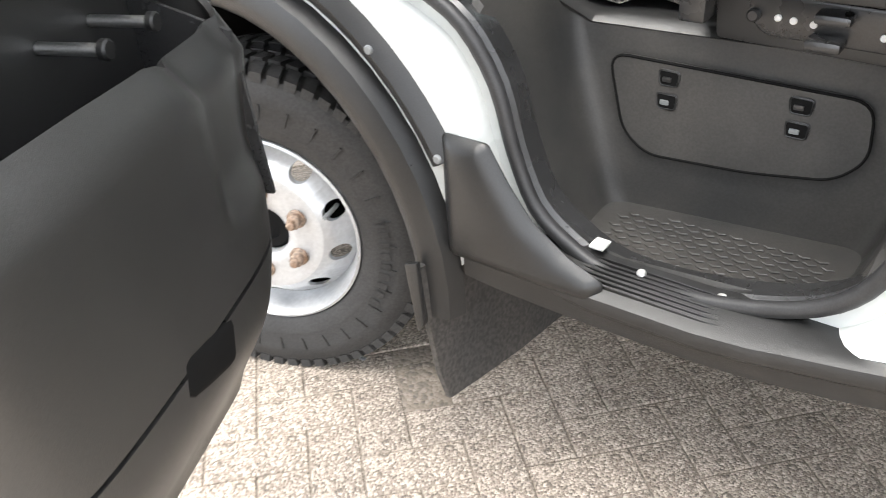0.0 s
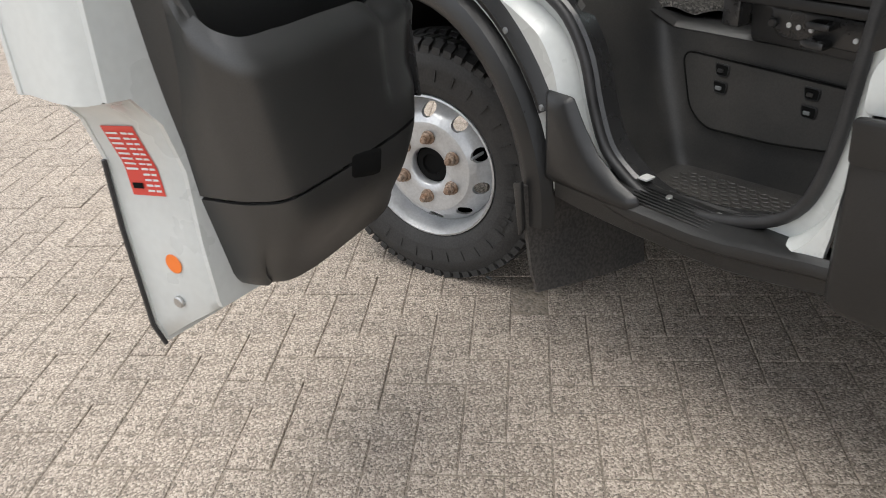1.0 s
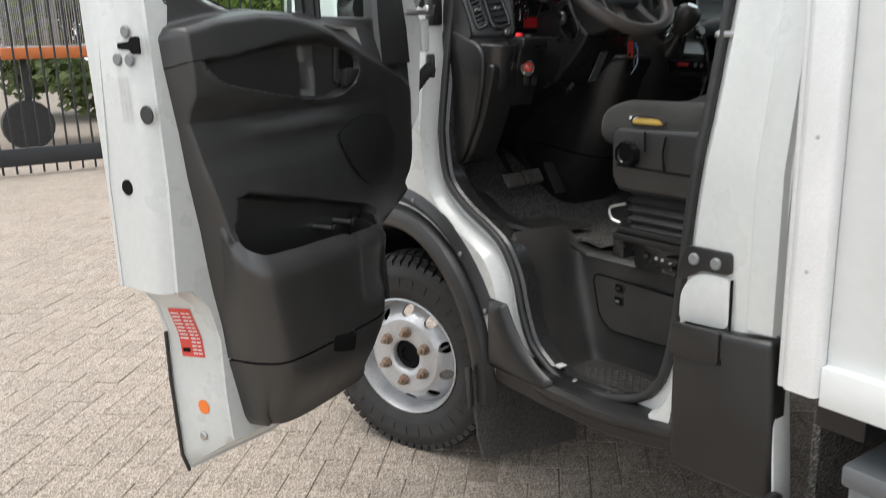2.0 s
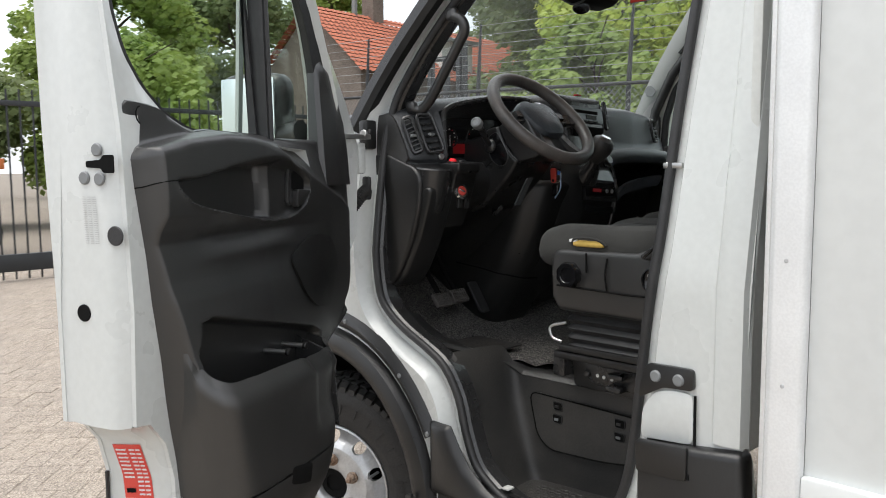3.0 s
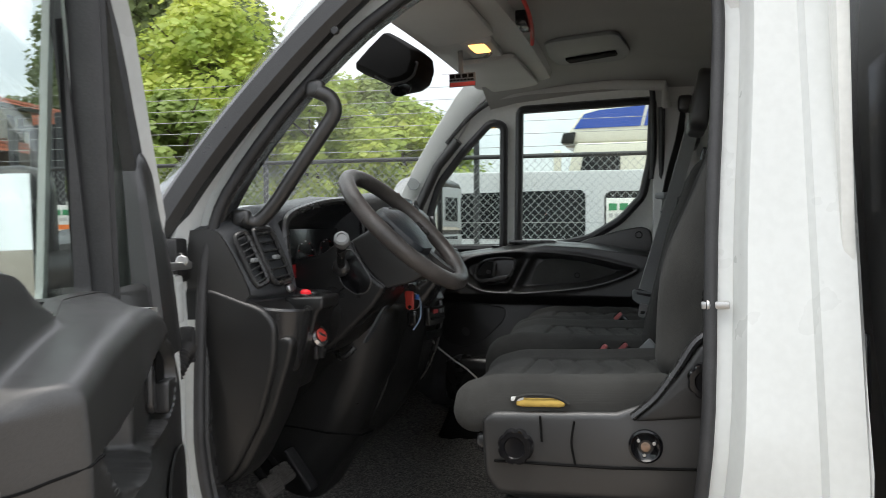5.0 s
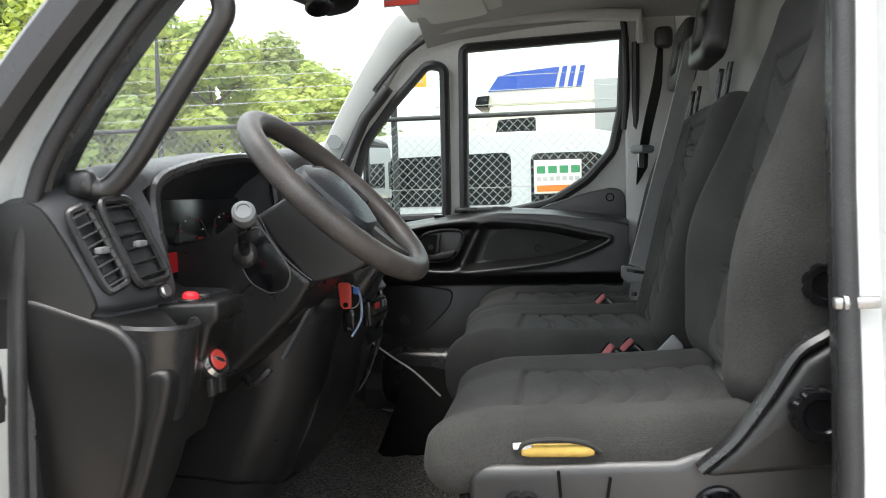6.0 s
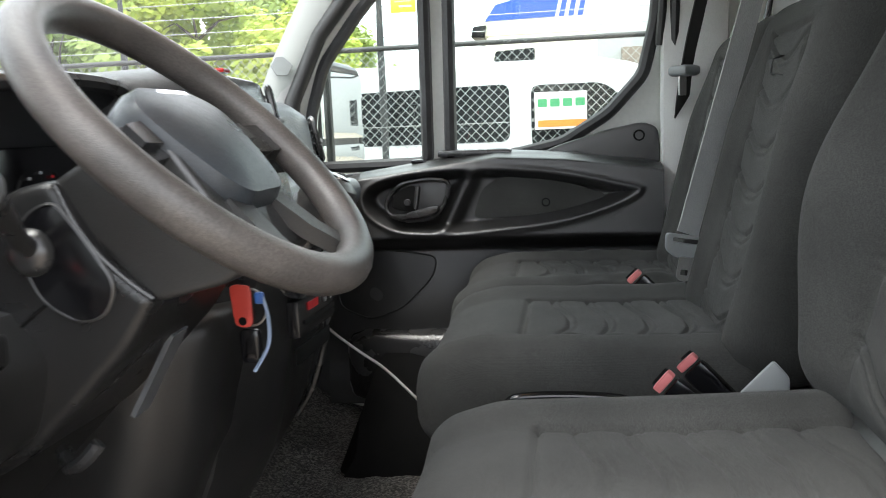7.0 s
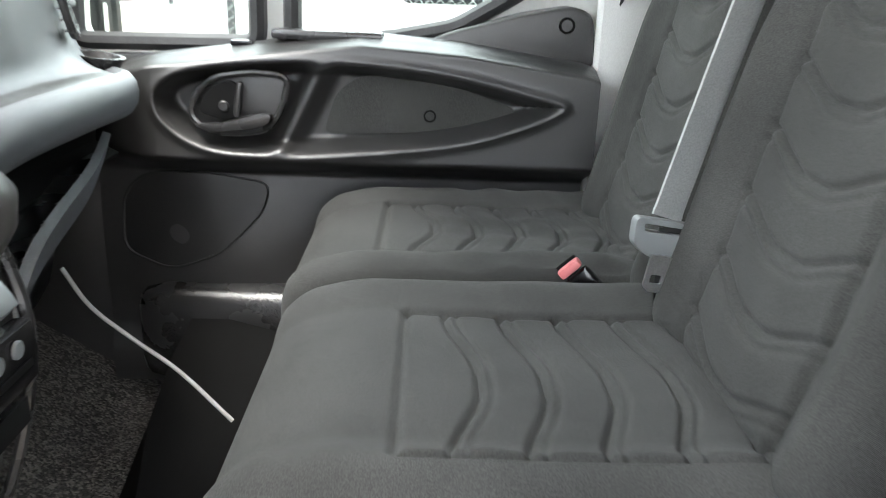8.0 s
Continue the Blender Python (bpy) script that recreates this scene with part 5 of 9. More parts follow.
part("mirror_rim", tube([(0.072, y, z) for y, z in rounded([(1.905, 1.522), (2.235, 1.522), (2.240, 1.848), (1.900, 1.848)], 0.04, 6)], 0.013, 8, True), CLAD, fm)
part("mirror_arm", tube([(0.02, 1.90, 1.50), (0.05, 1.84, 1.50), (0.06, 1.78, 1.50)], 0.03, 10, False, 1.4), CLAD, fm)

LAY.pop()


# ---- front wheel ----
def wheel(at, steer):
    M = Matrix.Translation(at) @ Matrix.Rotation(steer, 4, "Z") @ Matrix.Rotation(radians(90), 4, "X")
    w = part("wheel", lathe([(0.0, -0.06), (0.075, -0.06), (0.075, -0.03), (0.0, -0.03)], 20, M), MATTE, truck, "front wheel with silver steel rim")
    body = [(0.215, -0.19), (0.225, -0.205), (0.26, -0.215), (0.32, -0.21), (0.352, -0.195), (0.362, -0.17), (0.362, -0.02), (0.352, 0.004), (0.325, 0.016), (0.30, 0.0185), (0.298, 0.0175), (0.262, 0.020), (0.258, 0.0185), (0.235, 0.012), (0.222, 0.0), (0.215, -0.014)]
    part("tyre", lathe(body, 96, M), TYRE, w, "black rubber tyre with deep tread")
    tb = bmesh.new()
    vs, fs = [], []
    for k in range(64):
        a0 = 2 * math.pi * k / 64
        for row, (r0, r1, h0, h1, sk) in enumerate(((0.344, 0.372, 0.010, -0.028, 0.02), (0.360, 0.374, -0.036, -0.070, -0.03), (0.360, 0.374, -0.078, -0.112, 0.03), (0.360, 0.374, -0.120, -0.154, -0.03), (0.344, 0.372, -0.162, -0.20, 0.02))):
            wide = 2 * math.pi / 64 * 0.68
            off = (row % 2) * math.pi / 64
            c = []
            for r in (r0, r1):
                for h, s in ((h0, 0), (h1, sk)):
                    for d in (0, wide):
                        a = a0 + off + d + s
                        rr = r - (0.008 if row in (0, 4) and h in (h0 if row == 0 else h1,) and r == r1 else 0)
                        c.append((rr * math.cos(a), rr * math.sin(a), h))
            b = len(vs)
            vs += c
            fs += [(b, b + 1, b + 3, b + 2), (b + 4, b + 6, b + 7, b + 5), (b, b + 4, b + 5, b + 1), (b + 2, b + 3, b + 7, b + 6), (b, b + 2, b + 6, b + 4), (b + 1, b + 5, b + 7, b + 3)]
        # side ribs
        if k % 2 == 0:
            b = len(vs)
            for r in (0.272, 0.305):
                for d in (0, 0.012):
                    for h in (0.016, 0.0215):
                        vs.append((r * math.cos(a0 + d), r * math.sin(a0 + d), h))
            fs += [(b + 1, b + 3, b + 7, b + 5), (b, b + 1, b + 5, b + 4), (b + 2, b + 6, b + 7, b + 3), (b, b + 2, b + 3, b + 1), (b + 4, b + 5, b + 7, b + 6)]
    me = bpy.data.meshes.new("tread")
    me.from_pydata(vs, [], fs)
    tb.from_mesh(me)
    bpy.data.meshes.remove(me)
    bmesh.ops.recalc_face_normals(tb, faces=tb.faces)
    tb.transform(M)
    tagged(part("tread", tb, TYRE, w, "deep tread blocks", smooth=False), kind="stuff")
    # raised unreadable lettering band as short bars
    lb = bmesh.new()
    for k in range(9):
        a = radians(-32 + k * 5.2)
        q = [(0.268, a), (0.268, a + 0.055), (0.292, a + 0.055), (0.292, a)]
        lb.faces.new([lb.verts.new((r * math.cos(t), r * math.sin(t), 0.0215)) for r, t in q])
    lb.transform(M)
    part("raised_lettering", lb, TYRE, w, "", smooth=False)
    prof = [(0.2205, -0.012), (0.2215, 0.006), (0.216, 0.008), (0.211, -0.002), (0.205, -0.018), (0.200, -0.05), (0.196, -0.06)]
    part("rim", lathe(prof, 64, M), SILVER, w, "silver painted steel rim with round holes")
    # dish with ten holes
    N = 10
    rb = bmesh.new()
    vs, fs = [], []

    def dish(r):
        return float(np.interp(r, (0.058, 0.085, 0.115, 0.135, 0.160, 0.197), (-0.002, 0.0, -0.002, 0.004, -0.014, -0.062)))

    hole_r, hole_c = 0.0185, 0.168
    for k in range(N):
        a = 2 * math.pi * (k + 0.5) / N
        M_ = 24
        out = []
        for i in range(M_):
            t = 2 * math.pi * i / M_
            # square boundary in (radius, angle)
            c, s = math.cos(t), math.sin(t)
            m = max(abs(c), abs(s))
            c, s = c / m, s / m
            r = hole_c + c * 0.029
            out.append((r, a + s * math.pi / N))
        hol = [(hole_c + hole_r * math.cos(2 * math.pi * i / M_), a + hole_r * 1.15 * math.sin(2 * math.pi * i / M_) / hole_c) for i in range(M_)]
        b = len(vs)
        for lst, dz in ((out, 0), (hol, 0), (hol, -0.012)):
            vs += [(r * math.cos(t), r * math.sin(t), dish(r) + dz) for r, t in lst]
        for i in range(M_):
            j = (i + 1) % M_
            fs += [(b + i, b + j, b + M_ + j, b + M_ + i), (b + M_ + i, b + M_ + j, b + 2 * M_ + j, b + 2 * M_ + i)]
    me = bpy.data.meshes.new("dish")
    me.from_pydata(vs, [], fs)
    rb.from_mesh(me)
    bpy.data.meshes.remove(me)
    rb = join(rb, lathe([(0.058, -0.03), (0.058, -0.006), (0.062, dish(0.06)), (0.085, dish(0.085)), (0.115, dish(0.115)), (0.130, dish(0.130)), (0.1385, dish(0.139)), (0.1391, dish(0.1391))], 72))
    bmesh.ops.recalc_face_normals(rb, faces=rb.faces)
    rb.transform(M)
    part("rim_dish", rb, SILVER, w, "silver dished wheel centre", 45)
    hub = lathe([(0.0, -0.045), (0.03, -0.045), (0.032, -0.02), (0.05, -0.022), (0.0575, -0.03)], 40, M)
    part("hub", hub, MATTE, w, "dark greasy wheel hub")
    for k in range(6):
        a = radians(25 + 60 * k)
        hx = [(0.016 * math.cos(radians(60 * i)), 0.016 * math.sin(radians(60 * i))) for i in range(6)]
        nb = prism(hx, "z", 0, 0.024, 0.002, 1)
        nb = join(nb, lathe([(0, 0), (0.021, 0.0), (0.0205, 0.006), (0, 0.006)], 16), lathe([(0, 0.02), (0.0095, 0.02), (0.0095, 0.034), (0.007, 0.037), (0, 0.037)], 12))
        nb.transform(M @ Matrix.Translation((0.094 * math.cos(a), 0.094 * math.sin(a), 0.0)))
        part("wheel_nut", nb, RUST, w, "rusty wheel nut")
    vb = tube([(0.165 * math.cos(0.31), 0.165 * math.sin(0.31), -0.05), (0.158 * math.cos(0.31), 0.158 * math.sin(0.31), 0.005)], 0.005, 8)
    vb.transform(M)
    part("valve", vb, GREYP, w)
    return w


wheel((-0.135, -0.105, 0.365), radians(22.8))
part("axle_end", tube([(-0.12, 0.0, 0.36), (-0.12, 0.5, 0.36)], 0.06, 12), MATTE, truck, "dark axle")

# ---- cargo box and what hangs below it ----
cb = part("cargo_box", box(1.505, 7.2, -0.208, 2.05, 0.86, 3.3, 0.004), BOXWHITE, truck, "white cargo box body")
part("front_panel", box(1.452, 1.50, -0.15, 1.99, 0.86, 3.3, 0.003), BOXFRONT, cb, "glossy grey front panel of the box")
for z0, z1 in ((0.815, 3.3),):
    part("corner_profile", prism(rounded([(1.432, -0.225), (1.445, -0.236), (1.50, -0.236), (1.506, -0.226), (1.506, -0.205), (1.46, -0.205), (1.44, -0.15), (1.432, -0.15)], 0.004, 2), "z", z0, z1), ALU, cb, "ribbed aluminium corner profile")
    part("corner_edge", box(1.426, 1.436, -0.232, -0.14, z0, z1, 0.003), ALU, cb)
part("lower_rail", box(1.506, 7.2, -0.226, -0.19, 0.80, 0.878, 0.004), BOXWHITE, cb, "white lower side rail of the box")
for z in (1.77, 1.29, 1.05, 2.2):
    part("rivet", disc((1.470, -0.236, z), (0, -1, 0), 0.004, 0.002, 0.001, 10), INK, cb)
part("spray_guard", box(1.40, 1.42, -0.05, 1.9, 0.42, 0.80, 0.004), CARPET, truck, "dark bristly spray guard behind the cab")
part("chassis_beam", box(1.43, 7.0, 0.40, 0.50, 0.50, 0.72, 0.006), MATTE, truck, "dark chassis rail")
part("chassis_beam", box(1.43, 7.0, 1.25, 1.35, 0.50, 0.72, 0.006), MATTE, truck, "dark chassis rail")
part("cross_member", box(1.46, 1.56, -0.15, 2.0, 0.72, 0.855, 0.006), CLAD, truck, "black cross member below the box")
tb = part("tool_box", box(1.56, 2.3, -0.20, 0.25, 0.36, 0.66, 0.012), GREYP, truck, "grey tool locker below the box")
part("locker_lid", box(1.553, 2.31, -0.215, 0.26, 0.655, 0.70, 0.01), SILVERP, tb, "grey lid of the tool locker")
part("side_guard", box(1.40, 1.56, -0.19, -0.16, 0.42, 0.54, 0.008), ALU, truck, "aluminium side guard end")
part("side_guard_cap", soft((1.40, -0.175, 0.48), (0.03, 0.05, 0.14), 0.012, (4, 4, 6)), CLAD, truck)
# mudguard behind the cab step
part("rear_skirt", bevel(loft([[(1.345, y, 0.83), (1.37, y, 0.55), (1.39, y, 0.30)] + [(1.36, y, 0.30), (1.34, y, 0.55), (1.32, y, 0.83)] for y in (-0.125, -0.06)]), 0.008), WHITE, truck, "white edge behind the lower panel")


# ---- cab floor ----

def floor_z(x):
    return 0.845 + (0.24 * step(0.17, -0.35, x) if x < 0.17 else 0)


part("cab_floor", box(-0.45, 1.31, 0.37, 1.83, 0.74, 0.80, 0.004), MATTE, truck, "dark cab floor")
bm = bmesh.new()
quad = []
NXC, NYC = 90, 100
for i in range(NYC + 1):
    row = []
    for j in range(NXC + 1):
        x = -0.40 + 1.68 * j / NXC
        y0 = float(np.interp(x, (-0.4, 0.12, 0.30, 0.38, 0.46, 0.55, 0.64, 0.75, 1.28), (0.03, 0.03, 0.10, 0.235, 0.262, 0.292, 0.298, 0.33, 0.38))) + 0.012 * noise.noise(Vector((x * 14, 0, 0)))
        y = y0 + (1.81 - y0) * (i / NYC)
        z = floor_z(x) + 0.010 * noise.noise(Vector((x * 7, y * 7, 1))) + 0.005 * noise.noise(Vector((x * 25, y * 25, 2))) + 0.012 * step(0.06, 0.0, y - y0) * noise.noise(Vector((x * 18, 3, 2)))
        row.append((x, y, z))
    quad.append(row)
carpet = solo("carpet", thick(loft(quad, False), 0.012), CARPET, "worn dark grey speckled carpet on the cab floor", "carpet")
part("heel_pad", thick(loft([[(x, y, floor_z(x) + 0.019) for x in np.linspace(0.14, 0.34, 8)] for y in np.linspace(0.20, 0.36, 7)], False), 0.005), RUBBER, carpet, "worn rubber heel pad")
# plastic threshold between step well and carpet
th = []
for t in np.linspace(0, 1, 22):
    x = 0.08 + t * 0.96
    y = float(np.interp(x, (0.08, 0.20, 0.30, 0.36, 0.395, 0.48, 0.9, 1.04), (0.0, 0.03, 0.10, 0.19, 0.245, 0.256, 0.300, 0.318)))
    zt = float(np.interp(x, (0.08, 0.14, 0.25, 0.36, 0.42, 1.04), (1.00, 0.95, 0.90, 0.86, 0.815, 0.80)))
    th.append([(x, y - 0.045 if x < 0.40 else y - 0.02, zt + (0.01 if x < 0.4 else -0.012)), (x, y - 0.02 if x < 0.4 else y - 0.008, zt + 0.015 if x < 0.4 else zt), (x, y + 0.01, zt + 0.004 if x < 0.4 else zt + 0.006), (x, y + 0.05, zt + 0.005 if x > 0.4 else zt - 0.01), (x, y + 0.12, zt - 0.0 if x > 0.4 else zt - 0.03)])
part("threshold", thick(loft(th, False), 0.006), TRIM, truck, "dark plastic threshold along the floor edge")
for x in (0.60, 0.79):
    part("screw", disc((x, 0.262 + (x - 0.48) * 0.105, 0.809), (0, -0.2, 1), 0.009, 0.003, 0.001, 12), STEEL, truck)
part("bulkhead", box(-0.46, -0.42, 0.0, 1.84, 0.78, 1.62, 0.004), MATTE, truck, "dark bulkhead behind the dashboard")

# ---- dashboard ----
LAY.append(dash_lay)
dash = thing("dashboard", (0.1, 0.85, 0.85), "dark grey moulded plastic dashboard with vents and steering wheel", "dashboard")
SEC = [
    # y, then x,z down the section
    (0.005, [(-0.40, 1.615), (0.02, 1.640), (0.085, 1.640), (0.115, 1.610), (0.150, 1.545), (0.168, 1.500), (0.160, 1.488), (0.165, 1.470), (0.178, 1.42), (0.168, 1.33), (0.135, 1.22), (0.085, 1.105), (0.0, 1.085), (-0.2, 1.08)]),
    (0.030, [(-0.40, 1.625), (0.02, 1.650), (0.098, 1.650), (0.130, 1.615), (0.165, 1.545), (0.183, 1.498), (0.172, 1.484), (0.180, 1.468), (0.200, 1.42), (0.188, 1.33), (0.150, 1.22), (0.095, 1.105), (0.0, 1.085), (-0.2, 1.08)]),
    (0.118, [(-0.42, 1.645), (0.02, 1.675), (0.115, 1.678), (0.160, 1.640), (0.190, 1.560), (0.205, 1.500), (0.195, 1.484), (0.212, 1.470), (0.240, 1.43), (0.228, 1.35), (0.190, 1.26), (0.130, 1.13), (0.0, 1.10), (-0.2, 1.09)]),
    (0.134, [(-0.42, 1.655), (0.02, 1.685), (0.120, 1.690), (0.172, 1.652), (0.200, 1.565), (0.212, 1.505), (0.205, 1.486), (0.225, 1.474), (0.252, 1.44), (0.240, 1.36), (0.215, 1.32), (0.12, 1.26), (-0.05, 1.18), (-0.25, 1.10)]),
    (0.150, [(-0.42, 1.658), (0.02, 1.688), (0.122, 1.694), (0.176, 1.660), (0.110, 1.600), (0.118, 1.502), (0.208, 1.484), (0.228, 1.474), (0.254, 1.44), (0.240, 1.37), (0.215, 1.34), (0.10, 1.28), (-0.05, 1.18), (-0.25, 1.10)]),
    (0.400, [(-0.44, 1.675), (0.02, 1.708), (0.130, 1.722), (0.190, 1.704), (0.110, 1.640), (0.112, 1.505), (0.213, 1.486), (0.228, 1.474), (0.250, 1.43), (0.235, 1.38), (0.205, 1.35), (0.08, 1.28), (-0.05, 1.18), (-0.25, 1.10)]),
    (0.590, [(-0.46, 1.685), (0.02, 1.715), (0.135, 1.728), (0.198, 1.705), (0.115, 1.640), (0.125, 1.530), (0.225, 1.490), (0.240, 1.474), (0.255, 1.43), (0.240, 1.38), (0.220, 1.33), (0.16, 1.22), (0.06, 1.10), (-0.10, 0.98)]),
    (0.605, [(-0.46, 1.685), (0.02, 1.716), (0.138, 1.730), (0.205, 1.712), (0.225, 1.650), (0.232, 1.560), (0.238, 1.500), (0.250, 1.474), (0.265, 1.43), (0.27, 1.38), (0.275, 1.30), (0.25, 1.18), (0.17, 1.05), (0.03, 0.93)]),
    (0.700, [(-0.46, 1.690), (0.02, 1.722), (0.150, 1.740), (0.235, 1.735), (0.262, 1.690), (0.272, 1.610), (0.282, 1.540), (0.300, 1.490), (0.335, 1.45), (0.345, 1.38), (0.335, 1.30), (0.300, 1.18), (0.21, 1.05), (0.06, 0.93)]),
    (0.900, [(-0.46, 1.690), (0.02, 1.722), (0.150, 1.740), (0.235, 1.735), (0.262, 1.690), (0.272, 1.610), (0.282, 1.540), (0.300, 1.490), (0.330, 1.45), (0.335, 1.38), (0.320, 1.30), (0.280, 1.18), (0.19, 1.05), (0.05, 0.93)]),
    (0.940, [(-0.46, 1.690), (0.02, 1.716), (0.140, 1.722), (0.205, 1.712), (0.222, 1.680), (0.226, 1.610), (0.230, 1.560), (0.245, 1.530), (0.250, 1.50), (0.210, 1.44), (0.170, 1.36), (0.12, 1.24), (0.06, 1.08), (-0.05, 0.95)]),
    (1.200, [(-0.45, 1.690), (0.02, 1.718), (0.135, 1.720), (0.198, 1.706), (0.214, 1.655), (0.220, 1.590), (0.228, 1.560), (0.275, 1.548), (0.285, 1.52), (0.215, 1.49), (0.120, 1.42), (0.06, 1.30), (0.0, 1.10), (-0.12, 0.95)]),
    (1.420, [(-0.44, 1.675), (0.02, 1.706), (0.100, 1.708), (0.155, 1.692), (0.168, 1.640), (0.180, 1.575), (0.208, 1.550), (0.265, 1.535), (0.275, 1.51), (0.205, 1.48), (0.110, 1.42), (0.05, 1.30), (0.0, 1.10), (-0.12, 0.95)]),
    (1.600, [(-0.42, 1.645), (0.01, 1.680), (0.045, 1.680), (0.080, 1.664), (0.100, 1.605), (0.130, 1.550), (0.150, 1.530), (0.175, 1.515), (0.180, 1.49), (0.130, 1.47), (0.06, 1.42), (0.02, 1.30), (-0.02, 1.10), (-0.14, 0.95)]),
    (1.720, [(-0.40, 1.600), (0.0, 1.610), (0.030, 1.605), (0.060, 1.59), (0.070, 1.56), (0.075, 1.535), (0.08, 1.52), (0.085, 1.505), (0.085, 1.48), (0.06, 1.46), (0.02, 1.42), (0.0, 1.30), (-0.03, 1.10), (-0.15, 0.95)]),
]


def dash_rows():
    fine = []
    for (ya, a), (yb, b) in zip(SEC, SEC[1:]):
        m = max(1, round((yb - ya) / 0.03))
        for k in range(m):
            t = k / m
            fine.append((ya + (yb - ya) * t, [(p[0] + (q[0] - p[0]) * t, p[1] + (q[1] - p[1]) * t) for p, q in zip(a, b)]))
    fine.append(SEC[-1])
    return [[(p.x, y, p.y) for p in [Vector(q).to_2d() for q in spline([Vector((*c, 0)) for c in prof], 3)]] for y, prof in fine]


rows_ = dash_rows()
SPLIT = next(i for i, r in enumerate(rows_) if r[0][1] > 0.88)
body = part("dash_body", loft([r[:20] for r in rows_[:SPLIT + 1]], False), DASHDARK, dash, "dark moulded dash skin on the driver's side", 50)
# same plastic as the driver's side, sheen put into the colour
part("dash_pad", loft([r[:20] for r in rows_[SPLIT:]], False), DASHSHEEN, dash, "smooth dash pad before the passengers, sheen painted in blue-grey", 50)
part("lower_dash", loft([r[19:] for r in rows_], False), CLAD, dash, "dark lower dash skin", 50)
end = [(p.x, p.y) for p in spline([Vector((*c, 0)) for c in SEC[0][1]], 3)]
part("dash_end", prism(end + [(-0.4, 1.08)], "y", -0.002, 0.008), TRIM, dash, "smooth end cap of the dash")
# knee panel edge and cup holder at the driver's side
BOLSTER = [(-0.20, 1.50), (0.061, 1.520), (0.200, 1.470), (0.228, 1.437), (0.223, 1.354), (0.184, 1.232), (0.120, 1.119), (0.080, 1.080), (-0.20, 1.06)]
part("end_bolster", bevel(prism(rounded(BOLSTER, 0.035, 5), "y", -0.006, 0.022), 0.012, 4, 50), CLAD, dash, "dark side panel under the dash", 60)
part("side_column", bevel(prism(rounded([(-0.20, 1.408), (0.262, 1.408), (0.250, 1.36), (0.205, 1.235), (0.140, 1.119), (0.10, 1.08), (-0.20, 1.06)], 0.03, 5), "y", 0.010, 0.118), 0.024, 4, 50), CLAD, dash, "dark rounded column under the cup holder", 60)
part("cup_holder", lathe([(0.0, -0.155), (0.020, -0.150), (0.044, -0.125), (0.056, -0.07), (0.060, -0.01), (0.062, 0.004), (0.059, 0.009), (0.054, 0.007), (0.050, -0.01), (0.045, -0.048), (0.0, -0.050)], 44, Matrix.Translation((0.214, 0.064, 1.460)) @ pose(0, 0, 0, 0, 6, 0)), TRIM2, dash, "round cup holder")
part("cup_ledge", bevel(loft([[(x, y, z) for x, y in ((0.08, 0.105), (x1, 0.110), (x1 - 0.004, 0.218), (0.08, 0.218))] for x1, z in ((0.205, 1.27), (0.235, 1.34), (0.258, 1.40), (0.272, 1.448), (0.286, 1.456), (0.288, 1.484))]), 0.007, 3, 25), CLAD, dash, "boxed switch ledge beside the column")
part("start_button", disc((0.234, 0.136, 1.488), (0.12, 0, 1), 0.0120, 0.010, 0.004, 24), REDGLOW, dash, "lit red push button")
part("button_collar", disc((0.234, 0.136, 1.485), (0.12, 0, 1), 0.018, 0.004, 0.0015, 24), TRIM2, dash)
part("button", disc((0.236, 0.172, 1.486), (0.1, 0, 1), 0.013, 0.006, 0.003, 20), TRIM2, dash)
ks = part("light_switch", lathe([(0.024, -0.006), (0.026, 0.004), (0.022, 0.011), (0.017, 0.011), (0.016, 0.006), (0.0, 0.006)], 32, facing((0.255, 0.150, 1.390), (1, -0.25, 0.35))), CHROME, dash, "round switch with chrome ring")
part("switch_face", disc((0.262, 0.148, 1.3925), (1, -0.25, 0.35), 0.0155, 0.005, 0.002, 24), RED, ks, "red switch face")
part("switch_glow", soft((0, 0, 0), (0.007, 0.022, 0.006), 0.003, (3, 5, 3), at=facing((0.266, 0.147, 1.394), (1, -0.25, 0.35)) @ pose(0, 0, 0, 0, 0, 60)), CHROME, ks, "bright grip bar")
part("toggle", soft((0.250, 0.150, 1.352), (0.012, 0.02, 0.030), 0.004, (3, 3, 4)), TRIM, dash)
part("toggle", soft((0.248, 0.185, 1.352), (0.012, 0.02, 0.035), 0.004, (3, 3, 4)), TRIM2, dash)


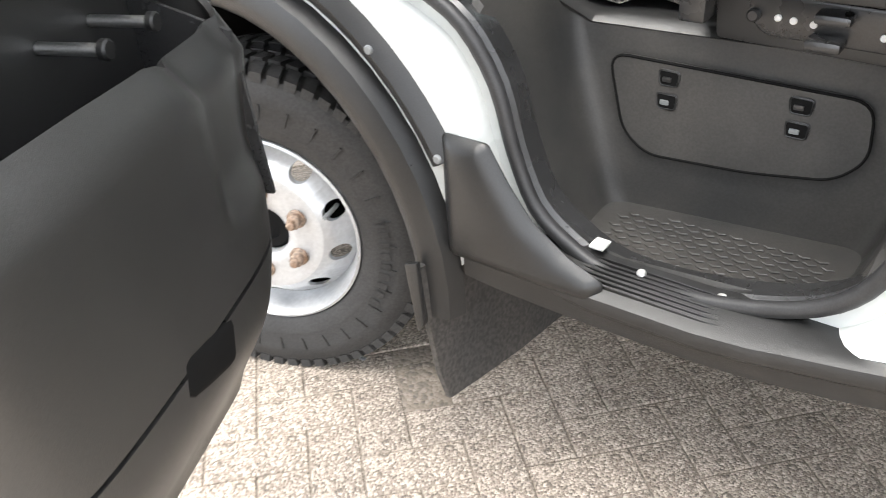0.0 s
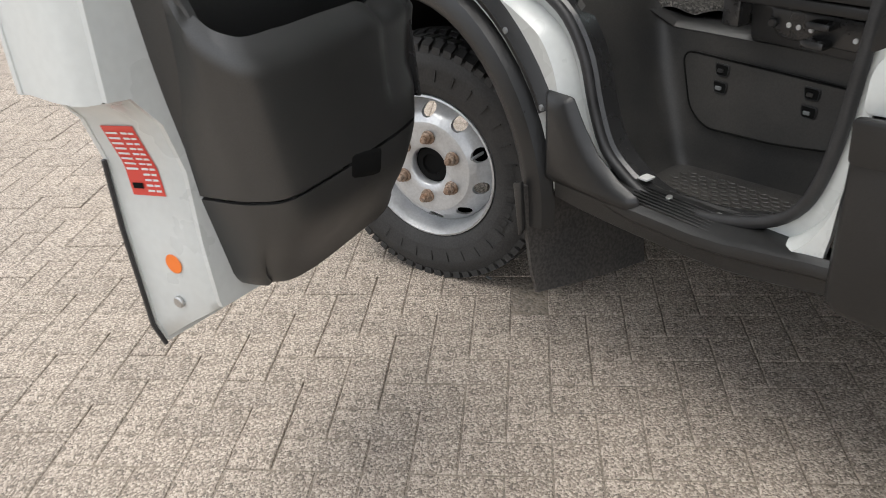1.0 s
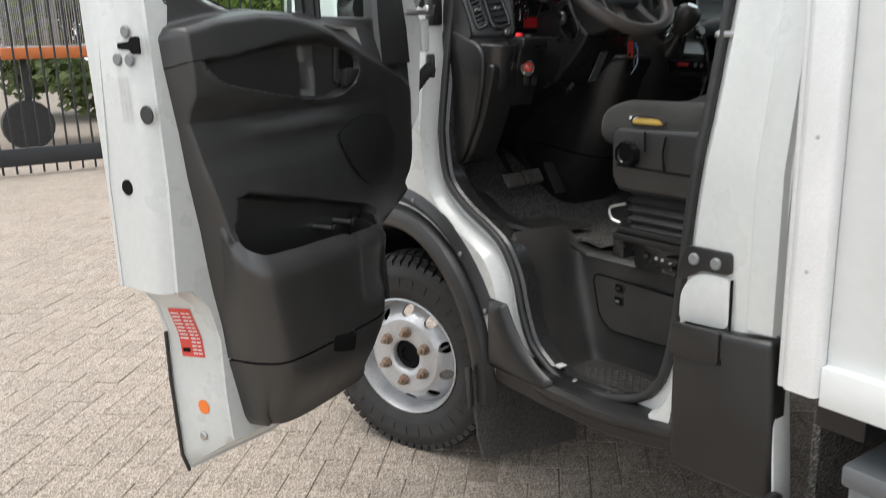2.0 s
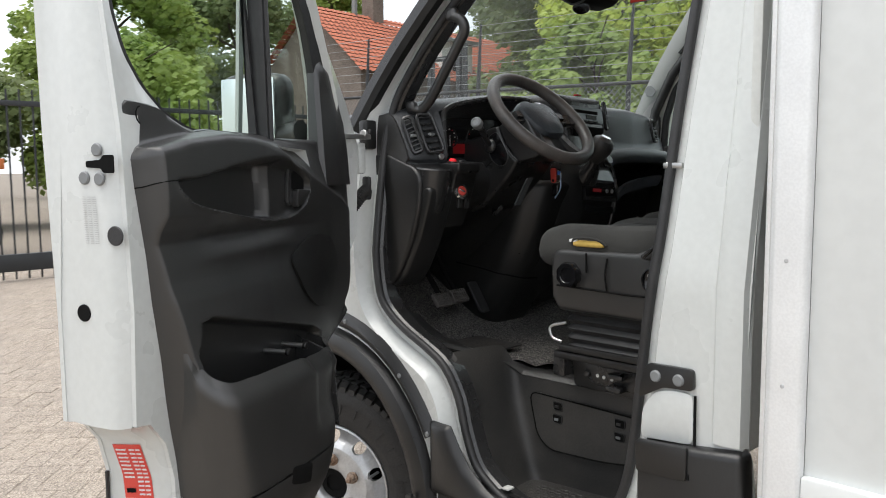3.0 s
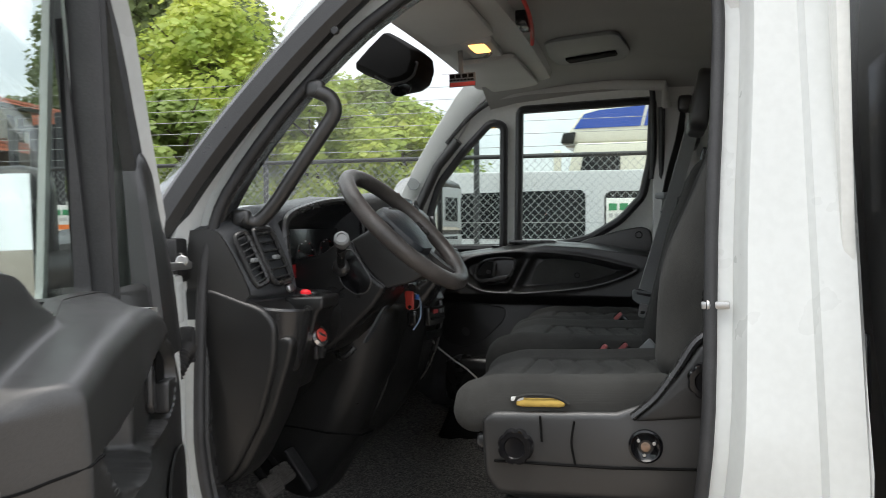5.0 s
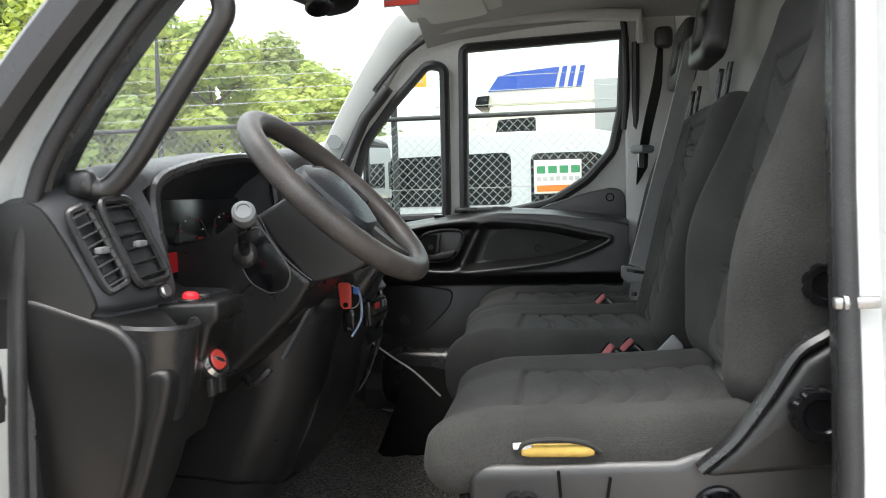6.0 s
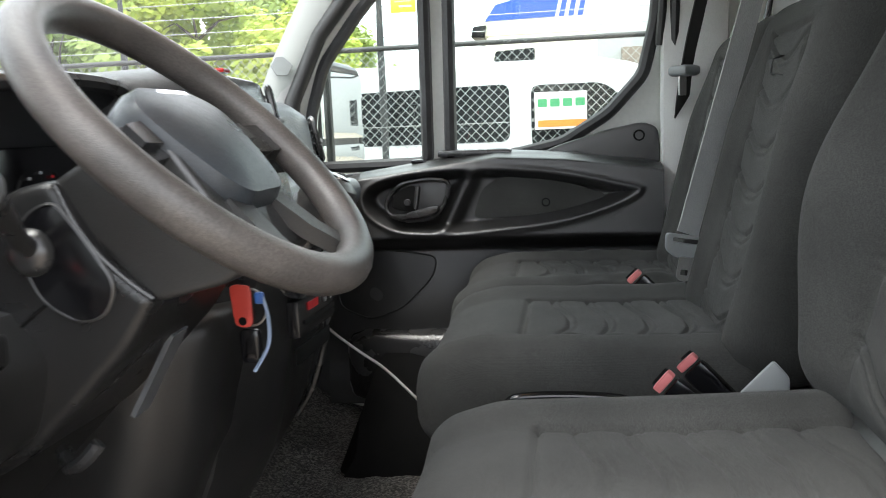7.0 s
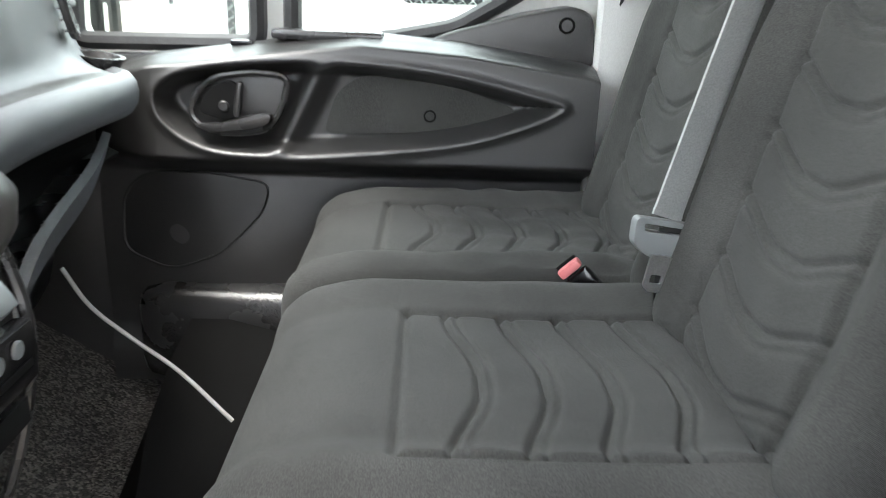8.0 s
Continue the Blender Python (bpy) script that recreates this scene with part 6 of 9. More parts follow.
# air vents: frame plus blades
def vent(corners, blades, name, lab, ring=TRIM2):
    """corners: four places, round from upper left."""
    A, B, C, D = (Vector(c) for c in corners)
    nrm = (B - A).cross(D - A).normalized()
    if nrm.x < 0:
        nrm = -nrm

    def at(s, t):
        return A + (B - A) * s + (D - A) * t + (C - B - D + A) * s * t

    loop = []
    for s, t in rounded([(0, 0), (1, 0), (1, 1), (0, 1)], 0.22, 5):
        loop.append(at(s, t) + nrm * 0.006)
    v = part(name, tube(loop, 0.0065, 8, True), ring, dash, lab)
    back = bmesh.new()
    back.faces.new([back.verts.new(at(s, t) - nrm * 0.012) for s, t in ((0, 0), (1, 0), (1, 1), (0, 1))])
    part("vent_back", back, MATTE, v, smooth=False)
    for k in range(blades):
        t = (k + 0.6) / (blades + 0.2)
        p, q = at(0.06, t), at(0.94, t)
        part("vent_blade", strap([p + nrm * 0.004, (p + q) / 2 + nrm * 0.005, q + nrm * 0.004], 0.018, 0.0025, (1, 0, 0.35)), TRIM2, v)
    part("vent_tab", soft((0, 0, 0), (0.012, 0.022, 0.01), 0.003, (3, 4, 3), at=Matrix.Translation(at(0.55, 0.55) + nrm * 0.012)), GREYP, v)
    return v


vent([(0.126, 0.012, 1.622), (0.140, 0.038, 1.634), (0.186, 0.050, 1.525), (0.170, 0.022, 1.512)], 8, "side_vent", "narrow demister vent")
vent([(0.146, 0.052, 1.637), (0.166, 0.100, 1.640), (0.206, 0.124, 1.522), (0.191, 0.064, 1.514)], 6, "air_vent", "driver's air vent with dark blades")
part("vent_wheel", disc((0.206, 0.11, 1.503), (1, -0.2, 0.4), 0.010, 0.008, 0.002, 16), STEEL, dash)
vent([(0.252, 0.918, 1.724), (0.248, 0.934, 1.722), (0.268, 0.934, 1.625), (0.272, 0.918, 1.625)], 5, "air_vent", "narrow centre vent")
vent([(0.172, 1.40, 1.685), (0.142, 1.48, 1.680), (0.160, 1.49, 1.590), (0.192, 1.41, 1.590)], 6, "air_vent", "passenger's round cornered vent")

# instrument cluster in the recess
clu = part("instrument_panel", box(0.122, 0.130, 0.156, 0.585, 1.503, 1.640, 0.004), BLACK, dash, "black instrument cluster with dials")
for yy, zz, r in ((0.225, 1.572, 0.036), (0.365, 1.560, 0.056), (0.500, 1.566, 0.052)):
    part("dial_ring", lathe([(r, 0), (r, 0.006), (r - 0.0025, 0.006), (r - 0.0025, 0)], 40, facing((0.131, yy, zz), (1, 0, 0.15))), TRIM2, clu)
    part("dial_needle", prism([(yy - 0.0016, zz - 0.030), (yy + 0.0016, zz - 0.030), (yy + 0.0008, zz + 0.006), (yy - 0.0008, zz + 0.006)], "x", 0.134, 0.1352), PAPER, clu, smooth=False)
    for k in range(9):
        an = radians(-30 + k * 30)
        part("dial_mark", disc((0.1315, yy + (r - 0.009) * math.cos(an), zz + (r - 0.009) * math.sin(an)), (1, 0, 0), 0.0022, 0.001, 0.0, 6), PAPER if k % 3 else REDDIM, clu, smooth=False)
part("display", box(0.1305, 0.1325, 0.243, 0.309, 1.516, 1.550), REDFAINT, clu, "dim red lit display", smooth=False)
bars(clu, "display_print", REDDIM, lambda a, b: (0.1335, 0.248 + a * 0.056, 1.519 + b * 0.028), [(0.05, 0.75, 0.70, 0.10), (0.0, 0.95, 0.40, 0.12), (0.35, 0.85, 0.08, 0.12)])
part("display", box(0.1305, 0.1325, 0.385, 0.405, 1.562, 1.570), REDDIM, clu, smooth=False)
part("hood_lip", tube(spline([(0.196, 0.142, 1.505), (0.186, 0.143, 1.60), (0.180, 0.165, 1.662), (0.186, 0.28, 1.692), (0.195, 0.42, 1.708), (0.20, 0.54, 1.708), (0.20, 0.59, 1.69), (0.205, 0.598, 1.60)], 5), 0.010, 8), TRIM2, dash, "smooth rim of the instrument hood")

# steering column and wheel
SW, SA, SRAD = Vector((0.392, 0.398, 1.630)), radians(44.1), 0.190
SX, SY, SZ = Vector((0, 1, 0)), Vector((-math.sin(SA), 0, math.cos(SA))), Vector((math.cos(SA), 0, math.sin(SA)))
SM = Matrix.Translation(SW) @ Matrix((SX, SY, SZ)).transposed().to_4x4()


def sw(x, y, z=0.0):
    return SW + SX * x + SY * y + SZ * z


def swloft(rings):
    bm = loft(rings)
    bm.transform(SM @ Matrix.Diagonal((0.98, 0.98, 0.98, 1)))
    return bm


SHROUD = rounded([(0.268, 1.600), (0.330, 1.632), (0.352, 1.655), (0.388, 1.640), (0.442, 1.560), (0.464, 1.514), (0.432, 1.498), (0.362, 1.484), (0.318, 1.535)], 0.012, 4)
COVER = rounded([(0.100, 1.560), (0.205, 1.575), (0.235, 1.598), (0.282, 1.606), (0.320, 1.533), (0.370, 1.489), (0.337, 1.443), (0.286, 1.395), (0.219, 1.338), (0.170, 1.312), (0.100, 1.330)], 0.014, 4)
part("column_shroud", bevel(prism(SHROUD, "y", 0.312, 0.484), 0.022, 4, 50), TRIM, dash, "dark plastic steering column shroud", 60)
cowl = part("column_cover", bevel(prism(COVER, "y", 0.300, 0.496), 0.016, 4, 50), COWL, dash, "dark lower steering column cover", 60)
part("cover_seam", tube([(0.262, 0.2995, 1.490), (0.232, 0.2995, 1.470), (0.204, 0.2995, 1.448), (0.160, 0.2995, 1.420)], 0.0018, 6), MATTE, cowl)
part("cover_seam", tube(spline([(0.284, 0.303, 1.600), (0.300, 0.300, 1.566), (0.320, 0.300, 1.535), (0.345, 0.302, 1.508), (0.366, 0.305, 1.490)], 4), 0.0022, 6), TRIM2, cowl)
CAP = rounded([(0.236, 1.552), (0.258, 1.577), (0.284, 1.586), (0.312, 1.545), (0.335, 1.506), (0.322, 1.478), (0.296, 1.471), (0.260, 1.492)], 0.016, 5)
part("shroud_cap", prism(CAP, "y", 0.296, 0.3005, 0.0015), BLACK, cowl, "smooth rounded cap on the column cover")
part("cap_edge", tube([(a_, 0.298, c_) for a_, c_ in CAP], 0.0022, 6, True), TRIM, cowl)
knee = loft([[(x, y, z) for x, z in ((-0.02, 1.46), (0.16, 1.46), (0.21, 1.42), (0.215, 1.37), (0.18, 1.325), (0.08, 1.300), (-0.06, 1.30))] for y in (0.25, 0.60)])
part("knee_panel", bevel(knee, 0.02, 3), COWL, dash, "dark panel under the steering column")
part("column_lever", tube(spline([(0.205, 0.37, 1.318), (0.225, 0.350, 1.308), (0.248, 0.340, 1.318), (0.265, 0.345, 1.335)], 4), 0.008, 8), TRIM2, dash, "black column release lever")
part("knee_bracket", strap([(0.325, 0.42, 1.432), (0.300, 0.425, 1.395), (0.262, 0.43, 1.338)], 0.030, 0.006, (0, 1, 0)), SILVERP, dash, "dull grey steel bracket below the column")
wh = part("steering_wheel", tube([sw(SRAD * math.cos(a), SRAD * math.sin(a)) for a in np.linspace(0, 2 * math.pi, 65)[:-1]], 0.0205, 16, True, 1.0), material("worn_wheel_skin", (0.115, 0.102, 0.094), 0.36, alt=(0.042, 0.039, 0.037), scale=9, grain=0.2, bump=0.25, bump_scale=900, wear=0.15), dash, "worn dark grey steering wheel")
pad = [(-0.095, 0.045), (-0.06, 0.075), (0.06, 0.075), (0.095, 0.045), (0.09, 0.0), (0.07, -0.06), (0.045, -0.085), (-0.045, -0.085), (-0.07, -0.06), (-0.09, 0.0)]
part("airbag_cover", swloft([[(x * s, y * s, z) for x, y in rounded(pad, 0.03, 4)] for s, z in ((0.9, -0.045), (1.0, -0.03), (1.0, -0.005), (0.94, 0.008), (0.7, 0.016), (0.3, 0.02))]), AIRBAG, wh, "smooth dark blue-grey airbag cover")
part("emblem_plate", swloft([[(x, y, z) for x, y in rounded([(-0.034, 0.048), (0.034, 0.048), (0.03, 0.062), (-0.03, 0.062)], 0.004, 3)] for z in (0.010, 0.0145)]), CHROME, wh, "plain bright emblem plate")
for sgn in (-1, 1):
    part("spoke", swloft([[(sgn * x, y + dy, z + dz) for dy, dz in ((0.022, -0.012), (0.022, 0.006), (-0.022, 0.006), (-0.022, -0.012))] for x, y, z in ((0.075, 0.012, -0.012), (0.13, 0.005, -0.010), (0.182, 0.0, -0.003))]), TRIM2, wh)
    part("spoke_buttons", swloft([[(sgn * x, y + dy, z) for x, dy in ((0.095, -0.014), (0.125, -0.012), (0.125, 0.012), (0.095, 0.016))] for y, z in ((0.012, -0.004), (0.012, 0.003))]), TRIM2, wh)
    part("spoke", swloft([[(sgn * (x + dx), y, z + dz) for dx, dz in ((0.017, -0.012), (0.017, 0.006), (-0.017, 0.006), (-0.017, -0.012))] for x, y, z in ((0.045, -0.07, -0.012), (0.06, -0.13, -0.010), (0.078, -0.176, -0.003))]), TRIM, wh, "dark lower spoke")
stalk = part("indicator_stalk", tube([(0.256, 0.300, 1.540), (0.270, 0.262, 1.556), (0.298, 0.205, 1.592), (0.318, 0.160, 1.610)], [0.009, 0.0095, 0.0115, 0.0165], 14), TRIM2, dash, "black indicator stalk")
part("stalk_end", lathe([(0.0, 0.010), (0.010, 0.010), (0.0105, 0.0125), (0.0125, 0.0125), (0.0175, 0.008), (0.0185, -0.010), (0.0165, -0.014)], 28, facing((0.316, 0.163, 1.609), (0.35, -1, 0.5))), GREYP, stalk, "grey ringed end of the stalk")
part("stalk_boot", lathe([(0.024, 0), (0.022, 0.008), (0.014, 0.016), (0.0, 0.018)], 24, facing((0.256, 0.300, 1.540), (0.1, -1, 0.1))), TRIM2, stalk)
part("wiper_stalk", tube([(0.262, 0.48, 1.55), (0.28, 0.54, 1.575), (0.30, 0.60, 1.595)], [0.010, 0.011, 0.016], 12), TRIM2, dash)
# key with red tag
key = thing("ignition_key", (0.35, 0.51, 1.43), "ignition key with a red tag and blue cord", "key")
part("tag", prism(rounded([(0.350, 1.465), (0.377, 1.463), (0.375, 1.412), (0.353, 1.414)], 0.009), "y", 0.500, 0.505, 0.002), RED, key, "red plastic key tag")
part("tag_hole", disc((0.364, 0.4995, 1.421), (0, -1, 0), 0.005, 0.001), MATTE, key)
part("key_head", soft((0.366, 0.512, 1.388), (0.026, 0.012, 0.042), 0.006, (5, 3, 6)), BLACK, key, "black key head")
part("key_ring", tube([(0.372 + 0.018 * math.cos(a), 0.51, 1.435 + 0.022 * math.sin(a)) for a in np.linspace(0, 6.283, 25)[:-1]], 0.0015, 6, True), STEEL, key)
part("cord", tube(spline([(0.388, 0.505, 1.452), (0.394, 0.503, 1.425), (0.390, 0.505, 1.39), (0.372, 0.50, 1.360)], 5), 0.0024, 6), PALECORD, key, "pale blue cord")
part("cord_knot", soft((0.385, 0.505, 1.447), (0.012, 0.008, 0.014), 0.003, (4, 3, 4)), BLUEP, key, "blue knot of the cord")
part("ignition_lock", tube([(0.335, 0.55, 1.475), (0.36, 0.52, 1.465)], 0.018, 14), TRIM2, dash)

# centre stack: radio, screen tray, heater knobs, gear lever
cs = part("centre_console", soft((0.262, 0.80, 1.60), (0.045, 0.23, 0.27), 0.015, (5, 8, 10), lambda p, q: Vector((p.x - p.z * 0.22, p.y, p.z))), TRIM2, dash, "dark centre stack")
rad = part("radio", soft((0, 0, 0), (0.02, 0.19, 0.06), 0.006, (3, 8, 5), at=Matrix.Translation((0.271, 0.80, 1.668)) @ pose(0, 0, 0, 0, -12, 0)), SILVERP, cs, "grey car radio")
part("radio_slot", box(0.276, 0.2815, 0.72, 0.86, 1.672, 1.684, 0), MATTE, cs, smooth=False)
part("radio_screen", box(0.278, 0.2850, 0.79, 0.85, 1.652, 1.668, 0), BLACK, cs, smooth=False)
for k in range(5):
    part("radio_button", soft((0.285, 0.725 + k * 0.03, 1.645), (0.006, 0.022, 0.008), 0.002, (2, 3, 2)), TRIM2, cs)
part("tray_slot", box(0.286, 0.289, 0.71, 0.89, 1.585, 1.625, 0), MATTE, cs, "dark storage slot", smooth=False)
part("warning_button", soft((0.235, 0.80, 1.742), (0.02, 0.025, 0.008), 0.003, (3, 3, 2)), LENS, dash, "red warning light button")
for yy in (0.715, 0.80, 0.885):
    part("heater_knob", lathe([(0.0, 0.022), (0.016, 0.022), (0.019, 0.018), (0.021, 0.0)], 28, facing((0.305, yy, 1.502), (1, 0, 0.35))), TRIM2, cs, "heater knob with chrome ring")
    part("knob_ring", lathe([(0.021, 0.0), (0.026, 0.0), (0.026, 0.008), (0.022, 0.009)], 28, facing((0.303, yy, 1.502), (1, 0, 0.35))), CHROME, cs)
gl = part("gear_lever", tube([(0.33, 0.735, 1.435), (0.372, 0.722, 1.475), (0.390, 0.714, 1.51)], [0.045, 0.025, 0.014], 16), TRIM2, dash, "gear lever with a leather boot")
part("gear_knob", lathe([(0.0, -0.058), (0.018, -0.055), (0.031, -0.030), (0.040, 0.0), (0.041, 0.016), (0.035, 0.034), (0.020, 0.044), (0.0, 0.046)], 32, facing((0.408, 0.712, 1.536), (0.55, 0.05, 1))), material("worn_knob", (0.06, 0.056, 0.052), 0.4, alt=(0.03, 0.03, 0.03), scale=30, wear=0.15), gl, "worn grey gear knob")
part("shift_plate", disc((0.430, 0.714, 1.574), (0.55, 0.05, 1), 0.018, 0.003, 0.001, 20), CHROME, gl, "bright shift plate")
part("switch_bar", soft((0.345, 0.79, 1.445), (0.05, 0.12, 0.02), 0.006, (4, 6, 3), at=Matrix.Translation((0.347, 0.80, 1.44)) @ pose(0, 0, 0, 0, 55, 0)), SILVERP, cs, "grey switch bar")
part("tachograph", soft((0.352, 0.79, 1.375), (0.02, 0.19, 0.055), 0.005, (3, 8, 5)), BLACK, cs, "black recorder unit")
part("recorder_display", box(0.3625, 0.364, 0.735, 0.785, 1.382, 1.394, 0), REDDIM, cs, "dim red display", smooth=False)
part("recorder_slot", box(0.3625, 0.364, 0.715, 0.87, 1.365, 1.371, 0), MATTE, cs, smooth=False)
for yy in (0.82, 0.85):
    part("recorder_button", disc((0.3625, yy, 1.388), (1, 0, 0), 0.008, 0.003, 0.001, 14), GREYP, cs)
part("lower_slot", box(0.345, 0.350, 0.71, 0.88, 1.305, 1.33, 0.002), MATTE, cs)
part("stack_edge", tube(spline([(0.30, 0.905, 1.52), (0.33, 0.908, 1.45), (0.345, 0.905, 1.38), (0.335, 0.90, 1.30), (0.31, 0.895, 1.22), (0.28, 0.89, 1.17)], 5), 0.006, 8), TRIM2, dash, "smooth edge of the centre stack")
bm = loft([[(x, y, z) for x, y in ((-0.25, 0.47), (xm - 0.07, 0.49), (xm, 0.55), (xm + 0.01, 0.74), (-0.25, 0.74))] for z, xm in ((1.42, 0.315), (1.25, 0.275), (1.06, 0.185), (0.95, 0.10), (0.84, 0.03))])
part("engine_cover", bevel(bm, 0.03, 4), CLAD, dash, "dark moulded centre cover by the pedals", 50)
part("cover_seam", tube([(-0.08, 0.474, 1.105), (0.05, 0.482, 1.090), (0.118, 0.486, 1.078), (0.194, 0.545, 1.060), (0.200, 0.62, 1.055)], 0.0025, 6), MATTE, dash)
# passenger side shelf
# lip and lower edge take the pad's colour with the sheen painted in
part("shelf_edge", tube(spline([(0.265, 0.93, 1.500), (0.283, 1.02, 1.524), (0.288, 1.18, 1.528), (0.278, 1.34, 1.522), (0.240, 1.46, 1.514), (0.18, 1.57, 1.505)], 6), 0.021, 12, False, 1.4), DASHSHEEN, dash, "rounded lip of the passenger shelf")
# matte black sheet put in for the shade under the lip
part("shelf_shadow", thick(loft([[(x, y, z) for x, z in ((0.24, 1.52), (0.17, 1.48), (0.16, 1.42), (0.20, 1.40))] for y in (0.98, 1.2, 1.42, 1.52)], False), 0.006), MATTE, dash, "matte black sheet standing for shade in the open shelf")
part("shelf_floor", strap(spline([(0.292, 0.940, 1.305), (0.293, 0.962, 1.345), (0.290, 1.01, 1.380), (0.284, 1.08, 1.403), (0.255, 1.27, 1.420), (0.198, 1.472, 1.424)], 6), 0.045, 0.012, (0.35, 0, 1)), DASHSHEEN, dash, "glossy grey lower edge of the shelf")
part("shelf_side", thick(loft([[(0.275, 0.945, 1.30), (0.276, 0.99, 1.355), (0.272, 1.09, 1.392), (0.245, 1.27, 1.410), (0.19, 1.46, 1.415)], [(0.05, 0.95, 1.20), (0.05, 1.02, 1.28), (0.05, 1.14, 1.35), (0.05, 1.28, 1.40), (0.05, 1.48, 1.42)]], False), 0.006), TRIM2, dash)
part("cup_holder", lathe([(0.030, -0.03), (0.040, 0.0), (0.043, 0.004), (0.036, 0.004), (0.030, -0.01), (0.0, -0.012)], 28, Matrix.Translation((0.168, 1.555, 1.549)) @ pose(0, 0, 0, 0, 8, 0)), TRIM2, dash, "passenger's cup holder")

# pedals
LAY.pop()
for x, y, lab in ((0.065, 0.250, "clutch pedal"), (0.045, 0.355, "brake pedal")):
    pd = part("pedal", tube([(x - 0.16, y + 0.01, 1.24), (x - 0.09, y + 0.005, 1.10), (x - 0.008, y, 1.01)], 0.010, 8), MATTE, dash, "dark steel " + lab)
    pp = soft((0, 0, 0), (0.018, 0.075, 0.055), 0.006, (3, 6, 5), at=Matrix.Translation((x, y, 1.0)) @ pose(0, 0, 0, 0, -38, 0))
    part("pedal_pad", pp, PADRUB, pd, "ribbed rubber pad")
    rb = bmesh.new()
    for i in range(6):
        for j in range(4):
            rb = join(rb, box(0.008, 0.013, -0.032 + i * 0.0115, -0.025 + i * 0.0115, -0.022 + j * 0.012, -0.014 + j * 0.012))
    rb.transform(Matrix.Translation((x, y, 1.0)) @ pose(0, 0, 0, 0, -38, 0))
    part("pad_studs", rb, PADRUB, pd, smooth=False)
part("pedal", soft((0, 0, 0), (0.014, 0.05, 0.13), 0.006, (3, 5, 8), at=Matrix.Translation((0.05, 0.455, 0.985)) @ pose(0, 0, 0, 0, -35, 0)), SEAL, dash, "accelerator pedal")
LAY.append(FAR_SIDE)
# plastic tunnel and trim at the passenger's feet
# cover coloured matte black to give the hollow its shade
part("footwell_cover", loft([[(x, y, z) for y, z in ((1.265, 0.80), (1.30, 0.80), (1.40, 0.80), (1.52, 0.80), (1.74, 0.80))] for x in (-0.2, 0.19)] + [[(x, y, z) for y, z in ((1.265, 0.84), (1.285, 0.93), (1.36, 1.01), (1.50, 1.06), (1.74, 1.09))] for x in (0.27, 0.34)] + [[(0.50, y, z) for y, z in ((1.275, 0.84), (1.30, 0.93), (1.39, 1.00), (1.52, 1.03), (1.74, 1.05))]], False), MATTE, truck, "moulded cover at the passenger's feet, blackened for the hollow's shade")
part("bright_trim", tube(spline([(0.165, 1.36, 1.265), (0.205, 1.35, 1.21), (0.27, 1.335, 1.165), (0.34, 1.315, 1.125), (0.42, 1.29, 1.06)], 6), 0.0032, 8), LINERP, truck, "pale edge strip at the passenger's feet")


# ---- far door, inner trim ----
fd = part("passenger_door", prism(rounded([(0.08, 0.90), (0.98, 0.90), (0.985, 1.56), (0.10, 1.54)], 0.04), "y", far_y(1.2) - 0.075, far_y(1.2) - 0.046, 0.01), TRIM, truck, "closed passenger door with dark inner trim")


EYE_LOOP = [tuple(p)[:2] for p in spline([Vector((a, b, 0)) for a, b in ((0.236, 1.490), (0.250, 1.440), (0.318, 1.398), (0.42, 1.388), (0.52, 1.390), (0.76, 1.420), (0.92, 1.482), (0.86, 1.507), (0.72, 1.537), (0.55, 1.552), (0.40, 1.547), (0.28, 1.527))], 5, True)]
FAR_TOP = ((0.10, 0.16, 0.223, 0.433, 0.577, 0.75, 0.96, 0.98), (1.50, 1.525, 1.544, 1.573, 1.590, 1.580, 1.551, 1.545))


def far_trim(x, z):
    """How far the trim stands into the cab."""
    top = float(np.interp(x, *FAR_TOP))
    d = 0.060 + 0.090 * step(1.335, 1.385, z) * step(0.08, 0.24, x)
    d -= 0.045 * step(top - 0.016, top + 0.002, z)
    if 0.2 < x < 0.95 and 1.37 < z < 1.57:
        e = inside(EYE_LOOP, x, z)
        d -= 0.050 * step(0.0, 0.030, e)
        d += 0.006 * math.exp(-((e - 0.002) / 0.010) ** 2)
        # web between the latch and the insert
        d += 0.030 * math.exp(-((x - 0.475 - (z - 1.46) * 0.5) / 0.022) ** 2) * step(0.0, 0.02, e)
    d += 0.03 * math.exp(-(((x - 0.30) / 0.20) ** 2 + ((z - 1.18) / 0.16) ** 2))
    d += 0.02 * step(1.04, 0.98, z)
    return d


FAR_Y = far_y(1.2) - 0.05
g = []
for j in range(221):
    g.append([])
    for i in range(261):
        x = 0.10 + 0.88 * i / 260
        z = 0.92 + (float(np.interp(x, *FAR_TOP)) - 0.92) * j / 220
        g[-1].append((x, FAR_Y - far_trim(x, z), z))
# upper ledge runs back to the window
for k in (1, 2):
    g.append([(p[0], p[1] + 0.03 * k, p[2] + 0.004) for p in g[220]])
part("door_trim", loft(g, False), TRIM, fd, "dark moulded passenger door trim with arm rest", 60)


def fy(x, z, lift=0.0):
    return FAR_Y - far_trim(x, z) - lift


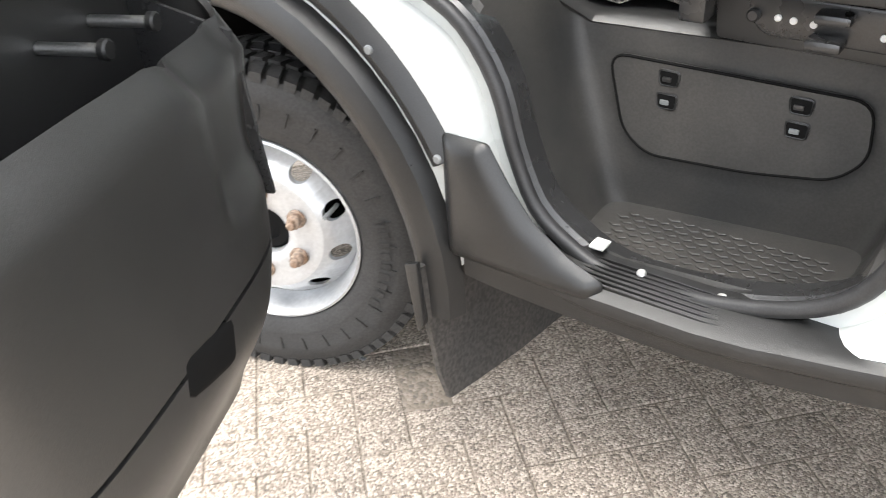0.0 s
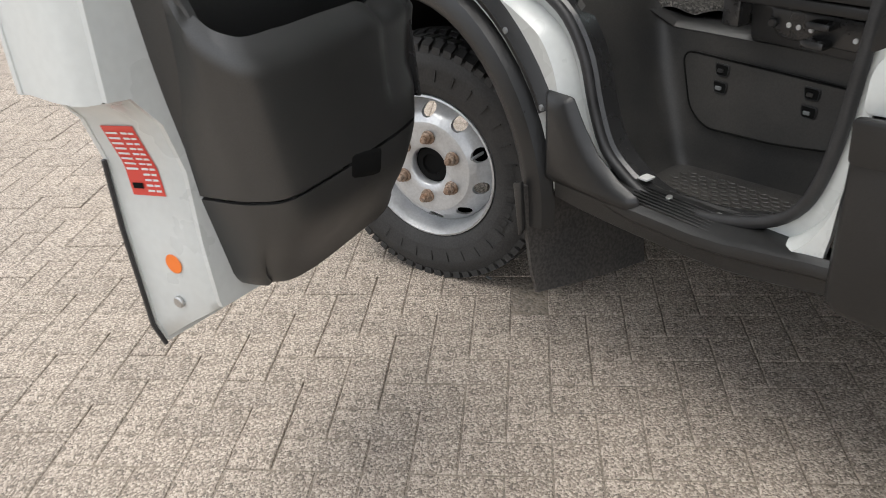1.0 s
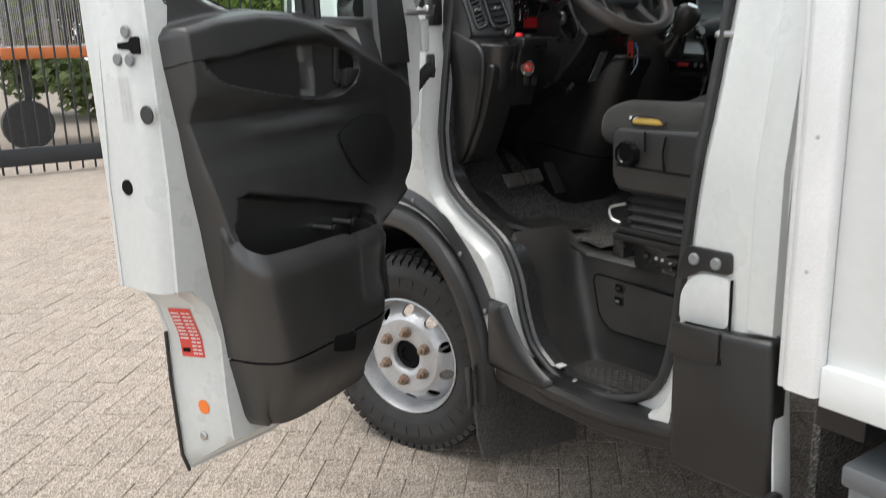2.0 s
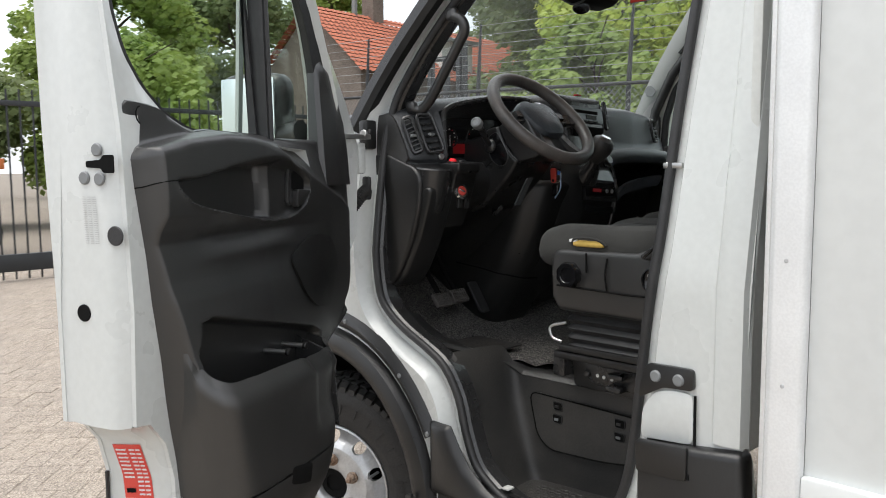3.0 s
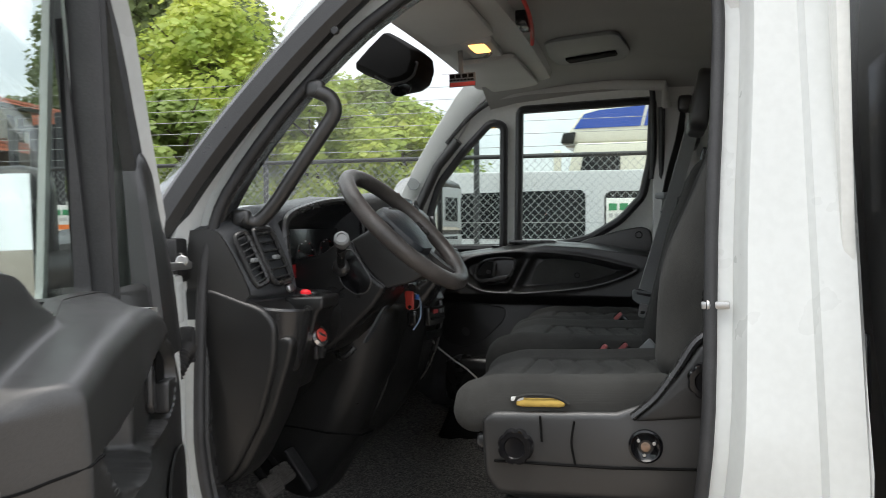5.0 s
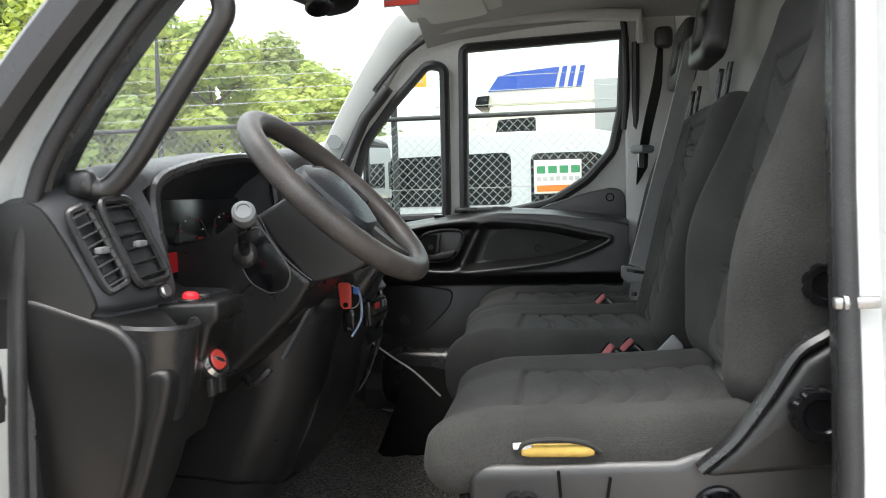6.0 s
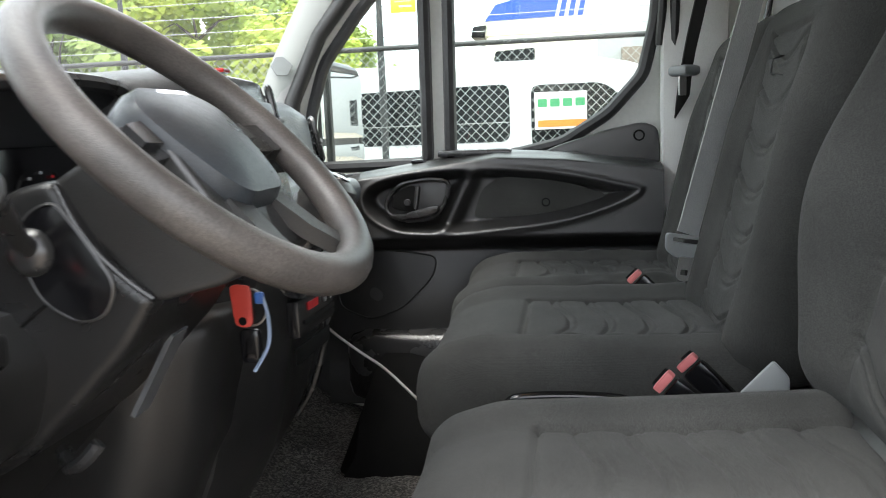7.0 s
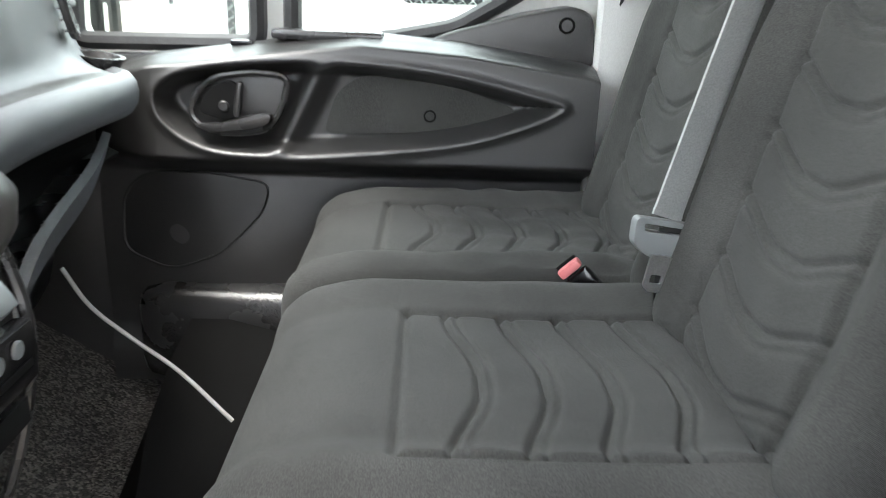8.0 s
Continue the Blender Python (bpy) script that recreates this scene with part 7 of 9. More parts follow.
DEEP = FAR_Y - 0.105
part("cloth_insert", bevel(thick(sheet(rounded([(0.512, 1.422), (0.535, 1.495), (0.575, 1.524), (0.64, 1.526), (0.76, 1.505), (0.84, 1.478), (0.848, 1.460), (0.80, 1.446), (0.66, 1.428)], 0.02), [], lambda p: (p[0], DEEP, p[1])), 0.006), 0.002, 2, 50), FABRIC, fd, "dark cloth insert")
part("ring_plug", lathe([(0.008, 0), (0.008, 0.002), (0.011, 0.002), (0.011, 0)], 20, facing((0.697, DEEP - 0.006, 1.460), (0, -1, 0))), MATTE, fd)
BEZ = rounded([(0.290, 1.452), (0.304, 1.492), (0.335, 1.518), (0.40, 1.528), (0.460, 1.522), (0.448, 1.47), (0.424, 1.432), (0.38, 1.424), (0.325, 1.424)], 0.02)
bz = part("latch_bezel", bevel(thick(sheet(BEZ, [], lambda p: (p[0], FAR_Y - 0.125, p[1])), 0.012), 0.003, 2, 50), TRIM, fd, "smooth black latch surround")
part("bezel_ring", tube([(p[0], FAR_Y - 0.136, p[1]) for p in BEZ], 0.0055, 8, True), TRIM2, bz)
part("latch_hollow", prism(rounded([(0.306, 1.458), (0.318, 1.492), (0.345, 1.510), (0.372, 1.512), (0.376, 1.452), (0.35, 1.445)], 0.012), "y", FAR_Y - 0.1385, FAR_Y - 0.130, 0.002), MATTE, bz)
part("latch_lever", prism(rounded([(0.300, 1.440), (0.345, 1.442), (0.40, 1.458), (0.432, 1.462), (0.428, 1.447), (0.40, 1.436), (0.33, 1.428)], 0.008), "y", FAR_Y - 0.160, FAR_Y - 0.136, 0.006), TRIM2, bz, "black door latch lever")
part("lock_pin", disc((0.350, FAR_Y - 0.137, 1.470), (0, -1, 0), 0.009, 0.006, 0.002, 14), TRIM2, bz)
part("latch_web", soft((0, 0, 0), (0.012, 0.014, 0.060), 0.005, (3, 3, 6), at=Matrix.Translation((0.375, FAR_Y - 0.140, 1.482)) @ pose(0, 0, 0, 0, 8, 0)), TRIM, bz)
part("arm_rest_tray", soft((0.52, FAR_Y - 0.085, 1.588), (0.19, 0.05, 0.02), 0.009, (8, 4, 3)), TRIM2, fd, "shallow tray on the arm rest")
part("window_switch", soft((0.375, FAR_Y - 0.085, 1.570), (0.04, 0.03, 0.012), 0.005, (4, 3, 2)), BLACK, fd, "window switch")
part("sail_panel", prism(rounded([(0.66, 1.57), (0.73, 1.600), (0.86, 1.636), (0.940, 1.650), (0.975, 1.636), (0.985, 1.545), (0.68, 1.545)], 0.02), "y", far_y(1.2) - 0.115, far_y(1.2) - 0.046, 0.014, 3), TRIM, fd, "dark rising corner panel")
part("ring_plug", lathe([(0.010, 0), (0.010, 0.003), (0.014, 0.003), (0.014, 0)], 24, facing((0.929, far_y(1.2) - 0.116, 1.617), (0, -1, 0))), MATTE, fd)
part("speaker_grille", thick(sheet(rounded([(0.145, 1.30), (0.193, 1.338), (0.30, 1.340), (0.412, 1.322), (0.40, 1.27), (0.32, 1.19), (0.228, 1.155), (0.14, 1.189)], 0.03), [], lambda p: (p[0], fy(p[0], p[1], 0.003), p[1])), 0.005), CLAD, fd, "round black speaker mesh")
part("grille_edge", tube([(a, fy(a, c, 0.005), c) for a, c in rounded([(0.145, 1.30), (0.193, 1.338), (0.30, 1.340), (0.412, 1.322), (0.40, 1.27), (0.32, 1.19), (0.228, 1.155), (0.14, 1.189)], 0.03)], 0.0022, 6, True), CLAD, fd)
part("lower_bin", soft((0.52, far_y(1.2) - 0.12, 1.03), (0.72, 0.12, 0.20), 0.05, (12, 6, 8)), TRIM2, fd, "dark lower door bin")

# back of the cab inside
LAY.pop()
part("back_lining", box(1.265, 1.31, 0.02, 1.82, 0.84, 2.19, 0.01), LINERP, truck, "light grey lining of the back wall")
LAY.append(FAR_SIDE)
part("post_trim", soft((1.06, far_y(1.8) - 0.05, 1.75), (0.16, 0.05, 0.95), 0.02, (5, 4, 12)), LINERP, truck, "light grey trim of the far door post")
part("post_seal", tube([(1.012, far_y(z) - 0.06, z) for z in (1.25, 1.5, 1.8, 2.1)], 0.012, 8), SEAL, truck)
LAY.pop()
part("post_trim", soft((1.20, 0.115, 1.55), (0.14, 0.06, 1.20), 0.02, (5, 4, 12)), LINERP, truck, "light grey trim of the near door post")


# ---- seats ----
def groove(d, w):
    return math.exp(-(d / w) ** 2)


def chev(a):
    """Flat in the middle, bent to the sides."""
    a = abs(a)
    return step(0.06, 0.54, a) * 0.66


def cushion(parent, x0, x1, y0, y1, z0, z1, tilt=4.0, panel=0.30, wrinkle=0.0, seed=0, e0=-0.58, e1=0.58, deep=1.0):
    L, W, Hh = x1 - x0, y1 - y0, z1 - z0

    def shape(p, q):
        if q.z > -0.2:
            w, s = q.y, (q.x + 1) / 2
            top = step(0.2, 0.9, q.z)
            # side rolls and dished middle
            p.z += top * (0.016 * step(0.55, 0.80, abs(w)) - 0.010 * (1 - w * w) * step(0.2, 0.6, s))
            wp = (w - (e0 + e1) / 2) / ((e1 - e0) / 2) * 0.58
            if s > panel:
                p.z -= top * 0.008 * (groove(w - e0, 0.022) + groove(w - e1, 0.022))
            if e0 - 0.02 < w < e1 + 0.02:
                p.z -= top * 0.007 * groove((s - panel) * L, 0.005)
                for k in range(1, 6):
                    line = panel + 0.02 + k * 0.118 - 0.085 * chev(wp)
                    if s > panel + 0.015:
                        p.z -= deep * top * (0.0065 * groove((s - line) * L, 0.0036 / deep) + 0.003 * groove((s - line) * L - 0.013, 0.003))
                        p.z += top * 0.002 * groove((s - line - 0.06) * L, 0.02)
            if wrinkle:
                p.z += top * wrinkle * noise.noise(Vector((s * 9 + seed, w * 5, 1.5))) * step(0.3, 0.5, s)
        # drop at the nose
        p.z -= 0.020 * step(-0.55, -1.0, q.x) * (1 if q.z > 0 else 0)
        return p

    M = Matrix.Translation(((x0 + x1) / 2, (y0 + y1) / 2, (z0 + z1) / 2)) @ pose(0, 0, 0, 0, tilt, 0)
    return part("cushion", soft((0, 0, 0), (L, W, Hh), min(0.055, Hh * 0.42), (230, 130, 10), shape, M), FABRIC, parent, "dark grey cloth seat cushion with stitched channels", 70)


def backrest(parent, xb, zb, height, y0, y1, depth, tilt, lines=6, top_panel=0.84, narrow=0.1, bolster=0.0):
    W = y1 - y0

    def shape(p, q):
        h, w = (q.z + 1) / 2, q.y
        p.y *= 1 - narrow * step(0.55, 1.0, h) + 0.03 * math.exp(-((h - 0.35) / 0.2) ** 2)
        if bolster:
            roll = math.exp(-((h - 0.34) / 0.24) ** 2) * step(0.5, 0.8, abs(w))
            p.y += bolster * roll * (1 if w > 0 else -0.3)
            p.x -= bolster * 0.8 * roll * step(0.4, -0.6, q.x)
        if q.x < 0.2:
            f = step(0.0, -0.8, q.x)
            p.x -= f * 0.022 * step(0.55, 0.85, abs(w)) * step(0.95, 0.6, h)
            p.x += f * 0.010 * (1 - w * w) * step(0.05, 0.3, h)
            edge = 0.56 - 0.06 * h
            if h < top_panel:
                p.x += f * 0.007 * groove(abs(w) - edge, 0.035) * step(0.02, 0.08, h)
            if abs(w) < edge + 0.03:
                p.x += f * 0.007 * groove((h - top_panel) * height, 0.005)
                for k in range(lines):
                    line = 0.10 + k * (top_panel - 0.16) / (lines - 1) + 0.085 * chev(w * 0.95) - 0.02
                    if line < top_panel - 0.03:
                        p.x += f * (0.0065 * groove((h - line) * height, 0.0038) + 0.003 * groove((h - line) * height + 0.013, 0.003))
                        p.x -= f * 0.002 * groove((h - line + 0.04) * height, 0.02)
        return p

    M = Matrix.Translation((xb, (y0 + y1) / 2, zb)) @ pose(0, 0, 0, 0, tilt, 0) @ Matrix.Translation((depth / 2, 0, height / 2))
    return part("backrest", soft((0, 0, 0), (depth, W, height), min(0.06, depth * 0.45), (10, 130, 230), shape, M), FABRIC, parent, "dark grey cloth backrest with curved stitched channels", 70)


def headrest(parent, x, y, z, wide=0.24, tilt=10):
    M = Matrix.Translation((x, y, z)) @ pose(0, 0, 0, 0, tilt, 0)
    W = wide / 2
    loop = rounded([(-W, -0.075), (-W * 0.92, 0.10), (W * 0.92, 0.10), (W, -0.075)], 0.05, 6)
    hole = rounded([(-W * 0.62, -0.035), (-W * 0.56, 0.055), (W * 0.56, 0.055), (W * 0.62, -0.035)], 0.03, 6)
    bm = sheet(loop, [hole], lambda p: (0.0, p[0], p[1]))
    bmesh.ops.recalc_face_normals(bm, faces=bm.faces)
    bm = bevel(thick(bm, 0.05), 0.014, 3, 50)
    bm.transform(M)
    hr = part("headrest", bm, GREYP if wide < 0.2 else TRIM, parent, "open framed dark headrest")
    for s in (-0.05, 0.05):
        part("headrest_post", tube([M @ Vector((0.02, s, -0.07)), M @ Vector((0.02, s, -0.20))], 0.006, 10), TRIM2, hr)
    return hr


# driver's seat
ds = thing("driver_seat", (0.82, 0.38, 0.85), "dark grey cloth driver's seat on a black suspension base", "seat")
cushion(ds, 0.560, 1.06, 0.145, 0.590, 1.178, 1.290, -1.5, 0.28, deep=0.6)
backrest(ds, 1.015, 1.285, 0.69, 0.165, 0.605, 0.13, 14, 6, 0.80, 0.16, 0.05)
base = part("seat_base", bevel(loft([[(x, y, z) for x, z in ((0.632, 1.215), (0.66, 1.232), (0.92, 1.236), (1.02, 1.27), (1.10, 1.36), (1.14, 1.36), (1.14, 1.05), (0.66, 1.05), (0.635, 1.09))] for y in (0.135, 0.60)]), 0.018, 3), TRIM, ds, "black plastic seat side cover")
part("base_groove", tube([(0.66, 0.133, 1.125), (0.90, 0.133, 1.120), (1.13, 0.133, 1.125)], 0.003, 6), MATTE, base)
part("side_strap", tube(spline([(0.833, 0.131, 1.215), (0.826, 0.130, 1.17), (0.832, 0.131, 1.125)], 4), 0.0025, 6), MATTE, base)
part("side_strap", tube([(0.762, 0.131, 1.225), (0.764, 0.131, 1.17)], 0.0025, 6), MATTE, base)
part("seat_knob", knob((0.709, 0.137, 1.160), (0, -1, 0), 0.038, 0.028), BLACK, ds, "black ribbed hand wheel")
ek = part("seat_knob", lathe([(0.0, 0.010), (0.014, 0.010), (0.016, 0.004), (0.024, 0.006), (0.030, 0.012), (0.034, 0.010), (0.035, 0.0)], 32, facing((0.976, 0.137, 1.168), (0, -1, 0))), BLACK, ds, "black knob with bared core")
part("knob_core", disc((0.976, 0.129, 1.168), (0, -1, 0), 0.010, 0.006, 0.002, 16), RUST, ek)
for a in (20, 140, 260):
    part("knob_pin", disc((0.976 + 0.018 * math.cos(radians(a)), 0.131, 1.168 + 0.018 * math.sin(radians(a))), (0, -1, 0), 0.004, 0.003, 0.001, 8), STEEL, ek)
part("front_knob", lathe([(0.0, 0.03), (0.02, 0.03), (0.026, 0.022), (0.026, 0.0)], 24, facing((0.642, 0.19, 1.155), (-1, -0.2, 0))), TRIM2, ds)
hc = part("hinge_cover", bevel(loft([[(x, y, z) for x, z in ((0.955, 1.222), (1.00, 1.262), (1.045, 1.318), (1.085, 1.375), (1.125, 1.400), (1.165, 1.385), (1.175, 1.24))] for y in (0.105, 0.150)]), 0.010, 3), CLAD, ds, "black hinge cover of the backrest")
part("cover_edge", tube(spline([(0.952, 0.128, 1.228), (1.00, 0.128, 1.270), (1.042, 0.128, 1.327), (1.08, 0.128, 1.384), (1.12, 0.128, 1.410)], 5), 0.009, 8, False, 2.0, (0, 1, 0)), TRIM2, hc, "smooth dark edge strip")
part("backrest_knob", knob((1.095, 0.104, 1.312), (0, -1, 0), 0.036, 0.03), BLACK, ds, "black ribbed backrest knob")
part("lumbar_knob", knob((1.125, 0.165, 1.47), (-0.1, -1, 0), 0.030, 0.035), BLACK, ds, "black lumbar knob")
tear = part("torn_edge", soft((0.762, 0.146, 1.250), (0.105, 0.022, 0.018), 0.008, (8, 4, 4)), FOAM, ds, "torn cushion edge with yellow foam")
part("torn_cloth", tube(spline([(0.705, 0.142, 1.249), (0.72, 0.136, 1.264), (0.76, 0.135, 1.268), (0.80, 0.138, 1.262), (0.822, 0.142, 1.248)], 5), 0.004, 6), FABRIC, tear)
part("torn_tip", soft((0.713, 0.140, 1.258), (0.028, 0.008, 0.010), 0.003, (3, 2, 2)), PAPER, tear)
# bellows and rails
bl = []
for k in range(9):
    z = 1.05 - k * 0.0135
    d = 0.012 * (k % 2)
    bl.append([(x, y, z) for x, y in rounded([(0.665 + d, 0.16 + d), (1.12 - d, 0.16 + d), (1.12 - d, 0.61 - d), (0.665 + d, 0.61 - d)], 0.03, 3)])
part("bellows", loft(bl), SEAL, ds, "black rubber bellows")
part("base_rail", box(0.655, 1.13, 0.150, 0.20, 0.928, 0.946, 0.003), CLAD, ds)
part("base_rail", box(0.640, 1.13, 0.145, 0.62, 0.905, 0.925, 0.003), CLAD, ds)
part("height_bar", tube(spline([(0.67, 0.165, 1.01), (0.625, 0.150, 0.995), (0.635, 0.145, 0.965), (0.665, 0.15, 0.955)], 5), 0.0045, 8), STEEL, ds, "bent steel height bar")
part("seat_box", bevel(loft([[(x, y, z) for x, z in ((0.66, 0.91), (1.13, 0.91), (1.13, 0.80), (0.67, 0.815))] for y in (0.205, 0.62)]), 0.008), TRIM, ds, "black seat pedestal")
part("side_bin", box(0.622, 0.665, 0.165, 0.30, 0.845, 0.922, 0.006), TRIM2, ds)
pan = part("control_panel", prism(rounded([(0.715, 0.895), (1.10, 0.885), (1.10, 0.825), (0.745, 0.832), (0.72, 0.855)], 0.02), "y", 0.196, 0.207, 0.004), TRIM2, ds, "black panel with white buttons")
for x in (0.762, 0.784, 0.812, 0.905):
    part("white_button", disc((x, 0.196, 0.861 - (x - 0.762) * 0.06), (0, -1, 0), 0.0055, 0.003, 0.001, 12), PAPER, pan)
part("panel_knob", disc((0.728, 0.197, 0.862), (0, -1, 0), 0.010, 0.012, 0.003, 14), TRIM2, pan)
part("release_lever", soft((0.835, 0.180, 0.838), (0.05, 0.04, 0.018), 0.006, (5, 4, 3)), TRIM2, pan)
part("release_lever", soft((0.842, 0.180, 0.876), (0.05, 0.04, 0.016), 0.006, (5, 4, 3)), TRIM2, pan)

# passenger bench: two places
LAY.append(BENCH)
pb = thing("passenger_seat", (0.8, 0.97, 0.85), "dark grey cloth middle passenger seat", "seat", "passenger seats")
cushion(pb, 0.522, 1.04, 0.690, 1.145, 1.185, 1.340, -1.0, 0.30, 0.002, 3, -0.76, 0.56)
backrest(pb, 0.955, 1.30, 0.555, 0.675, 1.085, 0.14, 13, 7, 0.88, 0.04)
headrest(pb, 1.13, 0.90, 1.975)
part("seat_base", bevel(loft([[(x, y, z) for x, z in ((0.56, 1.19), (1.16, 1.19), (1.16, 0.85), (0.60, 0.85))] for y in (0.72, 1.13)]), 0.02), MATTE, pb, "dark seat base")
part("fold_handle", tube(spline([(0.655, 0.690, 1.20), (0.66, 0.680, 1.262), (0.69, 0.678, 1.278), (0.80, 0.678, 1.278), (0.83, 0.680, 1.262), (0.835, 0.690, 1.20)], 5), 0.008, 10), BLACK, pb, "glossy black fold handle")
part("seat_loop", strap([(1.062, 0.855, 1.705), (1.044, 0.868, 1.708), (1.046, 0.880, 1.728), (1.064, 0.892, 1.735)], 0.009, 0.002, (0, 1, 0.3)), SEAL, pb, "small dark cloth loop")
ps = thing("passenger_seat", (0.8, 1.40, 0.85), "dark grey cloth outer passenger seat with creased cushion", "seat", "passenger seats")
cushion(ps, 0.508, 1.04, 1.160, 1.585, 1.185, 1.338, -1.0, 0.24, 0.010, 9)
backrest(ps, 0.955, 1.30, 0.555, 1.105, 1.530, 0.14, 13, 7, 0.88, 0.04)
headrest(ps, 1.13, 1.30, 1.975)
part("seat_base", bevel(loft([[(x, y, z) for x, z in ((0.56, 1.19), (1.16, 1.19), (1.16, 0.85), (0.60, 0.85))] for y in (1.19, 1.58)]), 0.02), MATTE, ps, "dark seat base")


# belts
b = thing("seat_belt", (1.0, 1.18, 1.3), "grey seat belt of the middle seat with its tongue", "seat belt", "seat belts")
mid_belt = spline([(1.10, 1.105, 1.99), (1.082, 1.103, 1.91), (1.045, 1.09, 1.77), (1.00, 1.075, 1.61), (0.962, 1.06, 1.475), (0.955, 1.056, 1.45)], 5)
part("webbing", strap(mid_belt, 0.047, 0.0025, (1, 0.62, 0)), BELT, b, "grey webbing")
part("belt_guide", soft((1.10, 1.105, 1.99), (0.03, 0.075, 0.03), 0.01, (4, 6, 4)), GREYP, b, "grey belt guide")
TG = Matrix.Translation((0.955, 1.048, 1.432)) @ pose(0, 0, 0, 0, 10, 12)
grip = part("tongue_grip", bevel(thick(sheet(rounded([(-0.040, 0.016), (0.040, 0.016), (0.036, -0.014), (0.016, -0.026), (-0.016, -0.026), (-0.036, -0.014)], 0.008), [rounded([(-0.029, 0.010), (0.029, 0.010), (0.027, 0.002), (-0.027, 0.002)], 0.003)], lambda p: TG @ Vector((p[0], 0.0, p[1]))), 0.013), 0.003, 2, 50), GREYP, b, "grey plastic tongue grip")
part("tongue", thick(sheet(rounded([(-0.013, -0.022), (0.013, -0.022), (0.013, -0.058), (0.006, -0.064), (-0.006, -0.064), (-0.013, -0.058)], 0.003), [rounded([(-0.007, -0.044), (0.007, -0.044), (0.007, -0.054), (-0.007, -0.054)], 0.002)], lambda p: TG @ Vector((p[0], -0.004, p[1]))), 0.003), STEEL, grip, "steel tongue")
part("webbing", strap([(0.962, 1.058, 1.44), (0.965, 1.06, 1.38), (0.97, 1.065, 1.33)], 0.030, 0.0025, (1, 0.25, 0)), BELTK, b, "dark webbing")
LAY[-1] = FAR_BELT
b2 = thing("seat_belt", (1.1, 1.6, 1.7), "black seat belt hanging by the far door post", "seat belt", "seat belts")
part("webbing", strap(spline([(1.06, 1.44, 2.05), (1.04, 1.42, 1.93), (1.00, 1.385, 1.76), (1.0, 1.50, 1.60), (1.0, 1.55, 1.45)], 5), 0.045, 0.0025, (0.6, 0.8, 0)), BELTK, b2, "black webbing")
part("tongue_grip", soft((0, 0, 0), (0.05, 0.05, 0.022), 0.008, (6, 6, 4), at=Matrix.Translation((0.994, 1.382, 1.75)) @ pose(0, 0, 0, 0, 0, 40)), GREYP, b2, "grey tongue grip")
part("tongue", soft((0, 0, 0), (0.022, 0.004, 0.045), 0.0018, (4, 2, 5), at=Matrix.Translation((0.99, 1.378, 1.722)) @ pose(0, 0, 0, 0, 0, 40)), STEEL, b2, "steel tongue")
part("belt_guide", soft((1.06, 1.44, 2.06), (0.05, 0.05, 0.06), 0.015, (5, 5, 5)), TRIM, b2)


def buckle(at, way, lab, webbing=None):
    w = Vector(way).normalized()
    e = thing("belt_buckle", at, lab, "belt buckle", "belt buckles")
    M = facing(at, w)
    part("buckle_body", soft((0, 0, 0), (0.020, 0.034, 0.070), 0.005, (4, 6, 8), at=M @ Matrix.Translation((0, 0, -0.03))), BLACK, e, "black buckle body")
    part("release_button", soft((0, 0, 0), (0.016, 0.030, 0.012), 0.003, (4, 6, 3), at=M @ Matrix.Translation((0, 0, 0.014))), PINK, e, "faded red release button")
    part("buckle_slot", soft((0, 0, 0), (0.004, 0.028, 0.006), 0.0015, (2, 4, 2), at=M @ Matrix.Translation((-0.004, 0, 0.021))), MATTE, e)
    return e


LAY[-1] = BENCH
buckle((0.880, 1.130, 1.352), (-0.75, 0.15, 0.75), "red topped belt buckle between the passenger seats")
buckle((0.912, 0.690, 1.315), (-0.75, 0.25, 0.75), "red topped belt buckle beside the middle seat")
LAY[-1] = STALK
e = buckle((0.872, 0.600, 1.318), (-0.80, 0.25, 0.65), "red topped driver's belt buckle with a grey strap")
LAY.pop()
part("buckle_strap", prism(rounded([(0.920, 1.262), (0.950, 1.294), (0.980, 1.324), (0.998, 1.302), (0.996, 1.225), (0.94, 1.225)], 0.006), "y", 0.612, 0.620, 0.003), GREYP, e, "grey flat buckle stalk")

# ---- yard: fence, gate, what stands beyond ----
FY = 6.9
fence = thing("fence", (-2.0, FY, 0.0), "chain-link fence with black posts, top rail and wires above", "fence")
FX0, FX1, FZ = -9.5, 5.5, 2.40
part("top_rail", tube([(FX0, FY, FZ), (FX1, FY, FZ)], 0.024, 10), FENCE, fence, "black top rail")
for x in np.arange(-8.4, 5.5, 2.5):
    part("post", tube([(x, FY + 0.03, 0.0), (x, FY + 0.03, 2.48), (x - 0.0, FY + 0.06, 3.35)], [0.032, 0.032, 0.016], 10), FENCE, fence)
for k in range(7):
    part("strand", tube([(FX0, FY + 0.045, 2.52 + k * 0.135), (-2, FY + 0.05, 2.50 + k * 0.135), (FX1, FY + 0.045, 2.52 + k * 0.135)], 0.0035, 5), WIRE, fence, "thin wire strand")
for z in (0.9, 1.7):
    part("strand", tube([(FX0, FY - 0.02, z), (FX1, FY - 0.02, z)], 0.003, 5), WIRE, fence)
vs, fs = [], []
pitch = 0.085
w = 0.0016
H = 2.36
nn = int((FX1 - FX0 + H) / pitch)
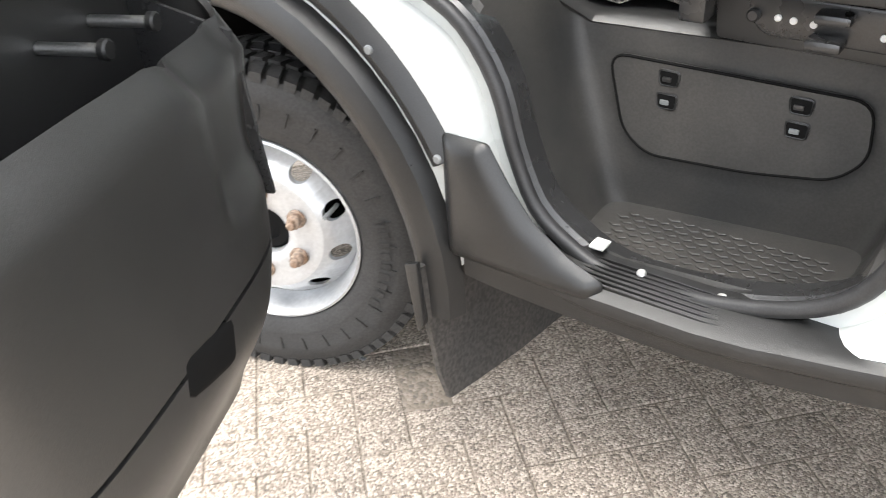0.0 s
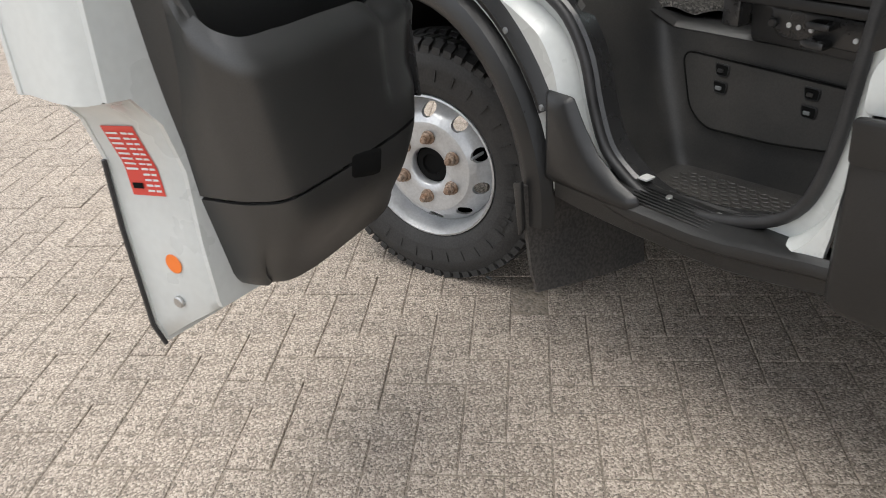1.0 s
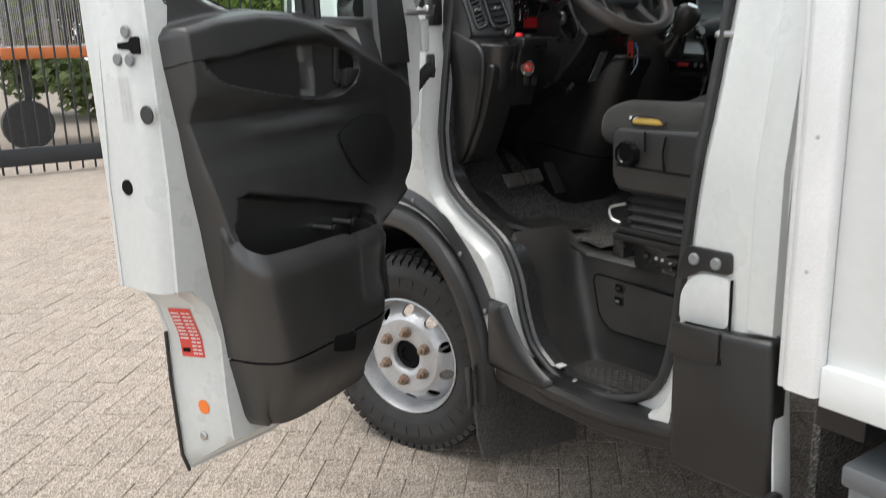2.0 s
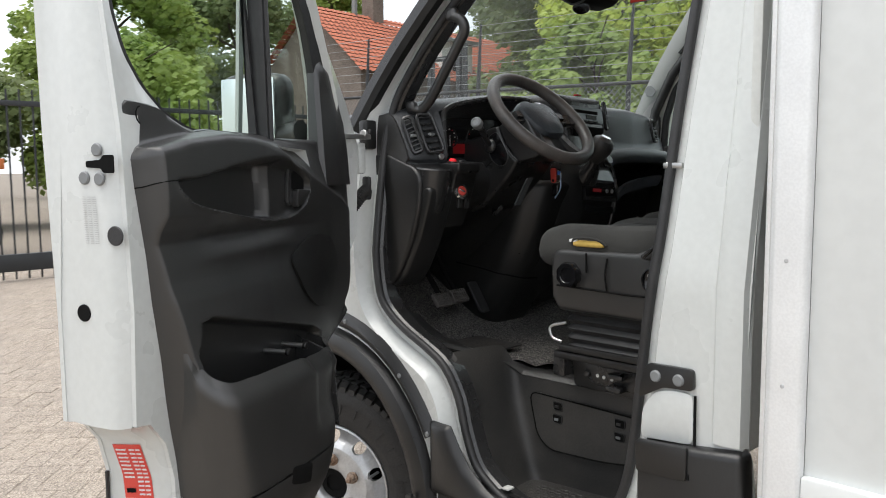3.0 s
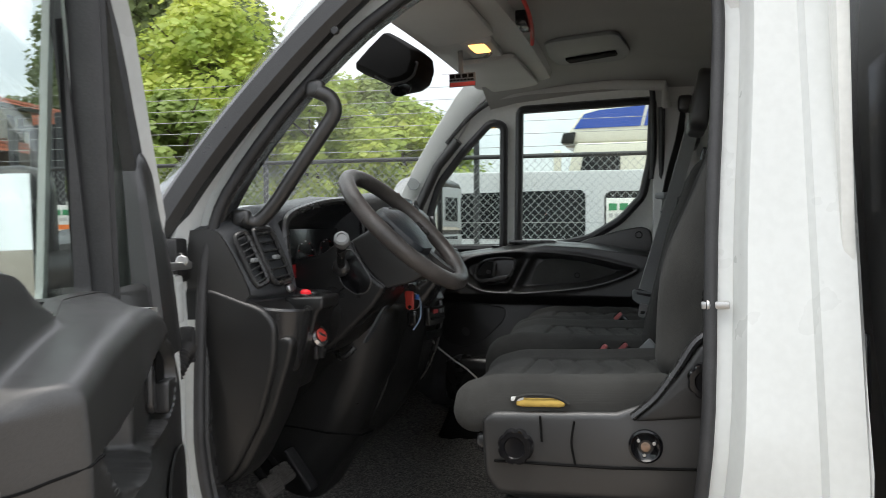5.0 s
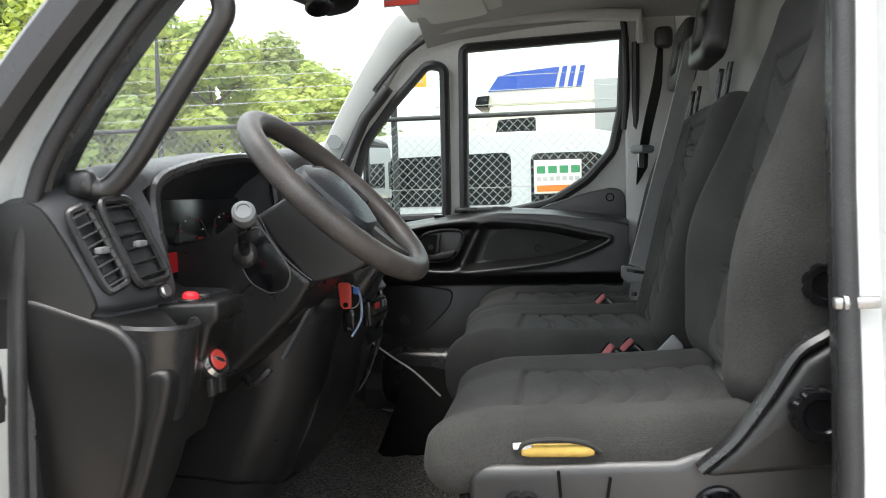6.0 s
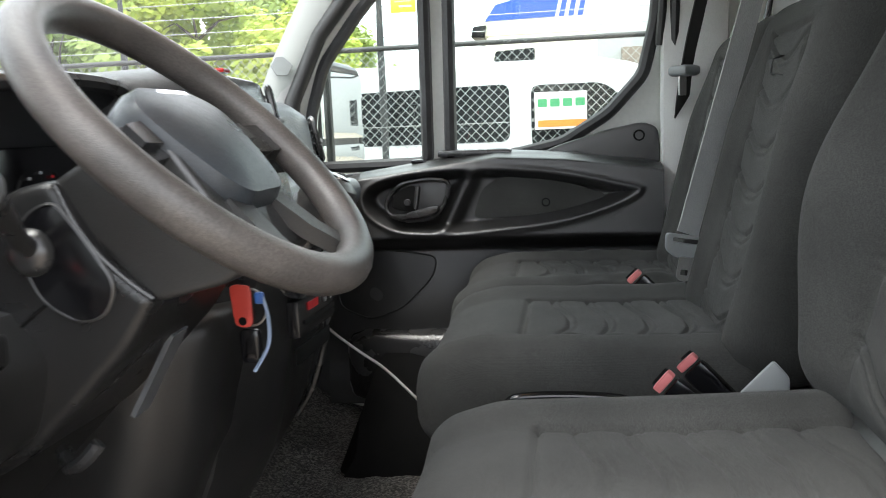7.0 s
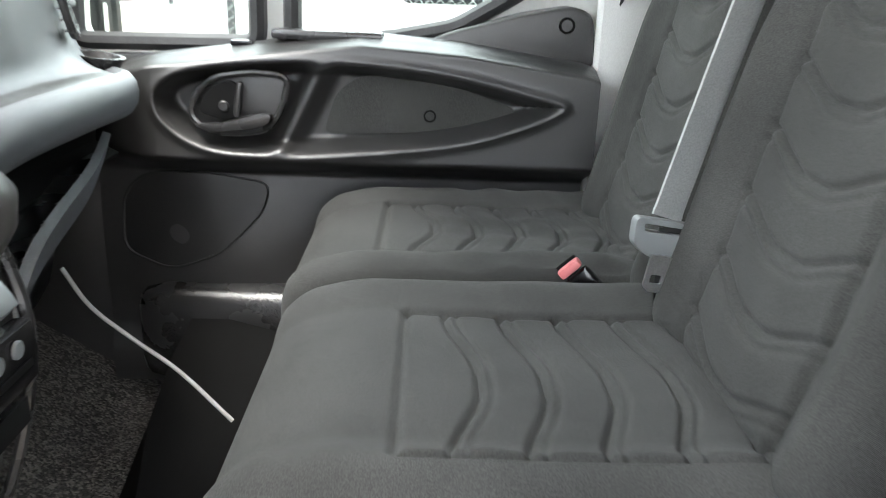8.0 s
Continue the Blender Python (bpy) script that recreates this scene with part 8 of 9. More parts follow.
for k in range(nn):
    for sg in (1, -1):
        xa = FX0 + k * pitch - (H if sg > 0 else 0)
        xb = xa + H * sg if sg > 0 else xa - H
        za, zb = 0.04, H + 0.02
        xa2, za2, xb2, zb2 = xa, za, xb, zb
        if min(xa2, xb2) < FX0:
            if xa2 < FX0:
                za2 += (FX0 - xa2) / abs(xb - xa) * (zb - za)
                xa2 = FX0
            else:
                zb2 -= (FX0 - xb2) / abs(xb - xa) * (zb - za)
                xb2 = FX0
        if max(xa2, xb2) > FX1:
            continue
        y = FY - 0.012 * sg * 0.3
        b = len(vs)
        for (x, z) in ((xa2, za2), (xb2, zb2)):
            vs += [(x - w * sg, y, z + w), (x + w * sg, y - w, z), (x + w * sg, y + w, z - w)]
        fs += [(b, b + 1, b + 4, b + 3), (b + 1, b + 2, b + 5, b + 4), (b + 2, b, b + 3, b + 5)]
me = bpy.data.meshes.new("chain_link")
me.from_pydata(vs, [], fs)
me.materials.append(WIRE)
cl = new("chain_link", me)
cl.parent, cl.matrix_parent_inverse = fence, Matrix.Translation(fence.location).inverted()
tagged(cl, "woven wire mesh", kind="stuff")

GX = -9.6
gate = thing("sliding_gate", (GX, 1.0, 0.0), "black steel bar gate with a deep bottom rail", "gate")
part("bottom_rail", box(GX - 0.06, GX + 0.06, -7.0, 6.6, 0.13, 0.36, 0.01), FENCE, gate)
part("top_rail", box(GX - 0.03, GX + 0.03, -7.0, 6.6, 2.33, 2.40, 0.006), FENCE, gate)
bar = tube([(GX, 0, 0.02), (GX, 0, 2.55)], 0.014, 8)
first = part("bar", bar, FENCE, gate)
for k in range(1, 84):
    o = bpy.data.objects.new("bar", first.data)
    scene.collection.objects.link(o)
    o.parent, o.matrix_parent_inverse = gate, Matrix.Translation(gate.location).inverted()
    o.location = (0, -7.0 + k * 0.1625, 0)
first.location = (0, -7.0, 0)

for i, (x, y, s) in enumerate(((0.70, FY - 0.04, 1.0), (-6.05, FY - 0.05, 1.0))):
    sg = thing("fence_sign", (x, y, 1.7), "white company sign on the fence with green and orange print", "sign", "fence signs")
    part("board", box(x - 0.225, x + 0.225, y - 0.006, y + 0.002, 1.625, 1.945, 0.003), PAPER, sg)
    bars(sg, "print", GREEN, lambda a, b: (x - 0.20 + a * 0.42, y - 0.009, 1.62 + b * 0.30), [(k * 0.26, k * 0.26 + 0.20, 0.66, 0.24) for k in range(4)])
    bars(sg, "print", INK, lambda a, b: (x - 0.20 + a * 0.42, y - 0.009, 1.62 + b * 0.30), [(k * 0.145, k * 0.145 + 0.10, 0.42, 0.14) for k in range(7)])
    bars(sg, "print", ORANGE, lambda a, b: (x - 0.20 + a * 0.42, y - 0.009, 1.62 + b * 0.30), [(0.0, 1.0, 0.08, 0.20)])
ys = thing("warning_plate", (-0.66, FY + 0.03, 2.7), "small yellow warning plate on the fence wires", "sign")
part("plate", box(-0.79, -0.56, FY + 0.02, FY + 0.026, 2.705, 2.845, 0.003), YELLOW, ys)
bars(ys, "print", INK, lambda a, b: (-0.77 + a * 0.19, FY + 0.017, 2.715 + b * 0.12), [(0.1, 0.9, 0.70, 0.06), (0.3, 0.9, 0.3, 0.14)])


# silver van beyond the fence
def van(at, yaw, paint, lab, length=5.1, wheels=True):
    v = thing("van", at, lab, "van", "parked vehicles")
    M = Matrix.Translation(at) @ Matrix.Rotation(yaw, 4, "Z")
    prof = [(-2.5, 0.45), (-2.52, 1.2), (-2.46, 1.75), (-2.38, 1.90), (-2.1, 1.97), (0.6, 1.97), (0.95, 1.90), (1.35, 1.62), (1.78, 1.18), (2.25, 1.02), (2.5, 0.80), (2.55, 0.40)]
    prof = [(a * length / 5.1, b) for a, b in rounded(prof, 0.08, 3)]
    rings = []
    for k in range(9):
        yy = -0.96 + 1.92 * k / 8
        rings.append([(a, yy * (1 - 0.10 * max(0.0, b - 1.05) / 0.9), b + 0.03 * math.sin(math.pi * k / 8) * (b > 1.5)) for a, b in prof])
    bm = loft(rings)
    bm.transform(M)
    part("body", bevel(bm, 0.02, 2, 60), paint, v, "", 30)

    def win(pts, side, name="window", mat=DARKGLASS):
        def lay(p):
            y = side * (0.96 * (1 - 0.10 * max(0.0, p[1] - 1.05) / 0.9) + 0.008)
            return M @ Vector((p[0] * length / 5.1, y, p[1]))
        part(name, sheet(rounded(pts, 0.09, 4), [], lay), mat, v, "dark side window", smooth=False)

    for side in (-1, 1):
        win([(-2.2, 1.22), (-2.2, 1.72), (-0.25, 1.76), (-0.25, 1.22)], side)
        win([(-0.05, 1.15), (-0.05, 1.74), (0.62, 1.74), (1.22, 1.30), (1.22, 1.16)], side)
    def front(p):
        t = (p[1] - 1.22) / 0.62
        return M @ Vector(((1.80 - 0.78 * t) * length / 5.1 + 0.012, p[0] * (0.94 - 0.1 * t), p[1]))
    part("windscreen", sheet([(-0.86, 1.24), (0.86, 1.24), (0.86, 1.82), (-0.86, 1.82)], [], front), DARKGLASS, v, "dark windscreen", smooth=False)
    for side in (-1, 1):
        for x in (-1.55, 1.62):
            wb = lathe([(0.0, 0.05), (0.2, 0.06), (0.33, 0.05), (0.34, 0.0), (0.33, -0.2), (0, -0.2)], 24, M @ Matrix.Translation((x * length / 5.1, side * 0.90, 0.34)) @ Matrix.Rotation(radians(90 * side * -1), 4, "X"))
            part("wheel", wb, TYRE, v)
        part("side_strip", loft([[M @ Vector((a, side * (0.965), b)) for a, b in ((-1.2, 0.62), (1.1, 0.62), (1.1, 0.70), (-1.2, 0.70))], [M @ Vector((a, side * (0.985), b)) for a, b in ((-1.2, 0.62), (1.1, 0.62), (1.1, 0.70), (-1.2, 0.70))]]), CLAD, v)
    return v


van((0.42, 8.30, 0.30), radians(3), VANSILVER, "silver passenger van with dark windows behind the fence")
van((-6.6, 9.4, 0.28), radians(10), BOXWHITE, "white van parked behind the fence")

# cab-over truck with blue roof deflector
lt = thing("lorry", (0.3, 19.0, 0.35), "cream lorry cab with a blue roof deflector", "lorry", "parked vehicles")
part("cab", bevel(loft([[(a, y, b) for a, b in ((-1.28, 0.8), (-1.30, 2.2), (-1.15, 3.1), (-1.0, 3.62), (1.4, 3.62), (1.4, 0.8))] for y in (17.9, 20.2)]), 0.07, 3), CREAM, lt)
part("sun_visor", bevel(loft([[(a, y, b) for a, b in ((-1.36, 3.62), (-1.30, 3.86), (-1.0, 3.88), (-1.05, 3.60))] for y in (17.88, 20.2)]), 0.03), DARKGLASS, lt, "dark sun visor")
part("deflector", bevel(loft([[(a, y, b) for a, b in ((-1.18, 3.88), (-0.85, 4.35), (-0.4, 4.50), (1.38, 4.62), (1.40, 3.62), (-1.1, 3.62))] for y in (17.95, 20.1)]), 0.06, 3), CREAM, lt, "cream roof deflector")
part("blue_band", loft([[(a, y, b) for a, b in ((-1.04, 3.96), (-0.80, 4.30), (-0.45, 4.38), (0.62, 4.46), (0.50, 3.98))] for y in (17.93, 17.955)]), BLUE, lt, "blue painted band")
for k in range(3):
    x = 0.70 + k * 0.20
    part("blue_stripe", loft([[(a, y, b) for a, b in ((x - 0.12, 3.98), (x - 0.01, 4.46), (x + 0.10, 4.47), (x + 0.0, 3.98))] for y in (17.93, 17.955)]), BLUE, lt)
part("side_window", prism(rounded([(-0.95, 2.62), (-0.82, 3.30), (0.05, 3.34), (0.05, 2.62)], 0.05), "y", 17.885, 17.90), DARKGLASS, lt, "dark side window")
part("mirror", box(-1.5, -1.32, 17.7, 17.8, 2.7, 3.45, 0.05), CREAM, lt)
for x in (-0.5,):
    part("wheel", lathe([(0, 0.05), (0.48, 0.05), (0.5, 0), (0.48, -0.25), (0, -0.25)], 28, Matrix.Translation((x, 17.95, 0.79)) @ Matrix.Rotation(radians(90), 4, "X")), TYRE, lt)
gb = thing("grey_building", (8, 28, 0.3), "grey clad warehouse behind the lorries", "building")
part("wall", box(1.2, 16, 26, 36, 0.3, 5.2, 0.02), GREYWALL, gb)
part("brick_corner", box(2.4, 3.4, 25.4, 25.98, 0.3, 3.9, 0.01), BRICKW, gb)
for k in range(4):
    part("window", box(5 + k * 2.6, 6.2 + k * 2.6, 25.94, 25.99, 1.6, 2.8, 0.01), DARKGLASS, gb)
van((-6.2, 13.5, 0.3), radians(-8), BOXWHITE, "white van in the far row")

# lamp post and bare saplings
sp = thing("street_lamp", (-8.2, 30, 0.3), "tall thin street lamp", "street lamp")
part("pole", tube([(-8.2, 30, 0.3), (-8.2, 30, 6.5)], [0.07, 0.04], 8), GREYP, sp)
part("lamp_head", soft((-8.45, 30, 6.55), (0.7, 0.18, 0.09), 0.04, (6, 4, 3)), GREYP, sp)


# the ground beyond falls slightly towards the cargo box
slope = Matrix.Translation((-0.85, 0, 2.39)) @ Matrix.Rotation(radians(1.8), 4, "Y") @ Matrix.Translation((0.85, 0, -2.39))
for ob in [o for o in scene.objects if o.parent is None and o.name in ("fence", "fence_sign", "fence_sign.001", "warning_plate", "van", "lorry", "grey_building")]:
    ob.matrix_world = slope @ Matrix.Translation(ob.location)

# ---- house ----
house = thing("house", (-26, 27, 0.3), "brick house with an orange tiled roof and white dormers", "house")
HA, HB = Vector((-26.8, 19.0, 0)), Vector((-28.6, 36.8, 0))
HD_ = (HB - HA).normalized()
HN = Vector((HD_.y, -HD_.x, 0))


def hs(s, d, z):
    p = HA + HD_ * s + HN * d
    return (p.x, p.y, z)


HL, HW = 18.2, 3.1
EAVE, RIDGE = 5.55, 8.3
part("wall", loft([[hs(0, -HW, 0.3), hs(0, HW, 0.3), hs(0, HW, EAVE), hs(0, 0, RIDGE - 0.15), hs(0, -HW, EAVE)], [hs(HL, -HW, 0.3), hs(HL, HW, 0.3), hs(HL, HW, EAVE), hs(HL, 0, RIDGE - 0.15), hs(HL, -HW, EAVE)]]), BRICKW, house, "grey-brown brick walls", 20)
for sg in (1, -1):
    vs, fs = [], []
    rows_, cols = 16, 60
    for r in range(rows_):
        t0, t1 = r / rows_, (r + 1) / rows_
        for c in range(cols):
            s0, s1 = -0.3 + (HL + 0.6) * c / cols, -0.3 + (HL + 0.6) * (c + 1) / cols
            sm = (s0 + s1) / 2
            b = len(vs)

            def rp(s, t, up):
                return hs(s, sg * (HW + 0.35) * (1 - t), EAVE - 0.22 + (RIDGE - EAVE + 0.30) * t + up)
            vs += [rp(s0, t0, 0.05), rp(sm, t0, 0.10), rp(s1, t0, 0.05), rp(s1, t1, 0.02), rp(sm, t1, 0.06), rp(s0, t1, 0.02)]
            fs += [(b, b + 1, b + 4, b + 5), (b + 1, b + 2, b + 3, b + 4)]
    me = bpy.data.meshes.new("roof_tiles")
    me.from_pydata(vs, [], fs)
    me.materials.append(ROOF)
    ro = new("roof_tiles", me)
    ro.parent, ro.matrix_parent_inverse = house, Matrix.Translation(house.location).inverted()
    tagged(ro, "orange clay pantiles", kind="stuff")


def hbox(s0, s1, d0, d1, z0, z1, mat, name, lab=""):
    bm = loft([[hs(s0, d0, z0), hs(s1, d0, z0), hs(s1, d1, z0), hs(s0, d1, z0)], [hs(s0, d0, z1), hs(s1, d0, z1), hs(s1, d1, z1), hs(s0, d1, z1)]])
    return part(name, bm, mat, house, lab, 20)


for s in (5.6, 15.6):
    d = hbox(s, s + 2.3, 0.9, 2.75, 5.75, 7.25, BOXWHITE, "dormer", "white dormer")
    hbox(s - 0.25, s + 2.55, 0.4, 3.05, 7.25, 7.42, GREYP, "dormer_roof")
    wd = hbox(s + 0.75, s + 1.7, 2.74, 2.80, 5.95, 7.0, DARKGLASS, "window")
    hbox(s + 1.18, s + 1.27, 2.79, 2.83, 5.95, 7.0, BOXWHITE, "window_bar")
for y0, z0 in ((-0.35, 5.55),):
    bmw = loft([[hs(-0.03, y0, z0), hs(-0.03, y0 + 0.7, z0), hs(-0.03, y0 + 0.7, z0 + 0.85), hs(-0.03, y0, z0 + 0.85)], [hs(0.02, y0, z0), hs(0.02, y0 + 0.7, z0), hs(0.02, y0 + 0.7, z0 + 0.85), hs(0.02, y0, z0 + 0.85)]])
    part("window_frame", bmw, BOXWHITE, house)
    bmw = loft([[hs(-0.05, y0 + 0.1, z0 + 0.1), hs(-0.05, y0 + 0.6, z0 + 0.1), hs(-0.05, y0 + 0.6, z0 + 0.75), hs(-0.05, y0 + 0.1, z0 + 0.75)], [hs(-0.02, y0 + 0.1, z0 + 0.1), hs(-0.02, y0 + 0.6, z0 + 0.1), hs(-0.02, y0 + 0.6, z0 + 0.75), hs(-0.02, y0 + 0.1, z0 + 0.75)]])
    part("window", bmw, DARKGLASS, house)
for s in (2.2, 7.5, 11.5, 15.0):
    hbox(s, s + 1.1, HW - 0.02, HW + 0.04, 2.2, 3.9, BOXWHITE, "window_frame")
    hbox(s + 0.1, s + 1.0, HW + 0.03, HW + 0.06, 2.3, 3.8, DARKGLASS, "window")
hbox(3.6, 4.3, -0.35, 0.35, 7.8, 9.3, BRICKW, "chimney")
hbox(2.7, 2.85, -0.1, 0.1, 8.0, 9.9, GREYP, "flue")

# forklift mast behind the fence
fk = thing("forklift_mast", (-7.0, 7.6, 0.3), "black forklift mast standing behind the fence", "forklift")
for x in (-7.6, -7.25, -6.95):
    part("mast_beam", box(x, x + 0.09, 7.55, 7.65, 0.3, 3.25, 0.01), FENCE, fk)
for z in (3.18, 2.45, 1.6):
    part("mast_cross", box(-7.6, -6.86, 7.56, 7.64, z, z + 0.07, 0.01), FENCE, fk)
part("mast_chain", tube([(-6.8, 7.6, 0.5), (-6.8, 7.6, 3.4)], 0.05, 6), FENCE, fk)

# stacked crowd barriers on an orange trailer beyond the gate
bt = thing("trailer", (-13.2, 1.5, 0.0), "orange flat trailer beyond the gate", "trailer")
part("bed", box(-15, -12.6, 0.2, 2.6, 1.50, 1.68, 0.02), material("orange_paint", (0.5, 0.14, 0.03), 0.5), bt)
for y in (0.5, 2.2):
    part("wheel", lathe([(0, 0.1), (0.4, 0.1), (0.42, 0), (0.4, -0.12), (0, -0.12)], 20, Matrix.Translation((-13.0, y, 0.42)) @ Matrix.Rotation(radians(90), 4, "Y")), TYRE, bt)
    part("stand", box(-13.05, -12.95, y, y + 0.1, 0.0, 1.5, 0.0), FENCE, bt)
for k in range(7):
    x = -14.2 + k * 0.22
    z0 = 1.69
    cbar = thing("crowd_barrier", (x, 1.4, z0), "galvanised crowd barrier standing on the trailer", "barrier", "crowd barriers")
    loop = [(x, 0.3, z0), (x, 0.3, z0 + 0.85), (x, 2.5, z0 + 0.85), (x, 2.5, z0)]
    part("barrier_frame", tube(loop, 0.022, 6, True), WIRE, cbar)
    for j in range(12):
        part("rod", tube([(x, 0.45 + j * 0.17, z0), (x, 0.45 + j * 0.17, z0 + 0.85)], 0.009, 5), WIRE, cbar)


# ---- trees: trunk, limbs and many small leaf clumps ----
def tree(at, height, spread, leaf, seed, label, clumps=70, leaves=90, size=0.16, low=0.22):
    rnd = random.Random(seed)
    t = thing("tree", at, label, "tree", "trees beyond the fence")
    base = Vector(at)
    trunk = [base + Vector((rnd.uniform(-0.1, 0.1) * k, rnd.uniform(-0.1, 0.1) * k, height * 0.13 * k)) for k in range(7)]
    rr = [height * 0.018 * (1 - k / 8) for k in range(7)]
    bm = tube(trunk, rr, 8)
    tips = []
    for k in range(14):
        s = trunk[1 + k % 6]
        a = rnd.uniform(0, 6.283)
        e = s + Vector((math.cos(a), math.sin(a), rnd.uniform(0.2, 0.9))) * spread * rnd.uniform(0.4, 0.75)
        bm = join(bm, tube([s, (s + e) / 2 + Vector((0, 0, 0.2)), e], [height * 0.008, height * 0.005, height * 0.002], 6))
        tips.append(e)
    part("trunk", bm, BARK, t)
    vs, fs = [], []
    for c in range(clumps):
        h = low + (1 - low) * rnd.random() ** 0.8
        prof = math.sin(min(1.0, (h - low) / (1 - low) * 0.9 + 0.12) * math.pi) ** 0.6
        a, r = rnd.uniform(0, 6.283), spread * prof * rnd.uniform(0.45, 1.0)
        cc = base + Vector((r * math.cos(a), r * math.sin(a), height * h))
        cr = spread * rnd.uniform(0.16, 0.30)
        for _ in range(leaves):
            d = Vector((rnd.gauss(0, 1), rnd.gauss(0, 1), rnd.gauss(0, 0.8)))
            d = d.normalized() * cr * rnd.uniform(0.55, 1.0)
            p = cc + d
            n_ = (d.normalized() + Vector((rnd.uniform(-0.8, 0.8), rnd.uniform(-0.8, 0.8), rnd.uniform(-0.3, 1.0)))).normalized()
            q = n_.to_track_quat("Z", "Y")
            s = size * rnd.uniform(0.6, 1.5)
            b = len(vs)
            for ax, ay in ((-1, -0.2), (-0.1, -0.7), (1, 0.1), (0.1, 0.75)):
                vs.append(tuple(p + q @ Vector((ax * s, ay * s, 0))))
            fs.append((b, b + 1, b + 2, b + 3))
    me = bpy.data.meshes.new("crown")
    me.from_pydata(vs, [], fs)
    me.materials.append(leaf)
    cr_ = new("crown", me)
    cr_.parent, cr_.matrix_parent_inverse = t, Matrix.Translation(t.location).inverted()
    tagged(cr_, kind="stuff")
    return t


G0 = 0.3
for at, hgt, spr, leaf, sd, lab in (
    ((-12.6, 21.0, G0), 8.8, 3.4, LEAFY, 1, "broad tree with bright yellow-green leaves"),
    ((-9.8, 22.5, G0), 6.8, 2.5, LEAFY, 2, "bright yellow-green tree beyond the fence"),
    ((-11.8, 17.8, G0), 5.0, 2.4, LEAF, 3, "bushy green tree behind the fence"),
    ((-16.5, 24.5, G0), 13.5, 4.4, LEAFD, 4, "tall dark green tree behind the fence"),
    ((-21.5, 33.0, G0), 15.5, 5.0, LEAFD, 5, "tall dark green tree behind the fence"),
    ((-20.0, 31.0, G0), 12.0, 4.2, LEAF, 6, "tall green tree beyond the yard"),
    ((-9.8, 28.5, G0), 7.2, 3.0, LEAF, 7, "round green tree beyond the yard"),
    ((-7.6, 25.5, G0), 5.6, 2.4, LEAFY, 8, "small yellow-green tree beyond the fence"),
    ((-10.6, 37.0, G0), 7.0, 3.2, LEAF, 9, "distant green tree beyond the yard"),
    ((-35.0, 41.0, G0), 12.5, 5.0, LEAFD, 10, "tall dark tree behind the house"),
    ((-40.0, 31.0, G0), 13.0, 5.2, LEAF, 11, "tall tree behind the house"),
    ((-38.0, 22.0, G0), 12.0, 4.8, LEAFD, 12, "dark tree beside the house"),
    ((-34.0, 13.5, G0), 10.5, 4.2, LEAF, 13, "green tree beside the house"),
    ((-24.0, 11.5, 0.1), 3.6, 2.2, LEAF, 14, "dense green hedge tree beyond the gate"),
    ((-20.0, 8.0, 0.1), 4.6, 2.8, LEAF, 15, "dense green hedge tree beyond the gate"),
    ((-21.0, 3.0, 0.1), 4.6, 2.8, LEAFD, 16, "dense green hedge tree beyond the gate"),
    ((-27.0, 44.0, G0), 13.0, 5.0, LEAF, 17, "tall tree behind the house"),
):
    tree(at, hgt, spr, leaf, sd, lab, clumps=95 if hgt > 9 else 75, leaves=190, size=0.105 if hgt < 10 else 0.14, low=0.12)

# ---- ground ----
solo("ground", loft([[(x, y, z) for x in (-400, -60, -12, 0, 12, 60, 400)] for y, z in ((-400, -0.0035), (-30, -0.0035), (6.6, -0.0035), (7.4, 0.28), (60, 0.30), (400, 0.30))], False), JOINT, "sandy grey-brown yard ground reaching to the horizon", "ground", "structure", smooth=False)
pav = thing("paving", (0.3, -0.5, 0.0), "exposed-aggregate concrete pavers laid in herringbone", "paving", kind="structure")
PL, PW, GAP, PA = 0.212, 0.106, 0.003, radians(48)
ca, sa = math.cos(PA), math.sin(PA)


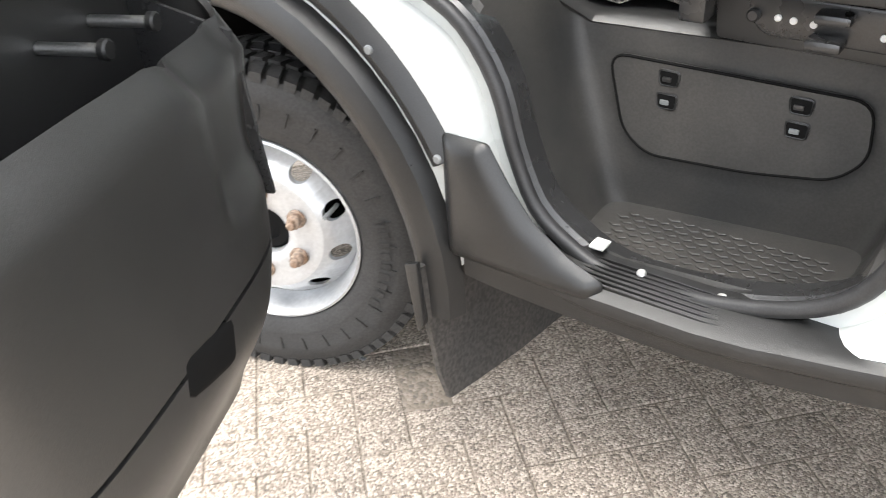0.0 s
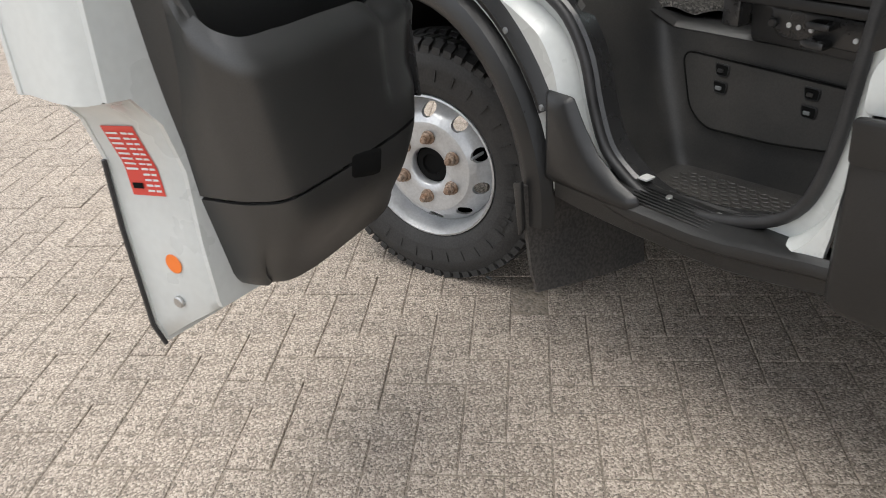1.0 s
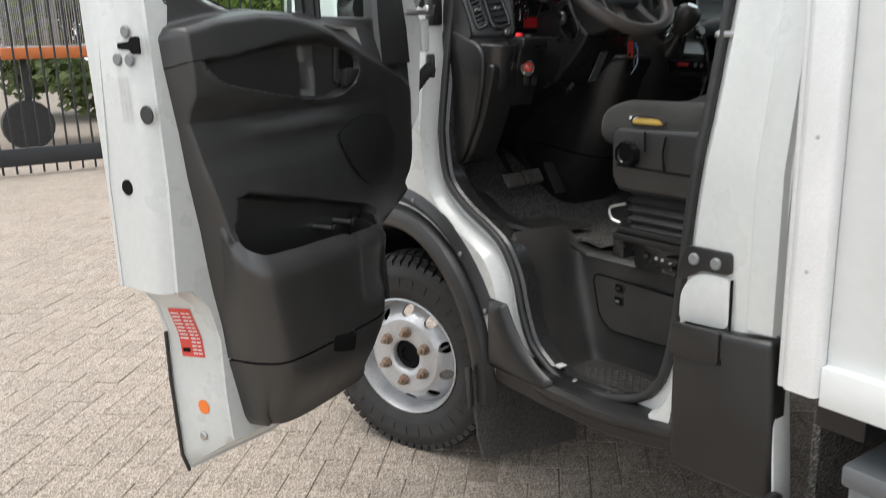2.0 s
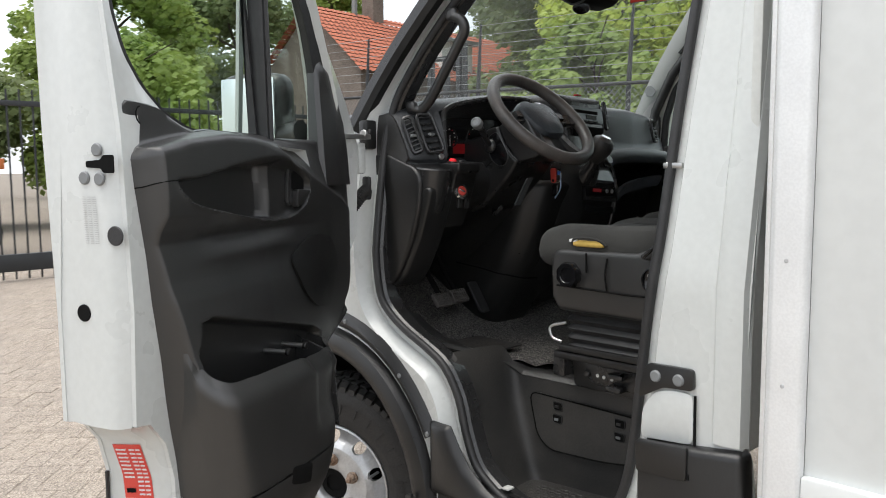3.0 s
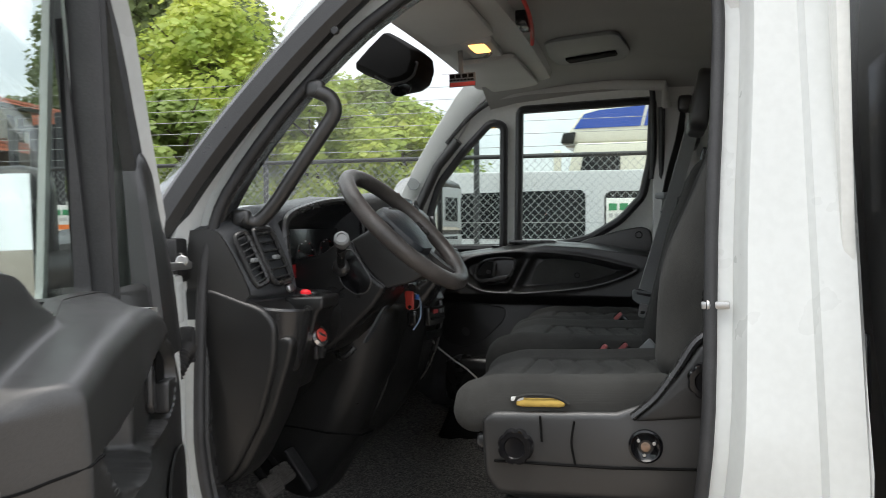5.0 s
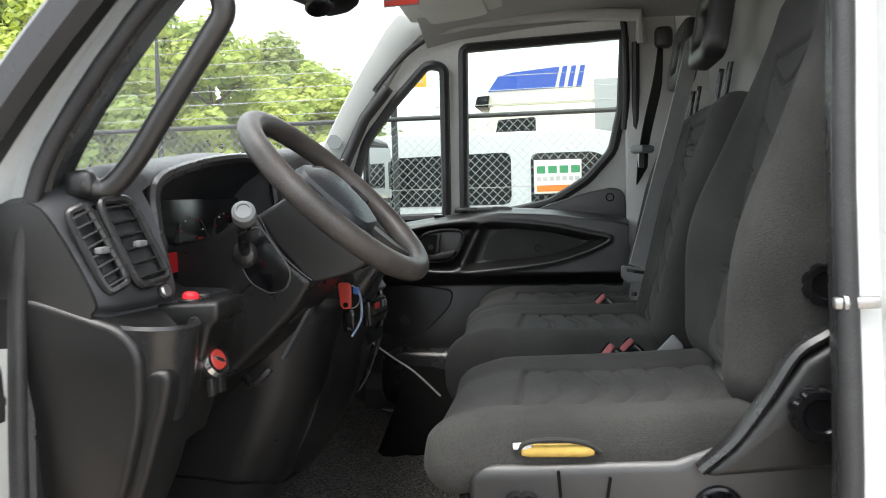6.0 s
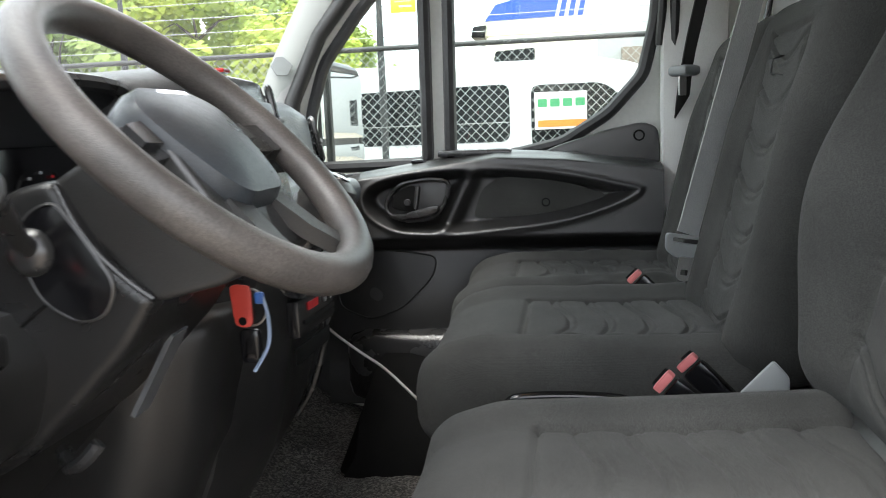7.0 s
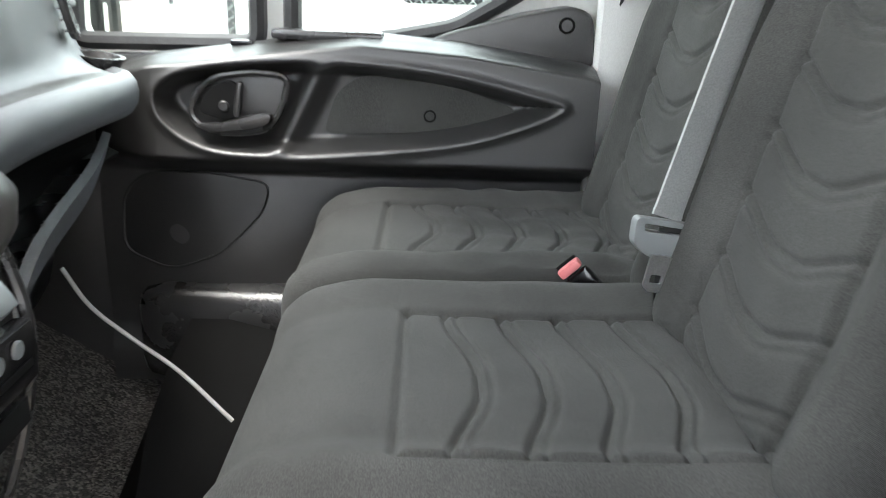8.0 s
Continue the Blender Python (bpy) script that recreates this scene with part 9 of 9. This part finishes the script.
def paver_mesh(wide, deep, h=0.018, bv=0.003):
    a, b = wide / 2 - GAP / 2, deep / 2 - GAP / 2
    v = [(-a, -b, -h), (a, -b, -h), (a, b, -h), (-a, b, -h), (-a, -b, -bv), (a, -b, -bv), (a, b, -bv), (-a, b, -bv), (-a + bv, -b + bv, 0), (a - bv, -b + bv, 0), (a - bv, b - bv, 0), (-a + bv, b - bv, 0)]
    q = [(8, 9, 10, 11)] + [(i, (i + 1) % 4, 4 + (i + 1) % 4, 4 + i) for i in range(4)] + [(4 + i, 4 + (i + 1) % 4, 8 + (i + 1) % 4, 8 + i) for i in range(4)]
    return v, q


pv, pq = paver_mesh(PL, PW)
pme = bpy.data.meshes.new("paver")
pme.from_pydata(pv, [], pq)
pme.materials.append(PAVER)
rest_v, rest_f, near = [], [], []
rp_ = random.Random(5)
cells = []
for i in range(-140, 141):
    for j in range(-70, 71):
        # herringbone: pairs step along the diagonal
        bx, by = (i + j * 2) * PW, (i - j * 2) * PW
        for turn, cx, cy in ((0, bx + PL / 2, by + PW / 2), (1, bx + PW / 2 + PL, by)):
            x, y = 0.3 + ca * cx - sa * cy, -0.6 + sa * cx + ca * cy
            if -13.0 < x < 8.0 and -6.5 < y < 6.5:
                cells.append((x, y, turn))
cells.sort(key=lambda c: (c[0] - 0.35) ** 2 + (c[1] + 0.35) ** 2)
for n_, (x, y, turn) in enumerate(cells):
    an = PA + turn * math.pi / 2 + rp_.gauss(0, 0.004)
    z = rp_.gauss(0, 0.0012)
    tx, ty = rp_.gauss(0, 0.004), rp_.gauss(0, 0.004)
    if n_ < 300:
        o = bpy.data.objects.new("paver", pme)
        scene.collection.objects.link(o)
        o.parent, o.matrix_parent_inverse = pav, Matrix.Translation(pav.location).inverted()
        o.matrix_basis = Matrix.Translation((x, y, z)) @ Euler((tx, ty, an)).to_matrix().to_4x4()
    else:
        b = len(rest_v)
        c, s = math.cos(an), math.sin(an)
        for vx, vy, vz in pv:
            rest_v.append((x + c * vx - s * vy, y + s * vx + c * vy, z + vz + tx * vx + ty * vy))
        rest_f += [tuple(b + k for k in q) for q in pq]
me = bpy.data.meshes.new("pavers_further_off")
me.from_pydata(rest_v, [], rest_f)
me.materials.append(PAVER)
ro = new("pavers_further_off", me)
ro.parent, ro.matrix_parent_inverse = pav, Matrix.Translation(pav.location).inverted()
tagged(ro, "weathered concrete pavers", kind="stuff")
